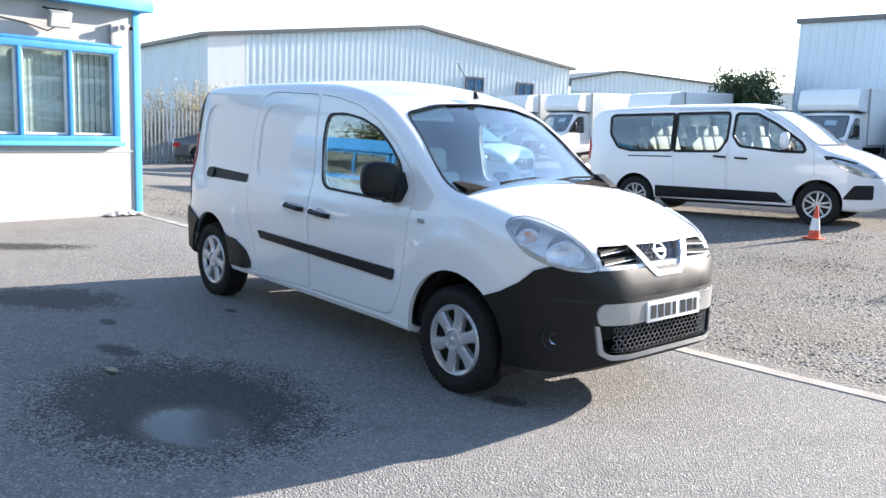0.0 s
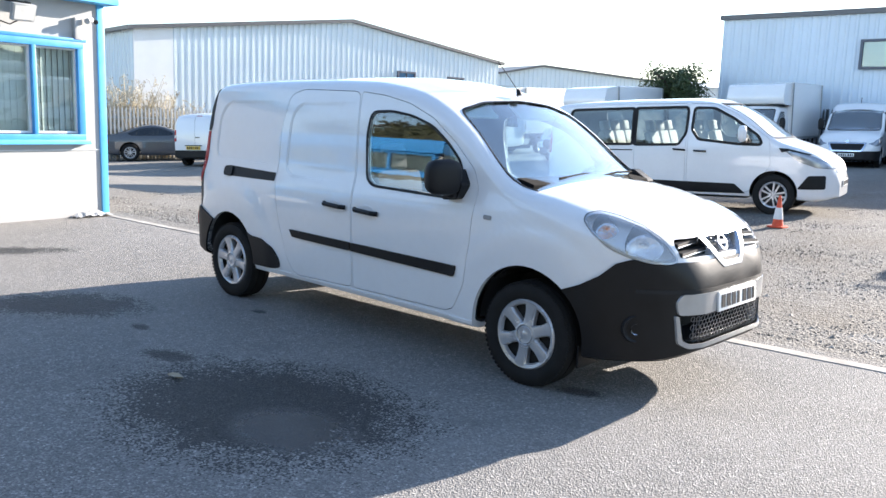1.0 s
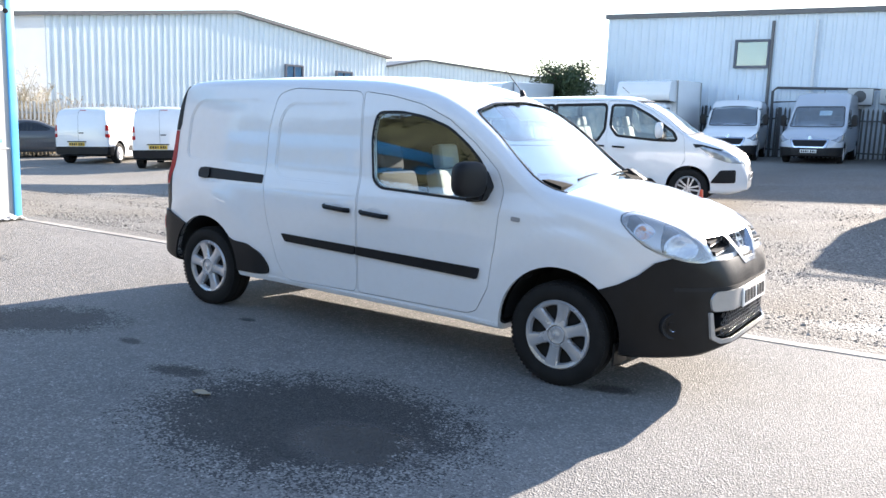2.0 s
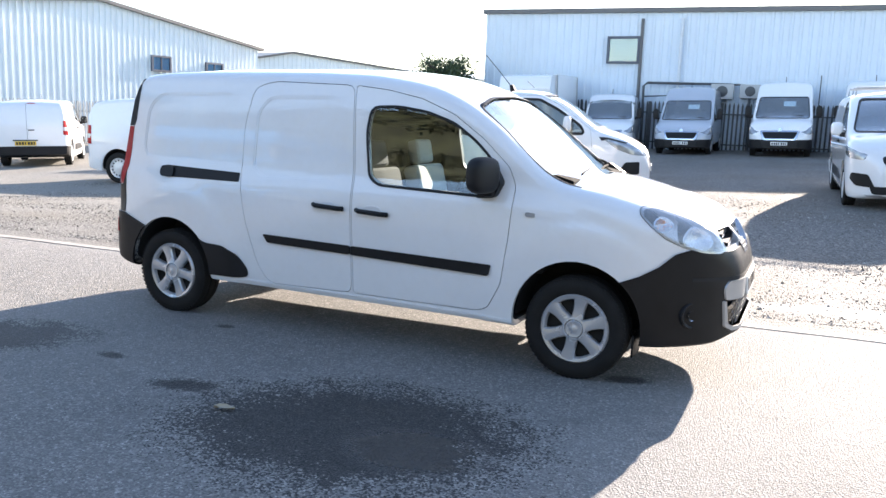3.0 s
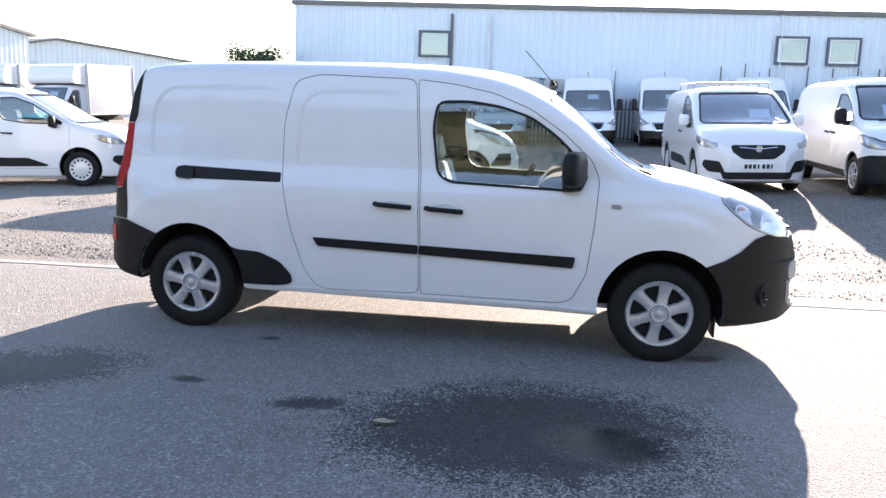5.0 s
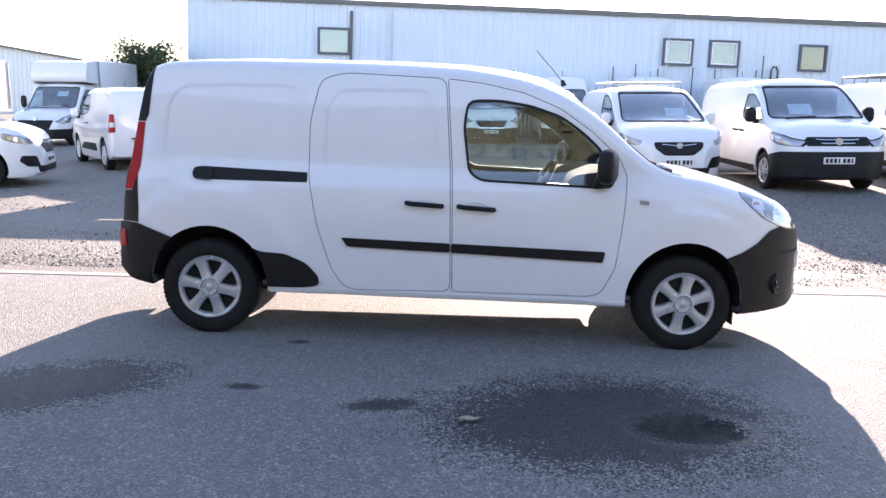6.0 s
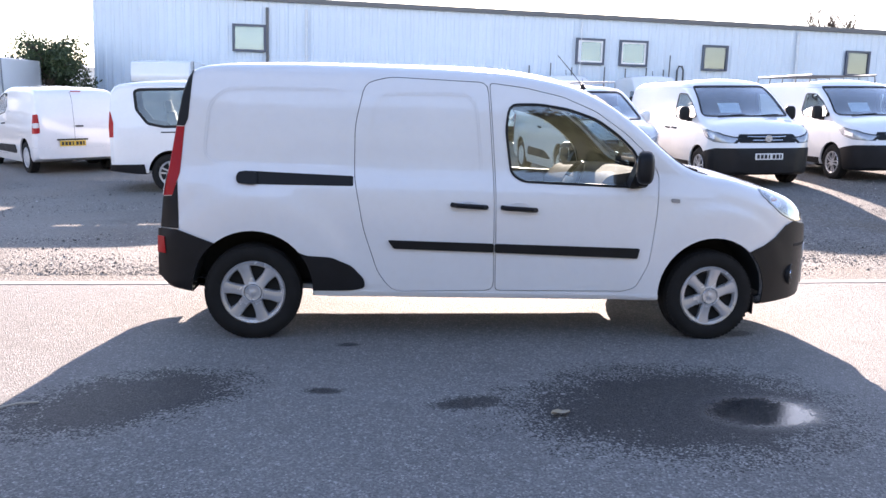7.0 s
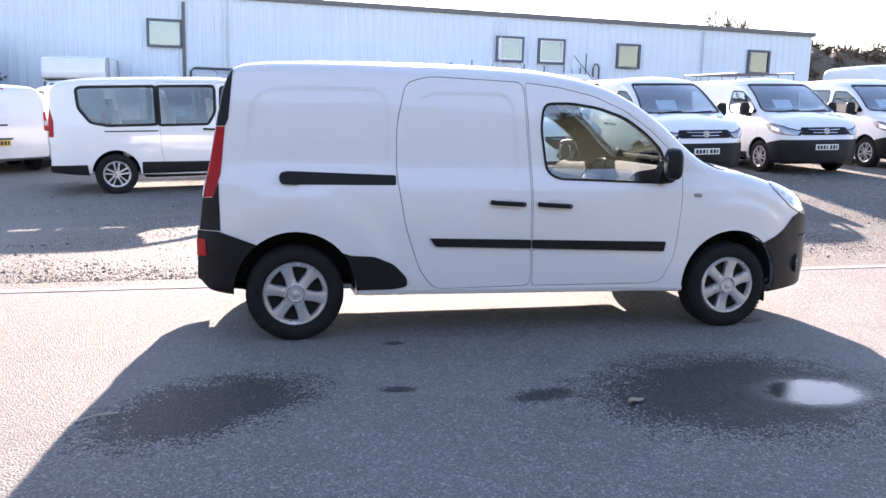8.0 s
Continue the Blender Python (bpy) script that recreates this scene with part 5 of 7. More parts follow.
def medium_van(label, name="medium_van", glazed=False):
    root = thing(name, label, "van", "parked vans")
    x0, x1 = -0.80, 4.155
    sh = Shell(
        top=[(x0, 1.1), (-0.78, 1.45), (-0.72, 1.70), (-0.60, 1.83), (-0.2, 1.885), (0.8, 1.91), (1.9, 1.91), (2.2, 1.87), (2.5, 1.74), (2.8, 1.55), (3.15, 1.28), (3.35, 1.18), (3.7, 1.10), (3.95, 0.98), (4.08, 0.84), (x1, 0.62)],
        half=superhalf(x0, x1, 0.955, 0.16, 0.62, 2.7, 0.5),
        bottom=[(x0, 0.38), (-0.4, 0.32), (0.5, 0.28), (3.3, 0.25), (3.9, 0.22), (x1, 0.28)], lean=STEP_LEAN,
        radius=[(x0, 0.10), (1.5, 0.12), (3.2, 0.12), (x1, 0.15)], crown=[(x0, 0.0), (-0.3, 0.03), (1.5, 0.05), (3.2, 0.06), (x1, 0.02)], n=40)
    lamp = [(3.48, 0.99), (3.62, 1.02), (3.88, 0.97), (4.06, 0.88), (4.07, 0.80), (3.85, 0.82), (3.62, 0.89)]
    ov = [
        ("headlamp", lamp, "y", 0.46, 1.3, 0.006, -0.02, HEADLAMP, "clear headlamp"),
        ("lamp_surround", grown(lamp, 0.010), "y", 0.46, 1.3, 0.003, -0.02, BLACK, ""),
        ("lamp_bowl", [(3.66, 0.975), (3.86, 0.935), (3.86, 0.86), (3.66, 0.90)], "y", 0.50, 1.3, 0.009, -0.01, CHROME, "bright lamp bowl"),
        ("grille", rounded([(-0.52, 0.80), (0.52, 0.80), (0.56, 0.88), (0.50, 0.95), (-0.50, 0.95), (-0.56, 0.88)], 0.02), "x", 3.6, 4.6, 0.006, -0.02, BLACK, "black grille"),
        ("front_bumper", [(3.42, 0.1), (3.46, 0.58), (3.62, 0.64), (3.90, 0.70), (4.6, 0.72), (4.6, 0.1)], "y", -1.5, 1.5, 0.010, -0.03, BLACK, "black plastic front bumper"),
        ("sill_strip", [(0.42, 0.30), (0.42, 0.40), (2.85, 0.40), (2.85, 0.28)], "y", 0.4, 1.4, 0.010, -0.01, BLACK, ""),
        ("rear_bumper", [(-1.3, 0.2), (-1.3, 0.52), (-0.44, 0.52), (-0.40, 0.2)], "y", -1.5, 1.5, 0.012, -0.02, BLACK, ""),
    ]
    wins = [rounded([(2.05, 1.66), (2.42, 1.65), (2.72, 1.50), (3.06, 1.24), (2.6, 1.20), (2.12, 1.22), (2.02, 1.32)], 0.04)]
    if glazed:
        wins += [rounded([(0.72, 1.68), (1.86, 1.68), (1.86, 1.24), (0.72, 1.24)], 0.06), rounded([(-0.50, 1.66), (0.60, 1.68), (0.60, 1.24), (-0.50, 1.26)], 0.06)]
    spec = dict(wb=3.275, r=0.335, ywh=0.83, arch=0.378, rim=0.215, wheel="alloy", wheel_mat=WHEEL_COVER, windows=wins,
                screen=(rounded([(-0.82, 1.27), (0.82, 1.27), (0.70, 1.80), (-0.70, 1.80)], 0.06), 2.2, 3.5),
                doors=[("front_door", rounded([(1.95, 1.80), (2.42, 1.79), (2.78, 1.62), (3.22, 1.26), (3.16, 0.62), (2.98, 0.38), (1.98, 0.36)], 0.05), (-1, 1))], overlays=ov, turn=(0, 20))
    if glazed:
        spec["side_glass"] = TINT
    common(root, sh, spec)
    for z, w in ((0.905, 0.96), (0.845, 1.02)):
        part("grille_bar", bm_tube([(3.98, -w / 2, z + 0.01), (4.09, -w / 4, z), (4.11, 0, z), (4.09, w / 4, z), (3.98, w / 2, z + 0.01)], 0.011, 6), CHROME, root)
    part("badge", bm_cyl(0.06, 0.02, (4.12, 0, 0.875), (0, 90, 0)), SILVER, root)
    bars_plate(root, (x1 + 0.022, 0, 0.56), 0)
    for sg in (-1, 1):
        mirror(root, (2.86, sg * 1.06, 1.30), BLACK, sg)
        handle(root, 2.12, sg * (sh.side(2.1, 1.0) + 0.002), 1.0, sg, BLACK, 0.2)
        handle(root, 1.78, sg * (sh.side(1.8, 1.0) + 0.002), 1.0, sg, BLACK, 0.2)
        seat(root, 2.25, sg * 0.45, FABRIC, None, 0.52)
        part("fog_lamp", bm_cyl(0.04, 0.02, (3.90, sg * 0.68, 0.42), (0, 90, sg * 35)), CHROME, root)
    part("dashboard", bm_prism(rounded([(2.6, 0.6), (2.55, 1.08), (2.7, 1.18), (3.2, 1.2), (3.25, 0.6)], 0.05), "y", -0.82, 0.82), TRIM, root)
    part("bulkhead", bm_box((0.03, 1.6, 1.2), (1.93, 0, 1.1)), TRIM, root)
    for y0, y1 in ((-0.6, -0.05), (0.05, 0.6)):
        part("wiper", bm_tube([(3.32, y0, 1.24), (3.30, (y0 + y1) / 2, 1.27), (3.26, y1, 1.28)], 0.012, 5), BLACK, root)
    part("screen_paper", bm_box((0.004, 0.42, 0.24), (2.92, -0.20, 1.40), 0, (0, -42, 0)), PLATE_W, root)
    return root


def minibus():
    root = thing("minibus", "white minibus with dark glazing and pale seats on gravel", "minibus")
    x0, x1 = -0.97, 4.03
    sh = Shell(
        top=[(x0, 1.2), (-0.95, 1.55), (-0.9, 1.74), (-0.78, 1.83), (-0.3, 1.875), (0.79, 1.895), (1.7, 1.89), (2.05, 1.855), (2.35, 1.74), (2.65, 1.57), (3.02, 1.28), (3.2, 1.18), (3.55, 1.07), (3.8, 0.95), (3.96, 0.8), (x1, 0.6)],
        half=superhalf(x0, x1, 0.965, 0.14, 0.66, 2.6, 0.5),
        bottom=[(x0, 0.40), (-0.5, 0.34), (0.5, 0.30), (3.1, 0.27), (3.7, 0.24), (x1, 0.30)], lean=STEP_LEAN,
        radius=[(x0, 0.10), (1.5, 0.11), (3.0, 0.12), (x1, 0.15)], crown=[(x0, 0.0), (-0.3, 0.03), (1.5, 0.05), (3.0, 0.06), (x1, 0.02)], n=44)
    lamp = [(3.26, 1.04), (3.4, 1.05), (3.7, 0.96), (3.94, 0.84), (3.96, 0.76), (3.72, 0.79), (3.48, 0.88)]
    wins = [rounded([(-0.52, 1.70), (-0.46, 1.725), (0.665, 1.745), (0.665, 1.16), (-0.10, 1.15), (-0.34, 1.20), (-0.50, 1.42)], 0.04),
            rounded([(0.715, 1.745), (1.60, 1.755), (1.615, 1.70), (1.60, 1.34), (1.49, 1.16), (0.715, 1.15)], 0.04),
            rounded([(1.76, 1.74), (2.08, 1.73), (2.4, 1.56), (2.8, 1.28), (2.86, 1.17), (2.5, 1.18), (1.85, 1.25), (1.74, 1.40)], 0.04)]
    ov = [
        ("headlamp", lamp, "y", 0.5, 1.3, 0.005, -0.02, HEADLAMP, "clear headlamp"),
        ("lamp_surround", [(3.15, 1.10), (3.3, 1.09), (3.65, 1.0), (3.62, 0.985), (3.32, 1.055), (3.2, 1.03)], "y", 0.5, 1.3, 0.006, -0.02, BLACK, ""),
        ("grille", rounded([(-0.50, 0.70), (0.50, 0.70), (0.50, 0.90), (-0.50, 0.90)], 0.03), "x", 3.5, 4.5, 0.005, -0.02, SILVER_TRIM, "silver grille"),
        ("fog_surround", rounded([(3.46, 0.44), (3.62, 0.66), (3.86, 0.66), (3.86, 0.44)], 0.03), "y", 0.5, 1.3, 0.008, -0.02, BLACK, "black lamp surround"),
        ("sill_strip", rounded([(0.4, 0.33), (0.4, 0.53), (2.48, 0.50), (2.66, 0.34)], 0.02), "y", 0.4, 1.4, 0.010, -0.01, BLACK, "black lower side moulding"),
        ("rear_bumper", [(-1.5, 0.2), (-1.5, 0.50), (-0.44, 0.50), (-0.4, 0.2)], "y", -1.5, 1.5, 0.014, -0.02, BLACK, "black rear bumper"),
        ("window_pillar", [(0.64, 1.13), (0.74, 1.13), (0.74, 1.765), (0.64, 1.765)], "y", 0.4, 1.4, 0.0035, -0.004, BLACK, "black glazing pillar"),
        ("tail_lamp", [(-1.3, 1.38), (-0.935, 1.38), (-0.895, 1.20), (-0.905, 0.96), (-1.3, 0.92)], "y", 0.70, 1.3, 0.005, -0.02, REDLENS, "red tail lamp"),
        ("rear_window", rounded([(-0.74, 1.15), (0.74, 1.15), (0.64, 1.66), (-0.64, 1.66)], 0.06), "x", -1.4, -0.7, 0.003, -0.01, BLACK, ""),
        ("slide_rail", [(-0.15, 1.045), (0.68, 1.045), (0.68, 1.025), (-0.15, 1.025)], "y", 0.4, 1.4, 0.004, -0.02, BLACK, ""),
    ]
    spec = dict(wb=3.098, r=0.335, ywh=0.84, arch=0.375, rim=0.225, wheel="alloy", windows=wins, side_glass=MID_GLASS, seal=0.045,
                screen=(rounded([(-0.83, 1.27), (0.83, 1.27), (0.70, 1.82), (-0.70, 1.82)], 0.06), 2.0, 3.35),
                doors=[("front_door", rounded([(1.65, 1.84), (2.08, 1.83), (2.44, 1.66), (3.0, 1.24), (3.04, 0.82), (2.78, 0.42), (2.66, 0.36), (1.67, 0.36)], 0.05), (-1,)),
                       ("sliding_door", rounded([(0.69, 1.84), (1.62, 1.84), (1.64, 0.36), (0.79, 0.36), (0.72, 0.7)], 0.05), (-1,))], overlays=ov, turn=(0.0, 16))
    common(root, sh, spec)
    bars_plate(root, (x1 + 0.02, 0, 0.52), 0)
    for sg in (-1, 1):
        mirror(root, (2.6, sg * 1.08, 1.33), WHITE, sg, (0.14, 0.22, 0.27))
        handle(root, 1.88, sg * (sh.side(1.9, 1.03) + 0.002), 1.03, sg, BLACK, 0.2)
        handle(root, 1.52, sg * (sh.side(1.5, 1.05) + 0.002), 1.05, sg, BLACK, 0.2)
    for x, ys in ((2.08, (-0.45, 0.45)), (1.22, (-0.55, 0.0, 0.5)), (0.35, (-0.55, 0.0, 0.5))):
        for y in ys:
            seat(root, x, y, COVER, None, 0.62)
    part("dashboard", bm_prism(rounded([(2.45, 0.6), (2.4, 1.08), (2.55, 1.18), (3.05, 1.2), (3.1, 0.6)], 0.05), "y", -0.82, 0.82), TRIM, root)
    part("aerial", bm_tube([(1.85, 0, 1.98), (1.72, 0, 2.10)], 0.006, 5), BLACK, root)
    return root


MID_GLASS = glass("privacy_glass", (0.55, 0.60, 0.60))


def large_van(label, name="large_van", paint_mat=WHITE, roof=2.62, cab_only=False):
    root = thing(name, label, "truck" if cab_only else "van", "" if cab_only else "large vans by the fence")
    x0, x1 = (1.20 if cab_only else -0.55), 3.97
    if cab_only:
        top = [(x0, 1.9), (1.24, 2.1), (1.35, 2.16), (1.65, 2.17)]
    else:
        top = [(x0, 1.5), (-0.54, 2.0), (-0.50, roof - 0.18), (-0.4, roof - 0.08), (-0.1, roof - 0.03), (1.3, roof), (1.62, roof - 0.05), (1.78, roof - 0.18)]
    sh = Shell(
        top=top + [(1.95, min(roof - 0.34, 2.14)), (2.2, 1.92), (2.55, 1.50), (2.78, 1.30), (3.3, 1.17), (3.65, 1.02), (3.85, 0.82), (x1, 0.58)],
        half=superhalf(x0, x1, 1.0, 0.12, 0.6, 2.8, 0.55) if not cab_only else [(x0, 0.97), (1.3, 0.995), (3.3, 1.0), (3.5, 0.98), (3.7, 0.9), (3.85, 0.76), (3.93, 0.64), (x1, 0.52)],
        bottom=[(x0, 0.42), (1.6, 0.36), (3.0, 0.30), (3.7, 0.26), (x1, 0.32)], lean=[(0.2, 0.97), (0.6, 1.0), (1.1, 0.995), (1.6, 0.95), (2.1, 0.91), (2.6, 0.88)],
        radius=[(x0, 0.12), (1.5, 0.16), (2.8, 0.12), (x1, 0.15)], crown=[(x0, 0.0), (1.5, 0.04), (2.8, 0.06), (x1, 0.02)], n=36)
    lamp = rounded([(3.16, 1.06), (3.32, 1.10), (3.66, 0.99), (3.84, 0.84), (3.78, 0.76), (3.42, 0.82)], 0.03)
    ov = [
        ("headlamp", lamp, "y", 0.58, 1.4, 0.006, -0.02, HEADLAMP, "clear headlamp"),
        ("lamp_bowl", [(3.34, 1.04), (3.60, 0.975), (3.60, 0.87), (3.34, 0.90)], "y", 0.58, 1.4, 0.010, -0.01, CHROME, "bright lamp bowl"),
        ("front_bumper", [(3.05, 0.1), (3.1, 0.54), (3.35, 0.60), (3.6, 0.60), (4.6, 0.58), (4.6, 0.1)], "y", -1.5, 1.5, 0.010, -0.03, BLACK, "black plastic front bumper"),
        ("grille", rounded([(-0.52, 0.58), (0.52, 0.58), (0.63, 0.90), (-0.63, 0.90)], 0.06), "x", 3.3, 4.6, 0.020, -0.02, BLACK if cab_only else CHROME, "dark grille" if cab_only else "chrome-edged grille"),
        ("grille_inset", rounded([(-0.46, 0.63), (0.46, 0.63), (0.56, 0.85), (-0.56, 0.85)], 0.05), "x", 3.3, 4.6, 0.026, -0.02, BLACK, ""),
    ]
    wins = [rounded([(1.60, 1.92), (1.95, 1.92), (2.35, 1.58), (2.60, 1.28), (1.62, 1.24)], 0.05)]
    spec = dict(wb=3.0, r=0.345, ywh=0.87, arch=0.41, rim=0.215, wheel="cover", wheel_mat=WHEEL_COVER, paint=paint_mat, windows=wins,
                screen=(rounded([(-0.86, 1.32), (0.86, 1.32), (0.78, 2.02), (-0.78, 2.02)], 0.07), 1.85, 3.1), overlays=ov)
    common(root, sh, spec)
    bars_plate(root, (x1 + 0.03, 0, 0.46), 0)
    part("badge", bm_cyl(0.06, 0.02, (3.86, 0, 0.93), (0, 75, 0)), CHROME, root)
    for sg in (-1, 1):
        mirror(root, (2.42, sg * 1.16, 1.52), BLACK, sg, (0.12, 0.20, 0.42))
        seat(root, 1.85, sg * 0.5, FABRIC, None, 0.75)
        part("fog_lamp", bm_cyl(0.045, 0.02, (3.72, sg * 0.72, 0.46), (0, 90, sg * 30)), CHROME, root)
    part("dashboard", bm_prism(rounded([(2.25, 0.7), (2.2, 1.18), (2.35, 1.28), (2.7, 1.28), (2.75, 0.7)], 0.05), "y", -0.86, 0.86), TRIM, root)
    part("screen_paper", bm_box((0.004, 0.40, 0.22), (2.20, 0.20, 1.80), 0, (0, -38, 0)), PLATE_W, root)
    for y0, y1 in ((-0.65, -0.05), (0.05, 0.65)):
        part("wiper", bm_tube([(2.74, y0, 1.35), (2.72, (y0 + y1) / 2, 1.38), (2.70, y1, 1.40)], 0.012, 5), BLACK, root)
    if not cab_only:
        part("aerial", bm_tube([(1.5, 0, roof + 0.02), (1.42, 0, roof + 0.22)], 0.012, 5), BLACK, root)
        part("bulkhead", bm_box((0.03, 1.7, 1.4), (1.40, 0, 1.2)), TRIM, root)
    else:
        box = bm_box((3.3, 2.12, 2.05), (-0.47, 0, 1.98), 0.05, seg=3)
        part("box_body", box, WHITE, root, "white box body")
        pod = bm_prism(rounded([(1.15, 2.16), (2.02, 2.20), (2.10, 2.45), (1.92, 2.92), (1.15, 3.0)], 0.10, 4), "y", -1.03, 1.03)
        part("over_cab_pod", pod, WHITE, root, "white over-cab pod")
        part("pod_lip", bm_box((0.9, 1.9, 0.03), (1.60, 0, 2.17), 0.01), TRIM, root)
        part("chassis", bm_box((3.6, 0.9, 0.22), (-0.3, 0, 0.78), 0.02), DARK, root)
        part("edge_rail", bm_box((3.32, 0.03, 0.10), (-0.47, 1.075, 0.98)), STEEL, root)
        for x, z, sx, sz in ((1.17, 1.98, 0.05, 2.0), (-2.1, 1.98, 0.05, 2.0)):
            for sg in (-1, 1):
                part("corner_rail", bm_box((sx, 0.03, sz), (x, sg * 1.075, z)), STEEL, root)
    return root


def coupe():
    root = thing("coupe_car", "dark grey coupe car parked by the fence", "car")
    x0, x1 = -1.02, 3.58
    sh = Shell(
        top=[(x0, 0.78), (-0.98, 0.93), (-0.85, 1.0), (-0.5, 1.05), (-0.1, 1.14), (0.35, 1.30), (0.8, 1.37), (1.2, 1.33), (1.6, 1.18), (1.95, 1.02), (2.3, 0.94), (3.0, 0.85), (3.35, 0.74), (3.5, 0.64), (x1, 0.52)],
        half=superhalf(x0, x1, 0.90, 0.3, 0.7, 2.4, 0.45), bottom=[(x0, 0.34), (-0.5, 0.24), (2.8, 0.2), (3.4, 0.2), (x1, 0.26)],
        lean=[(0.2, 0.95), (0.4, 1.0), (0.75, 0.99), (0.95, 0.95), (1.2, 0.83), (1.4, 0.74)], radius=[(x0, 0.08), (0.8, 0.10), (x1, 0.10)], crown=[(x0, 0.0), (0.8, 0.05), (x1, 0.02)], n=36)
    light = [(0.45, 0.70), (0.95, 0.68), (0.95, 0.84), (0.45, 0.82)]
    spec = dict(wb=2.81, r=0.335, ywh=0.78, arch=0.385, rim=0.235, wheel="alloy", paint=DARK_PAINT, side_glass=TINT, windows=[rounded([(-0.05, 1.06), (0.40, 1.22), (0.85, 1.275), (1.25, 1.22), (1.62, 1.04), (1.5, 0.99), (0.1, 0.99)], 0.03)],
                screen=(rounded([(-0.62, 1.03), (0.62, 1.03), (0.50, 1.28), (-0.50, 1.28)], 0.04), 1.0, 2.2), seal=0.012,
                overlays=[("tail_lamp", light, "x", -1.5, -0.75, 0.006, -0.02, REDLENS, "red tail lamp"), ("tail_lamp", mirrored(light), "x", -1.5, -0.75, 0.006, -0.02, REDLENS, "red tail lamp"),
                          ("rear_window", rounded([(-0.55, 1.08), (0.55, 1.08), (0.45, 1.27), (-0.45, 1.27)], 0.04), "x", -0.6, 0.6, 0.003, -0.02, BLACK, "")])
    common(root, sh, spec)
    bars_plate(root, (x0 - 0.015, 0, 0.66), 180, PLATE_Y)
    return root


# the white van in front
def main_van():
    def flare(x, z, centre, reach):
        """The swelling of the side round a wheel arch."""
        t = min(1.0, max(0.0, (reach + 0.07 - math.hypot(x - centre, z - 0.33)) / 0.07))
        return 0.015 * t * t * (3 - 2 * t) * min(1.0, max(0.0, (3.7 - x) / 0.4))

    root = thing("panel_van", "white long-wheelbase panel van with black bumpers parked on tarmac", "van")
    x0, x1 = -0.587, 3.955
    sh = Shell(
        top=[(x0, 0.72), (-0.575, 0.86), (-0.525, 1.10), (-0.475, 1.38), (-0.425, 1.62), (-0.37, 1.72), (-0.30, 1.745), (-0.1, 1.765), (0.4, 1.78), (1.1, 1.785), (1.55, 1.775), (1.83, 1.745), (2.06, 1.70), (2.29, 1.61), (2.52, 1.465), (2.72, 1.30),
             (2.86, 1.20), (3.0, 1.145), (3.2, 1.115), (3.39, 1.07), (3.58, 1.02), (3.72, 0.972), (3.80, 0.928), (3.87, 0.855), (3.92, 0.765), (x1, 0.66)],
        half=[(x0, 0.70), (-0.52, 0.748), (-0.42, 0.775), (-0.1, 0.803), (0.3, 0.824), (0.7, 0.835), (1.2, 0.84), (3.15, 0.84), (3.30, 0.832), (3.42, 0.812), (3.53, 0.784), (3.63, 0.745), (3.71, 0.702), (3.78, 0.648), (3.84, 0.585), (3.89, 0.51), (3.93, 0.44), (x1, 0.36)],
        bottom=[(x0, 0.42), (-0.5, 0.34), (-0.2, 0.30), (0.4, 0.285), (2.7, 0.265), (3.4, 0.245), (3.8, 0.272), (x1, 0.335)],
        lean=[(0.2, 0.95), (0.35, 0.972), (0.6, 0.982), (0.85, 0.99), (0.98, 0.98), (1.06, 0.952), (1.15, 0.926), (1.3, 0.907), (1.5, 0.878), (1.6, 0.858), (1.7, 0.83), (1.8, 0.80)],
        radius=[(x0, 0.05), (-0.45, 0.05), (0.0, 0.085), (1.5, 0.11), (2.2, 0.10), (2.9, 0.10), (3.3, 0.14), (3.7, 0.16), (x1, 0.12)],
        crown=[(x0, 0.0), (-0.3, 0.035), (1.5, 0.05), (2.0, 0.07), (2.35, 0.085), (2.7, 0.07), (2.9, 0.05), (3.5, 0.05), (3.8, 0.045), (x1, 0.01)], n=96, levels=26,
        bulge=lambda x, z: max(flare(x, z, 0.0, 0.60), flare(x, z, 3.081, 0.56)))
    window = rounded([(1.65, 1.555), (1.84, 1.562), (2.04, 1.535), (2.23, 1.475), (2.38, 1.375), (2.50, 1.265), (2.545, 1.10), (2.50, 1.055), (1.74, 1.075), (1.67, 1.12), (1.63, 1.40)], 0.05)
    slide = rounded([(0.70, 1.67), (0.86, 1.715), (1.50, 1.70), (1.545, 1.13), (1.57, 0.34), (0.90, 0.33), (0.80, 0.45), (0.70, 0.74), (0.64, 1.06), (0.64, 1.40)], 0.06)
    fdoor = rounded([(1.508, 1.70), (1.75, 1.675), (2.00, 1.625), (2.23, 1.535), (2.44, 1.395), (2.62, 1.235), (2.672, 1.12), (2.655, 0.83), (2.62, 0.53), (2.54, 0.37), (2.46, 0.34), (1.578, 0.34), (1.553, 1.13)], 0.03)
    p1 = rounded([(-0.30, 1.16), (-0.27, 1.50), (-0.17, 1.60), (0.52, 1.615), (0.58, 1.54), (0.575, 1.14)], 0.08)
    p2 = rounded([(0.745, 1.13), (0.755, 1.50), (0.84, 1.60), (1.36, 1.61), (1.42, 1.54), (1.46, 1.13), (1.41, 1.075), (0.82, 1.075)], 0.07)
    lamp = rounded([(-0.247, 1.01), (-0.228, 1.047), (-0.154, 1.063), (-0.05, 1.045), (0.085, 0.998), (0.192, 0.921), (0.249, 0.852), (0.258, 0.817), (0.215, 0.802), (0.097, 0.807), (-0.023, 0.836), (-0.13, 0.881), (-0.208, 0.952)], 0.03, 2)

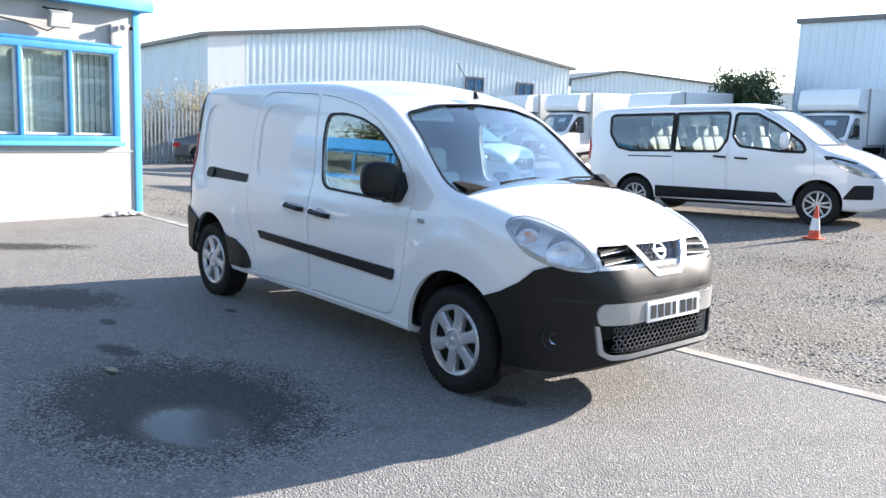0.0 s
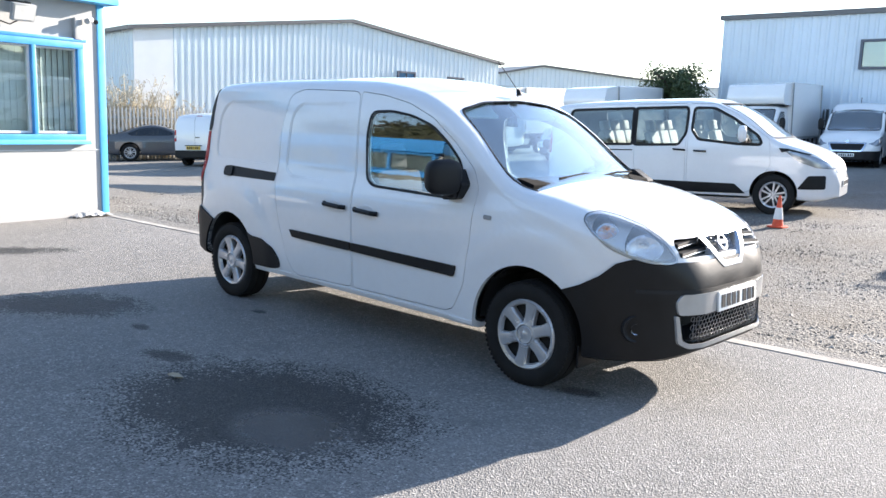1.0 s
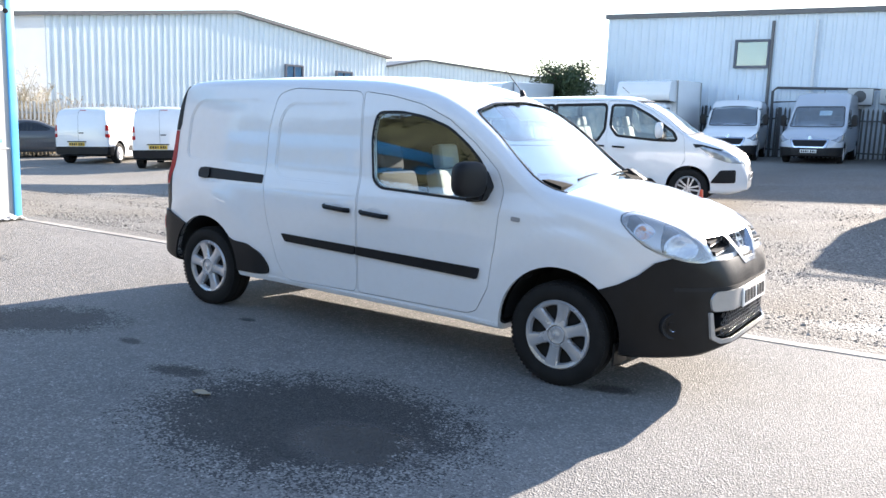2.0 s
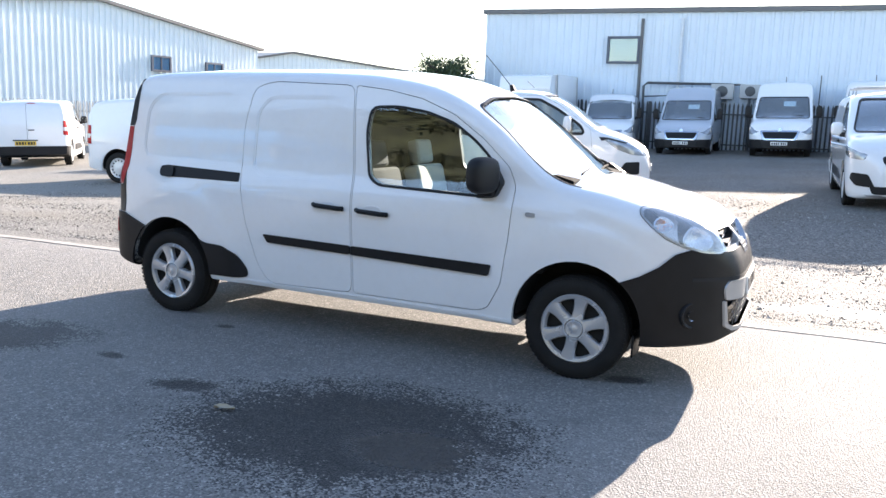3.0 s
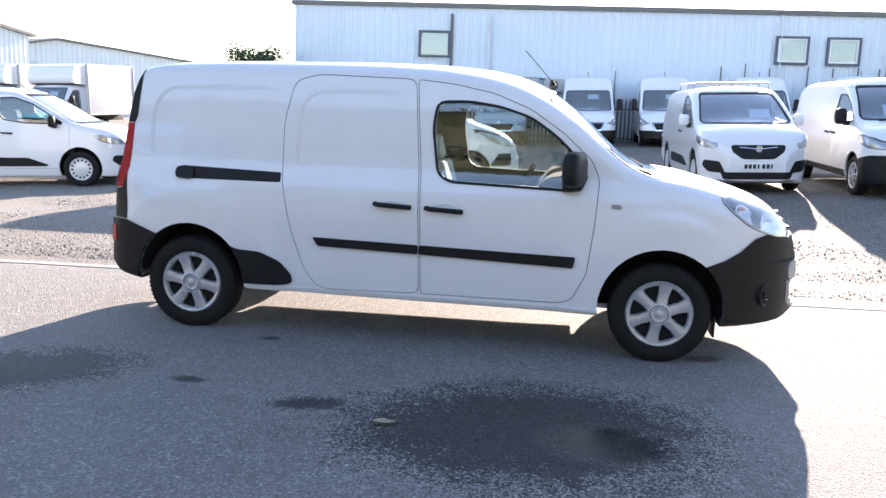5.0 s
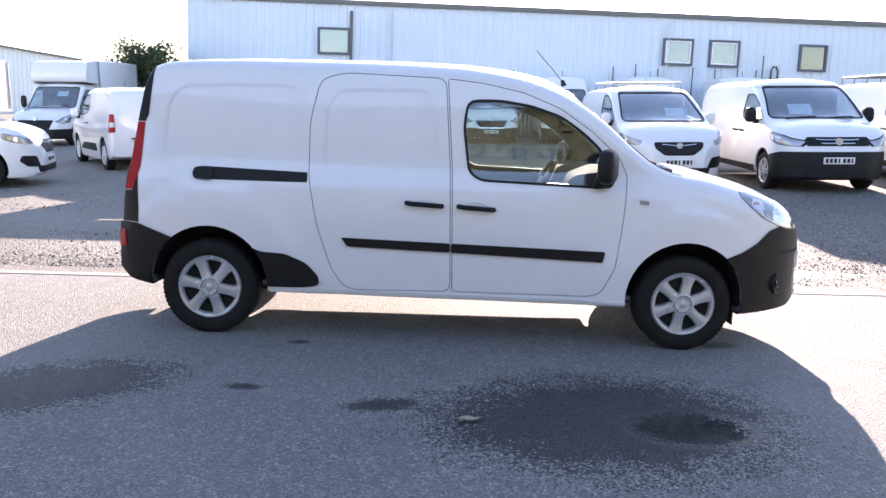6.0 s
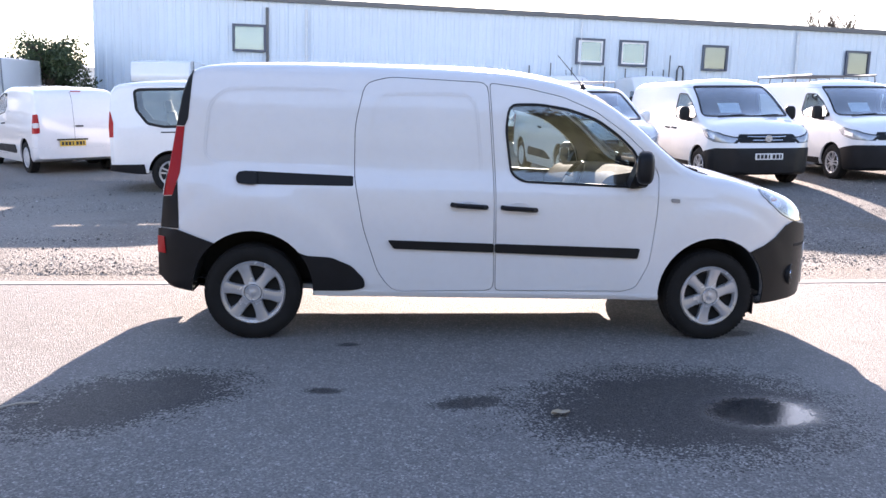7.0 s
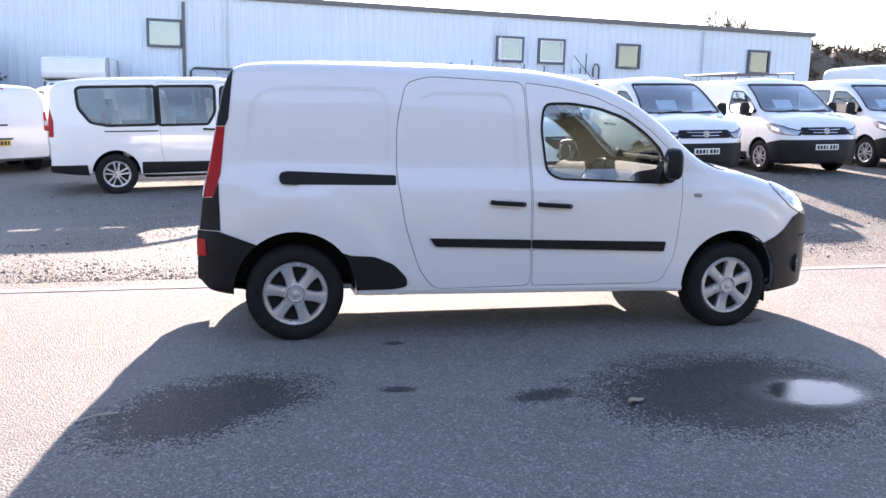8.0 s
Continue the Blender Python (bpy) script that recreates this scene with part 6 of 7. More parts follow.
    def lamp_prism(poly, sg, lo=-0.30, hi=0.5):
        """A prism looking out of the front corner, in the plane of the headlamp."""
        bm = bm_prism(poly, "x", lo, hi)
        bmesh.ops.transform(bm, matrix=Matrix.Translation((3.62, -0.635, 0)) @ pose(0, 0, 0, 0, 0, -48), verts=bm.verts)
        if sg > 0:
            bmesh.ops.transform(bm, matrix=Matrix.Diagonal((1, -1, 1, 1)), verts=bm.verts)
            bmesh.ops.reverse_faces(bm, faces=bm.faces)
        return bm

    bumper = [(3.20, 0.1), (3.24, 0.60), (3.34, 0.625), (3.44, 0.665), (3.54, 0.725), (3.62, 0.80), (3.70, 0.83), (3.84, 0.815), (4.2, 0.80), (4.2, 0.1)]
    LOW = rounded([(-0.48, 0.37), (0.48, 0.37), (0.53, 0.525), (-0.53, 0.525)], 0.03)
    spec = dict(
        wb=3.081, r=0.312, ywh=0.712, arch=0.385, rim=0.203, wheel="six", turn=(-20, 10),
        windows=[window], screen=(rounded([(-0.72, 1.135), (0.72, 1.135), (0.61, 1.585), (0.36, 1.645), (0, 1.665), (-0.36, 1.645), (-0.61, 1.585)], 0.05), 1.9, 3.05),
        seal=0.016, screen_glass=SCREEN, screen_seal=0.008,
        doors=[("sliding_door", slide, (-1,)), ("front_door", fdoor, (-1,))],
        recess=[(p1, 0.0075), (p2, 0.0075)], ywh_rear=0.69,
        pocket_meshes=[mesh_of(lamp_prism(lamp, -1)), mesh_of(lamp_prism(lamp, 1))],
        front_holes=[(LOW, 3.4, 4.3), (rounded([(-0.48, 0.832), (0.48, 0.832), (0.505, 0.89), (0.48, 0.928), (-0.48, 0.928), (-0.505, 0.89)], 0.02), 3.55, 4.3)], bumper_cuts=[mesh_of(bm_prism(LOW, "x", 3.4, 4.3))],
        overlays=[
            ("front_bumper", bumper, "y", -1.5, 1.5, 0.008, -0.03, BUMPER, "black textured plastic front bumper"),
            ("rear_bumper", [(-1.2, 0.1), (-1.2, 0.715), (-0.47, 0.715), (-0.36, 0.675), (-0.24, 0.63), (-0.1, 0.40), (-0.1, 0.1)], "y", -1.5, 1.5, 0.014, -0.03, BLACK, "black plastic rear bumper"),
            ("arch_trim", rounded([(0.20, 0.33), (0.20, 0.62), (0.34, 0.562), (0.50, 0.555), (0.63, 0.50), (0.715, 0.41), (0.72, 0.355), (0.66, 0.34), (0.40, 0.335)], 0.03), "y", 0.4, 1.3, 0.012, -0.01, BLACK, "black plastic wheel arch trim"),
            ("rub_strip", rounded([(0.86, 0.672), (1.555, 0.658), (1.555, 0.600), (0.90, 0.617)], 0.012), "y", 0.4, 1.3, 0.016, -0.005, BLACK, "black rubbing strip"),
            ("rub_strip", rounded([(1.565, 0.658), (2.55, 0.638), (2.535, 0.57), (1.565, 0.600)], 0.012), "y", 0.4, 1.3, 0.016, -0.005, BLACK, "black rubbing strip"),
            ("slide_rail", rounded([(-0.10, 1.05), (-0.09, 1.085), (-0.05, 1.095), (0.635, 1.078), (0.635, 1.015), (-0.05, 1.012), (-0.09, 1.025)], 0.01), "y", 0.4, 1.3, 0.003, -0.02, BLACK, "black sliding door rail"),
            ("rail_end", rounded([(-0.105, 1.05), (-0.09, 1.09), (0.03, 1.09), (0.03, 1.008), (-0.09, 1.015)], 0.03), "y", 0.4, 1.3, 0.016, 0.0, BLACK, ""),
            ("corner_pillar", [(-1.0, 1.80), (-0.375, 1.715), (-0.405, 1.41), (-0.425, 1.365), (-1.0, 1.365)], "y", 0.55, 1.3, 0.004, -0.02, BLACK, "black rear corner pillar"),
            ("tail_lamp", [(-1.0, 1.36), (-0.427, 1.36), (-0.455, 1.07), (-0.50, 0.93), (-1.0, 0.88)], "y", 0.56, 1.3, 0.004, -0.02, REDLENS, "tall red tail lamp"),
            ("corner_pillar", [(-1.0, 0.875), (-0.505, 0.925), (-0.468, 1.02), (-0.462, 0.80), (-0.46, 0.72), (-1.0, 0.72)], "y", 0.55, 1.3, 0.003, -0.02, BLACK, ""),
            ("clear_segment", [(-1.0, 1.33), (-0.500, 1.33), (-0.528, 1.16), (-1.0, 1.16)], "y", 0.56, 1.3, 0.008, -0.01, CLEAR_LAMP, "clear tail lamp segment"),
            ("clear_segment", [(-1.0, 1.06), (-0.538, 1.06), (-0.560, 0.93), (-1.0, 0.92)], "y", 0.56, 1.3, 0.008, -0.01, CLEAR_LAMP, "clear tail lamp segment"),
            ("low_reflector", [(-1.0, 0.665), (-0.555, 0.665), (-0.545, 0.56), (-1.0, 0.56)], "y", 0.5, 1.3, 0.018, 0.0, REDLENS, "red rear reflector"),
            ("side_repeater", rounded([(2.75, 0.978), (2.81, 0.974), (2.81, 0.948), (2.75, 0.952)], 0.01), "y", 0.4, 1.3, 0.006, -0.005, GREY_PLASTIC, "grey side repeater lens"),
            ("sill", [(0.40, 0.30), (0.40, 0.335), (2.70, 0.318), (2.70, 0.283)], "y", 0.4, 1.3, 0.006, -0.01, WHITE, ""),
            ("upper_grille", [(-0.62, 0.80), (0.62, 0.80), (0.62, 0.97), (-0.62, 0.97)], "x", 3.50, 4.3, -0.045, -0.052, DARK, "black upper grille"),
            ("grille_vee", [(-0.275, 0.932), (-0.165, 0.803), (-0.115, 0.764), (0.115, 0.764), (0.165, 0.803), (0.275, 0.932), (0.225, 0.932), (0.128, 0.816), (0.092, 0.793), (-0.092, 0.793), (-0.128, 0.816), (-0.225, 0.932)], "x", 3.5, 4.3, 0.011, -0.03, SATIN, "satin chrome grille surround"),
            ("bumper_skid", rounded([(-0.53, 0.532), (0.53, 0.532), (0.545, 0.60), (0.52, 0.645), (-0.52, 0.645), (-0.545, 0.60)], 0.02), "x", 3.4, 4.3, 0.014, 0.0, SILVER_TRIM, "satin silver bumper panel"),
            ("lower_lip", rounded([(-0.47, 0.345), (0.47, 0.345), (0.525, 0.375), (0.548, 0.528), (0.530, 0.528), (0.505, 0.392), (0.46, 0.37), (-0.46, 0.37), (-0.505, 0.392), (-0.530, 0.528), (-0.548, 0.528), (-0.525, 0.375)], 0.012), "x", 3.3, 4.3, 0.016, 0.0, SILVER_TRIM, "satin silver grille surround"),
            ("bumper_step", [(-0.70, 0.648), (0.70, 0.648), (0.70, 0.668), (-0.70, 0.668)], "x", 3.4, 4.3, 0.0095, 0.0, DARK, ""),
        ])
    common(root, sh, spec)

    def nose(y, z, d=0.0):
        """The front skin's x at a given y and z."""
        lo, hi = 2.6, x1
        for _ in range(30):
            mid = (lo + hi) / 2
            inside = sh.curve(sh.top, mid) > z and sh.side(mid, z) > abs(y)
            lo, hi = (mid, hi) if inside else (lo, mid)
        return lo + d

    # headlamps: lens, bright housing, bowls
    lens_l, bowl_l, rim_l = sh.layer(0.006, 0.002), sh.layer(-0.040, -0.048), sh.layer(0.004, -0.046)
    bowls = ((0.085, 0.905, 0.118, 0.084, 28, 1.5), (-0.125, 0.975, 0.070, 0.052, 30, 1.2))

    def oval(u, z, ru, rz, tilt, k=0.97):
        c, q = math.cos(radians(tilt)), math.sin(radians(tilt))
        ring = [(ru * k * math.cos(2 * math.pi * i / 32), rz * k * math.sin(2 * math.pi * i / 32)) for i in range(32)]
        return [(u + a * c - b * q, z + a * q + b * c) for a, b in ring]

    for sg in (-1, 1):
        link_mesh("headlamp_lens", smooth(carve(lens_l.copy(), [(KEEP, mesh_of(lamp_prism(grown(lamp, -0.004), sg)))])), LENS, root, "clear headlamp lens").visible_shadow = False
        link_mesh("headlamp_housing", smooth(carve(bowl_l.copy(), [(KEEP, mesh_of(lamp_prism(grown(lamp, 0.008), sg)))] + [(CUT, mesh_of(lamp_prism(oval(*b[:5]), sg, -0.5, 0.8))) for b in bowls])), LAMP_BOWL, root)
        link_mesh("headlamp_rim", smooth(carve(rim_l.copy(), [(KEEP, mesh_of(lamp_prism(grown(lamp, -0.003), sg))), (CUT, mesh_of(lamp_prism(grown(lamp, -0.014), sg, -0.5, 0.8)))])), SILVER_TRIM, root)
        face = Matrix.Translation((3.62, -0.635, 0)) @ pose(0, 0, 0, 0, 0, -48)
        if sg > 0:
            face = Matrix.Diagonal((1, -1, 1, 1)) @ face
        for u, z, ru, rz, tilt, deep in bowls:
            d = -0.3
            while d < 0.5:
                q = Matrix.Translation((3.62, -0.635, 0)) @ pose(0, 0, 0, 0, 0, -48) @ Vector((d, u, z))
                if sh.curve(sh.top, q.x) + 0.02 < z or sh.side(q.x, z) < abs(q.y):
                    break
                d += 0.004
            d -= 0.026
            seat_at = face @ Matrix.Translation((d, u, z)) @ Matrix.Rotation(radians(tilt), 4, "X") @ Matrix.Rotation(radians(90), 4, "Y")
            bm = bm_lathe([(0.0, -0.038), (0.10, -0.038), (0.35, -0.035), (0.62, -0.027), (0.84, -0.014), (0.96, 0.0), (1.0, 0.0), (1.0, -0.012), (0.5, -0.046), (0.0, -0.048)], 36, "z")
            bmesh.ops.transform(bm, matrix=seat_at @ Matrix.Diagonal((rz, ru, deep, 1)), verts=bm.verts)
            bmesh.ops.remove_doubles(bm, verts=bm.verts, dist=1e-5)
            bmesh.ops.recalc_face_normals(bm, faces=bm.faces)
            link_mesh("reflector", smooth(carve(mesh_of(bm), [(KEEP, sh.mesh(-0.006))])), BOWL, root)
            ring = bm_lathe([(0.955, -0.004), (0.965, 0.006), (1.03, 0.007), (1.045, -0.004), (0.955, -0.004)], 36, "z")
            bmesh.ops.transform(ring, matrix=seat_at @ Matrix.Diagonal((rz, ru, 1, 1)), verts=ring.verts)
            bmesh.ops.recalc_face_normals(ring, faces=ring.faces)
            link_mesh("reflector_rim", smooth(carve(mesh_of(ring), [(KEEP, sh.mesh(-0.004))])), SATIN, root)
            shade = bm_box((0.012, ru * 1.0, 0.010), (-rz * 0.62, 0, -0.006), 0.003)
            for k in range(3):
                bm_box((0.006, ru * (0.9 - 0.18 * k), 0.006), (-rz * (0.48 - 0.13 * k), 0, -0.012 - 0.008 * k), bm=shade)
            bmesh.ops.transform(shade, matrix=seat_at, verts=shade.verts)
            link_mesh("bulb_shade", smooth(carve(mesh_of(shade), [(KEEP, sh.mesh(-0.008))])), GREY_PLASTIC, root)
            bulb = bm_lathe([(0.0, 0.006), (0.009, 0.003), (0.013, -0.01), (0.013, -0.035), (0.0, -0.035)], 12, "z")
            bmesh.ops.transform(bulb, matrix=face @ Matrix.Translation((d - 0.012, u, z)) @ Matrix.Rotation(radians(90), 4, "Y"), verts=bulb.verts)
            part("bulb", bulb, SATIN if u > 0 else AMBER, root)
    # honeycomb in the lower opening, slats above
    bm = bmesh.new()
    for iy in range(-14, 15):
        for iz in range(6):
            y, z = iy * 0.040 + (0.020 if iz % 2 else 0), 0.385 + iz * 0.023
            if abs(y) > 0.43 or z > 0.515:
                continue
            x = nose(y, z, -0.012)
            ring = [(y + 0.0232 * math.cos(math.pi / 3 * k + math.pi / 6), z + 0.0155 * math.sin(math.pi / 3 * k + math.pi / 6)) for k in range(6)]
            hole = [(y + 0.0217 * math.cos(math.pi / 3 * k + math.pi / 6), z + 0.0138 * math.sin(math.pi / 3 * k + math.pi / 6)) for k in range(6)]
            a, b = [bm.verts.new((x, *p)) for p in ring], [bm.verts.new((x, *p)) for p in hole]
            c = [bm.verts.new((x - 0.004, *p)) for p in hole]
            for k in range(6):
                j = (k + 1) % 6
                bm.faces.new((a[k], a[j], b[j], b[k])), bm.faces.new((b[k], b[j], c[j], c[k]))
    part("lower_grille", bm, GREY_PLASTIC, root, "grey honeycomb lower grille")
    part("grille_backing", bm_box((0.02, 1.1, 0.2), (3.66, 0, 0.45)), DARK, root)
    for sg in (-1, 1):
        for z, a, b in ((0.908, 0.250, 0.485), (0.864, 0.205, 0.495)):
            rows, edge = [], []
            for k in range(9):
                y, zz = sg * (a + (b - a) * k / 8), z - 0.012 * k / 8
                x = nose(y, zz, 0.0)
                rows.append([(x - 0.040, y, zz + 0.013), (x - 0.004, y, zz + 0.010), (x - 0.001, y, zz - 0.006), (x - 0.006, y, zz - 0.013), (x - 0.040, y, zz - 0.006)])
                edge.append((x - 0.001, y, zz - 0.009))
            bm = bmesh.new()
            rings = [[bm.verts.new(p) for p in r] for r in rows]
            for p, q in zip(rings, rings[1:]):
                for i in range(5):
                    bm.faces.new((p[i], p[(i + 1) % 5], q[(i + 1) % 5], q[i]))
            bm.faces.new(rings[0]), bm.faces.new(rings[-1])
            slat = part("grille_slat", bm, BLACK, root)
            part("slat_edge", bm_tube(edge, 0.0035, 6), SATIN, slat)
    bm = bmesh.new()
    for iy in range(-9, 10):
        for iz in range(7):
            y, z = iy * 0.034 + (0.017 if iz % 2 else 0), 0.806 + iz * 0.0205
            if abs(y) > 0.085 + (z - 0.80) * 0.92:
                continue
            x = nose(y, z, -0.002)
            ring = [(y + 0.0185 * math.cos(math.pi / 3 * k + math.pi / 6), z + 0.0130 * math.sin(math.pi / 3 * k + math.pi / 6)) for k in range(6)]
            hole = [(y + 0.0122 * math.cos(math.pi / 3 * k + math.pi / 6), z + 0.0085 * math.sin(math.pi / 3 * k + math.pi / 6)) for k in range(6)]
            a, b = [bm.verts.new((x, *p)) for p in ring], [bm.verts.new((x, *p)) for p in hole]
            c = [bm.verts.new((x - 0.010, *p)) for p in hole]
            for k in range(6):
                j = (k + 1) % 6
                bm.faces.new((a[k], a[j], b[j], b[k])), bm.faces.new((b[k], b[j], c[j], c[k]))
    part("grille_mesh", bm, SATIN, root, "bright honeycomb grille mesh")
    badge = part("badge_ring", bm_lathe([(0.038, -0.008), (0.052, -0.008), (0.052, 0.006), (0.038, 0.006), (0.038, -0.008)], 28), CHROME, root, "round chrome badge")
    badge.matrix_local = pose(nose(0, 0.885, 0.012), 0, 0.885) @ pose(0, 0, 0, 0, -28, 0) @ pose(0, 0, 0, 0, 0, 90)
    part("badge_bar", bm_box((0.120, 0.014, 0.022)), CHROME, badge)
    bars_plate(root, (x1 + 0.020, 0.01, 0.582), 0, w=0.50, ry=-4)
    for sg in (-1, 1):
        x = nose(sg * 0.68, 0.45)
        fog = part("fog_lamp", bm_lathe([(0.0, -0.016), (0.030, -0.016), (0.036, -0.012), (0.050, -0.012), (0.062, 0.0), (0.070, 0.003), (0.076, -0.002), (0.076, -0.03), (0.0, -0.03)], 28, "z"), BLACK, root)
        fog.matrix_local = Matrix.Translation((x + 0.009, sg * 0.685, 0.45)) @ Matrix.Rotation(radians(sg * 40), 4, "Z") @ Matrix.Rotation(radians(90), 4, "Y")
        part("fog_glass", bm_lathe([(0.0, -0.012), (0.016, -0.010), (0.026, 0.0), (0.030, 0.004), (0.031, -0.002), (0.0, -0.014)], 24, "z"), CHROME, fog)
        mirror(root, (2.515, sg * 0.935, 1.185), BLACK, sg, (0.115, 0.235, 0.215), 20)
        part("mirror_base", bm_prism(rounded([(2.44, 1.04), (2.56, 1.05), (2.60, 1.14), (2.54, 1.24), (2.50, 1.20)], 0.02), "y", *sorted((sg * 0.76, sg * 0.86))), BLACK, root)
        handle(root, 1.715, sg * (sh.side(1.7, 0.89) + 0.004), 0.888, sg)
        handle(root, 1.385, sg * (sh.side(1.4, 0.90) + 0.004), 0.90, sg)
        for hx in (1.385, 1.715):
            part("handle_cup", bm_lathe([(0.0, 0.001), (0.03, 0.0015), (0.062, 0.004), (0.066, 0.0), (0.0, -0.004)], 24, "z"), WHITE, root).matrix_local = Matrix.Translation((hx, sg * (sh.side(hx, 0.90) - 0.002), 0.895)) @ Matrix.Rotation(radians(-sg * 90), 4, "X") @ Matrix.Diagonal((1.15, 0.62, 1, 1))
    part("aerial_base", bm_cyl(0.022, 0.045, (2.33, -0.005, 1.725), (0, -20, 0), 16, 0.012), BLACK, root)
    part("aerial", bm_tube([(2.33, -0.005, 1.73), (2.24, -0.005, 1.83), (2.13, -0.005, 1.945)], 0.003, 6), BLACK, root)
    for y0, y1 in ((-0.35, 0.28), (0.10, 0.62)):
        part("wiper", bm_tube([(2.95, y0, 1.192), (2.92, (y0 + y1) / 2, 1.212), (2.88, y1, 1.208)], 0.007, 6), WIPER, root)
    part("scuttle", bm_prism(rounded([(2.83, 1.16), (2.86, 1.20), (2.99, 1.165), (2.98, 1.13)], 0.01), "y", -0.66, 0.66), WIPER, root)
    part("scuttle_corner", bm_prism(rounded([(2.86, 1.15), (2.85, 1.225), (2.88, 1.225), (3.00, 1.15), (2.98, 1.13)], 0.015), "y", 0.66, 0.735), BLACK, root)
    # cab
    dash = bm_prism(rounded([(2.30, 0.55), (2.24, 1.00), (2.34, 1.115), (2.56, 1.15), (2.80, 1.135), (2.86, 0.6)], 0.04), "y", -0.72, 0.72)
    part("dashboard", dash, DASH, root)
    ring = bm_lathe([(0.170, -0.016), (0.188, 0.0), (0.170, 0.016), (0.156, 0.0), (0.170, -0.016)], 32)
    sw = part("steering_wheel", ring, BLACK, root)
    sw.matrix_local = Matrix.Translation((2.17, -0.36, 1.03)) @ Matrix.Rotation(radians(-62), 4, "Y") @ Matrix.Rotation(radians(90), 4, "X")
    part("wheel_boss", bm_box((0.10, 0.03, 0.30), (0, 0, 0), 0.012), BLACK, sw)
    for y in (-0.37, 0.37):
        seat(root, 1.83, y, FABRIC, COVER if y > 0 else FABRIC, 0.40)
    bh = bm_box((0.03, 1.40, 0.62), (1.42, 0, 0.72))
    part("bulkhead", bh, TRIM, root)
    for sg in (-1, 1):
        part("sun_visor", bm_box((0.16, 0.42, 0.02), (2.20, sg * 0.33, 1.60), 0.008, (0, 42, 0)), COVER, root)
    for x, y, w in ((3.42, 0.66, 0.04),):
        part("mud_flap", bm_box((0.012, 0.20, 0.13), (x, -y, 0.24), 0.003), BLACK, root)
    root.matrix_world = pose(0, 0.035, -0.004)
    return root


main_van()

# parked vehicles: rear axle centre, heading
van_p = combo("white compact panel van parked side-on on gravel", WHITE)
copy_thing(van_p, place(van_p, -5.40, 12.85, 125, 2.785))["label"] = "white compact panel van seen from its closed rear doors"
rack_van = copy_thing(van_p, place(van_p, 5.40, 12.35, -86.7, 2.785))
rack_van["label"] = "white compact panel van with roof bars facing the forecourt"
for x in (0.1, 0.9, 1.5):
    part("roof_bar", bm_tube([(x, -0.70, 1.75), (x, -0.68, 1.90), (x, 0.68, 1.90), (x, 0.70, 1.75)], 0.02, 6), STEEL, rack_van)
# van copy used in place of a white car behind the minibus
copy_thing(van_p, place(van_p, -2.98, 13.4, 135, 2.785))["label"] = "white compact van standing in for a white car behind the minibus"
van_p.matrix_world = place(van_p, -9.55, 8.65, 14, 2.785)


def recolour(root, names, mat):
    """Gives the named parts of one copy a material of their own."""
    for o in root.children_recursive:
        if o.type == "MESH" and o.name.split(".")[0] in names:
            o.material_slots[0].link = "OBJECT"
            o.material_slots[0].material = mat
    return root


recolour(van_p, ("door_mirror",), BLACK)
van_s = recolour(copy_thing(van_p, place(van_p, -15.6, 10.9, 132, 2.785)), ("rear_bumper", "door_mirror"), BLACK)
van_s["label"] = "white compact panel van with a black rear bumper"
copy_thing(van_s, place(van_s, -19.6, 11.0, 120, 2.785))
van_v = medium_van("white medium panel van with black bumper on gravel")
rackv = copy_thing(van_v, place(van_v, 11.05, 12.6, -90, 3.275))
rackv["label"] = "white medium panel van with a steel roof rack"
for sg in (-1, 1):
    part("rack_rail", bm_tube([(-0.3, sg * 0.72, 2.05), (2.0, sg * 0.72, 2.06)], 0.018, 6), STEEL, rackv)
for k in range(5):
    part("rack_bar", bm_tube([(-0.3 + k * 0.56, -0.74, 1.9), (-0.3 + k * 0.56, -0.72, 2.04), (-0.3 + k * 0.56, 0.72, 2.04), (-0.3 + k * 0.56, 0.74, 1.9)], 0.014, 6), STEEL_D, rackv)
glazed = medium_van("white crew van with dark side windows", "crew_van", glazed=True)
van_v.matrix_world = place(van_v, 8.08, 12.1, -90, 3.275)
glazed.matrix_world = place(glazed, 14.05, 13.1, -90, 3.275)
bus = minibus()
bus.matrix_world = place(bus, -2.53, 9.46, 10, 3.098)
big = large_van("white high-roof panel van by the steel fence", roof=2.54)
SMALL = Matrix.Scale(0.96, 4)
big_grey = recolour(copy_thing(big, place(big, -0.2, 27.5, -89, 3.0) @ Matrix.Diagonal((0.96, 0.95, 0.91, 1))), ("body",), GREY_PAINT)
big_grey["label"] = "silver-blue large panel van by the steel fence"
copy_thing(big, place(big, 5.75, 27.2, -90, 3.0) @ SMALL)
copy_thing(big, place(big, 9.05, 27.2, -90, 3.0) @ SMALL)
copy_thing(big, place(big, 19.3, 17.8, -90, 3.0))["label"] = "white high-roof panel van beside the crew van"
copy_thing(big, place(big, 12.3, 26.6, -90, 3.0) @ SMALL)
big.matrix_world = place(big, 3.0, 27.3, -90, 3.0) @ SMALL
low = large_van("white large panel van beside the warehouse", roof=2.26)
low.matrix_world = place(low, -3.25, 27.4, -82, 3.0) @ Matrix.Scale(0.92, 4)
lorry = large_van("white box lorry with an over-cab pod", "box_lorry", cab_only=True)
copy_thing(lorry, place(lorry, -5.75, 25.4, -88, 3.0) @ Matrix.Scale(0.93, 4))
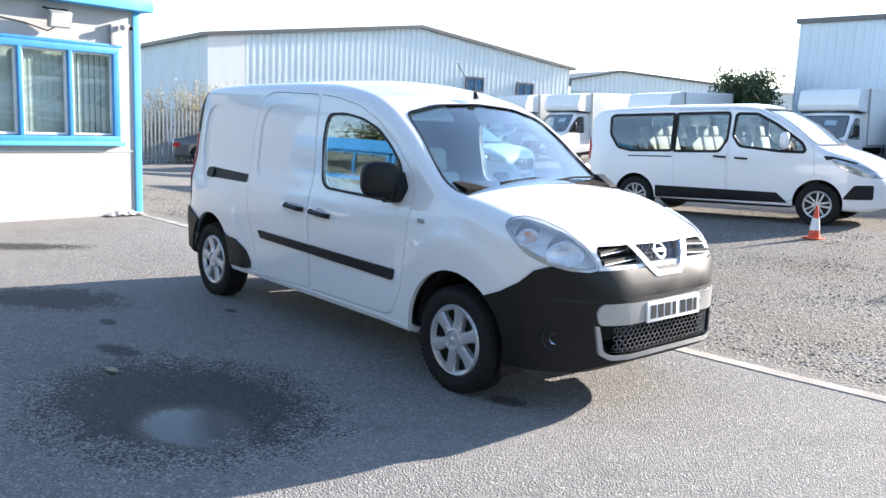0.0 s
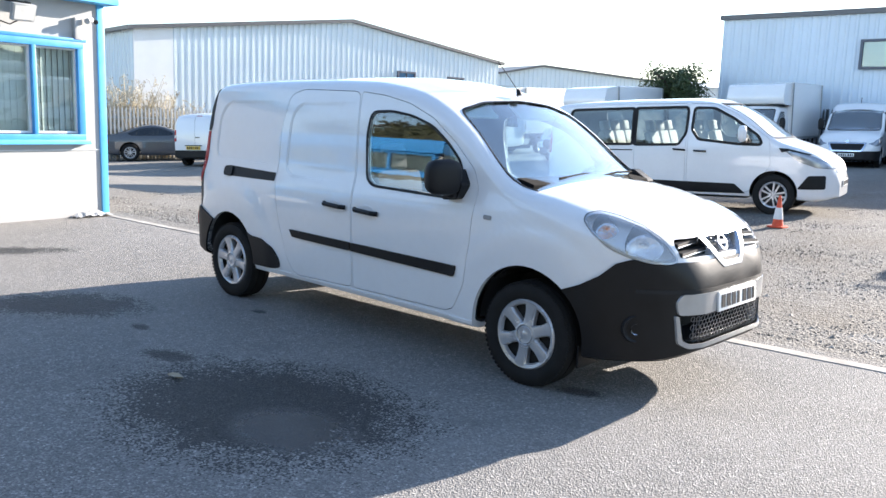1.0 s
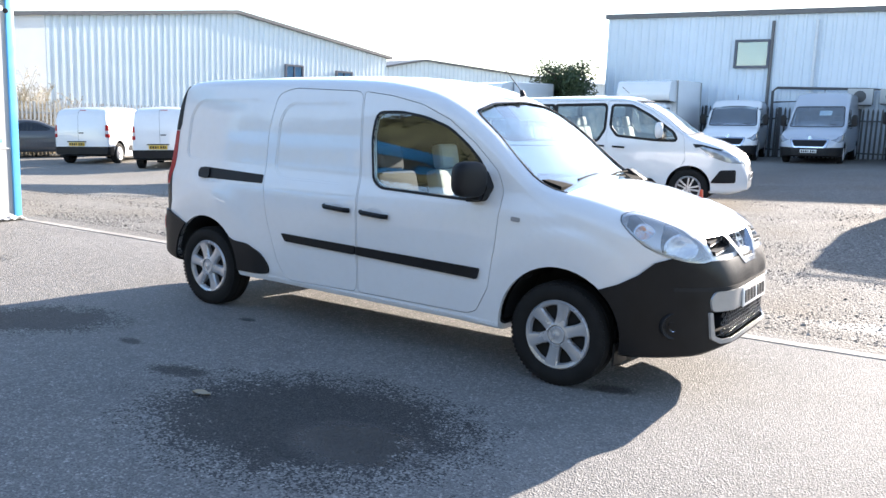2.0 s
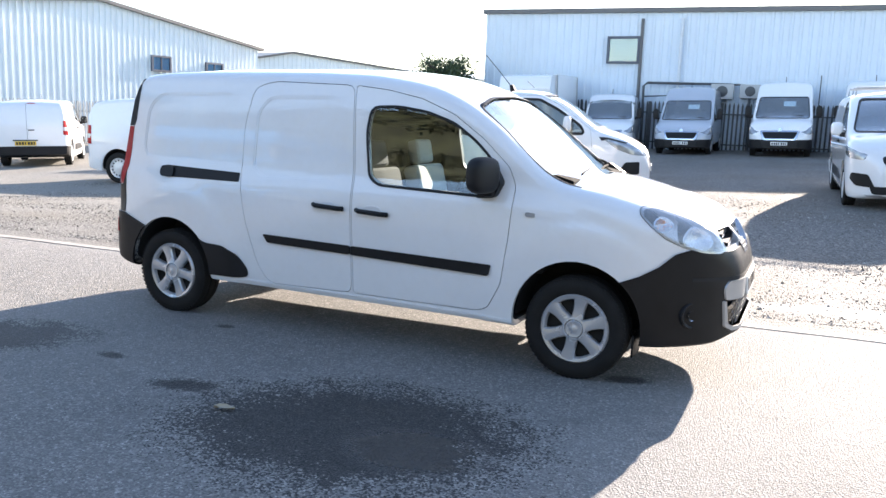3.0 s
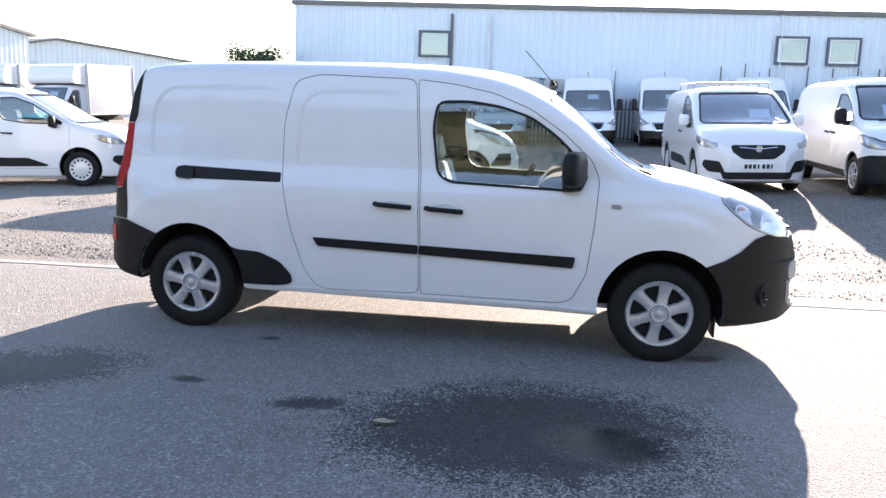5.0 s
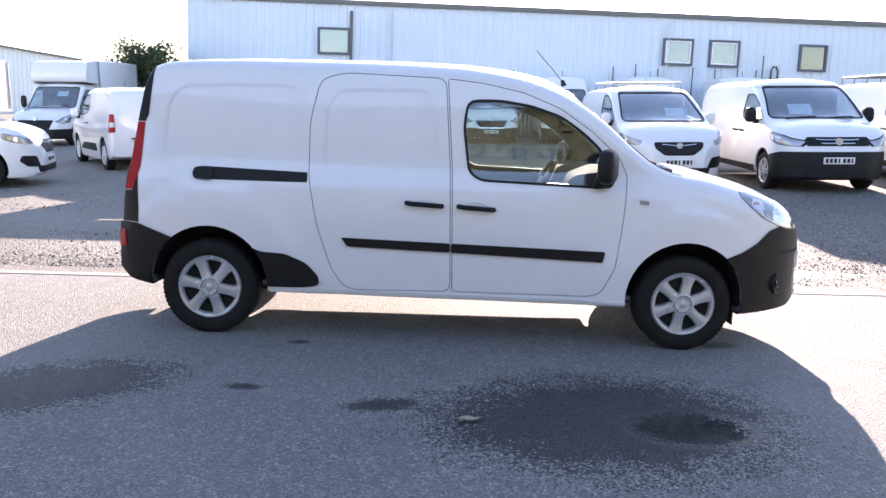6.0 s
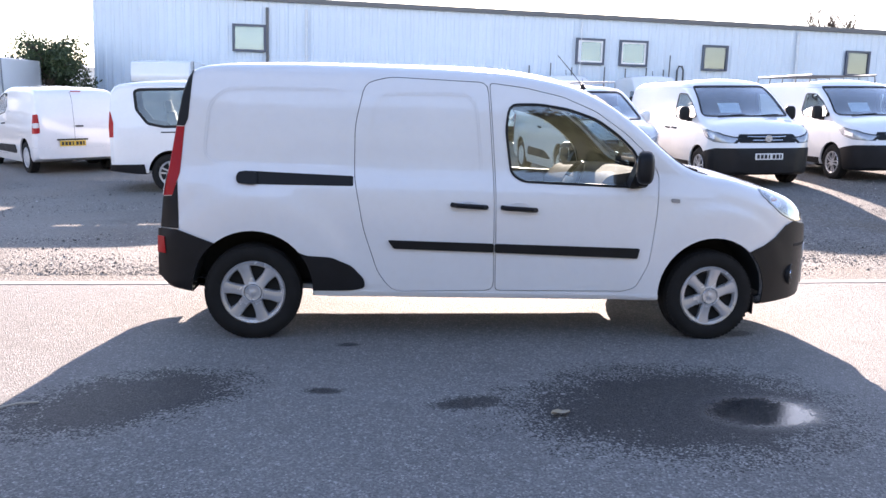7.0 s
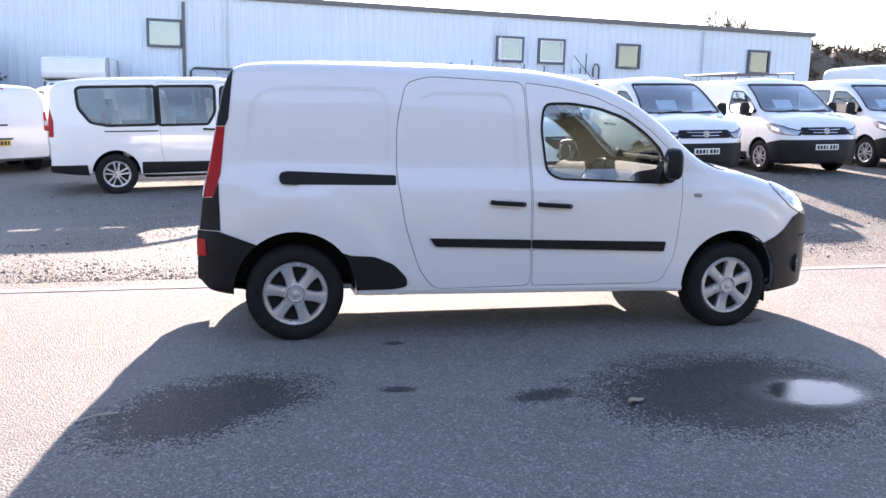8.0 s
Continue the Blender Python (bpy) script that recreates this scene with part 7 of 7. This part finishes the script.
copy_thing(lorry, place(lorry, -18.2, 27.1, -93, 3.0))
copy_thing(lorry, place(lorry, -20.9, 26.6, -93, 3.0))
lorry.matrix_world = place(lorry, -11.5, 24.0, -93, 3.0) @ Matrix.Scale(0.93, 4)
car = coupe()
car.matrix_world = place(car, -25.3, 11.0, 62, 2.81)

# ---- small things on the forecourt ----
cone = thing("traffic_cone", "orange and white traffic cone on gravel", "cone")
ORANGE = worn("cone_orange", (0.62, 0.07, 0.02), 0.5, vary=0.15)
part("base", bm_box((0.36, 0.36, 0.035), (0, 0, 0.018), 0.012), ORANGE, cone)
part("body", bm_lathe([(0.0, 0.02), (0.125, 0.03), (0.105, 0.16), (0.060, 0.48), (0.030, 0.70), (0.024, 0.72), (0.0, 0.72)], 28, "z"), ORANGE, cone)
part("sleeve", bm_lathe([(0.106, 0.19), (0.108, 0.19), (0.071, 0.45), (0.069, 0.45), (0.106, 0.19)], 28, "z"), worn("cone_sleeve", (0.72, 0.72, 0.70), 0.4), cone, "white reflective sleeve")
cone.matrix_world = pose(1.38, 7.5, rise(1.38, 7.5)) @ Matrix.Scale(0.64, 4)
dead_leaf = thing("dead_leaf", "pale dead leaf lying on damp tarmac", "leaf")
bm = bmesh.new()
bmesh.ops.create_grid(bm, x_segments=6, y_segments=4, size=0.5)
for v in bm.verts:
    x, y = v.co.x, v.co.y
    v.co = Vector((x * 0.11, y * 0.05 * math.sqrt(max(0.05, 1 - (2 * x) ** 2)), 0.012 + 0.012 * noise.noise((x * 3, y * 3, 2)) + 0.03 * y * y))
part("blade", bm, worn("dead_leaf", (0.40, 0.34, 0.25), 0.8), dead_leaf)
dead_leaf.matrix_world = pose(1.676, -2.2, 0, 0, 0, 20)
twig = thing("twig", "thin pale twig lying on the tarmac", "twig")
part("stem", bm_tube([(-0.09, -0.01, 0.006), (0.0, 0.012, 0.01), (0.10, 0.0, 0.006)], 0.005, 5), worn("twig", (0.5, 0.46, 0.4), 0.8), twig)
twig.matrix_world = pose(-1.0, -1.99, 0, 0, 0, 25)
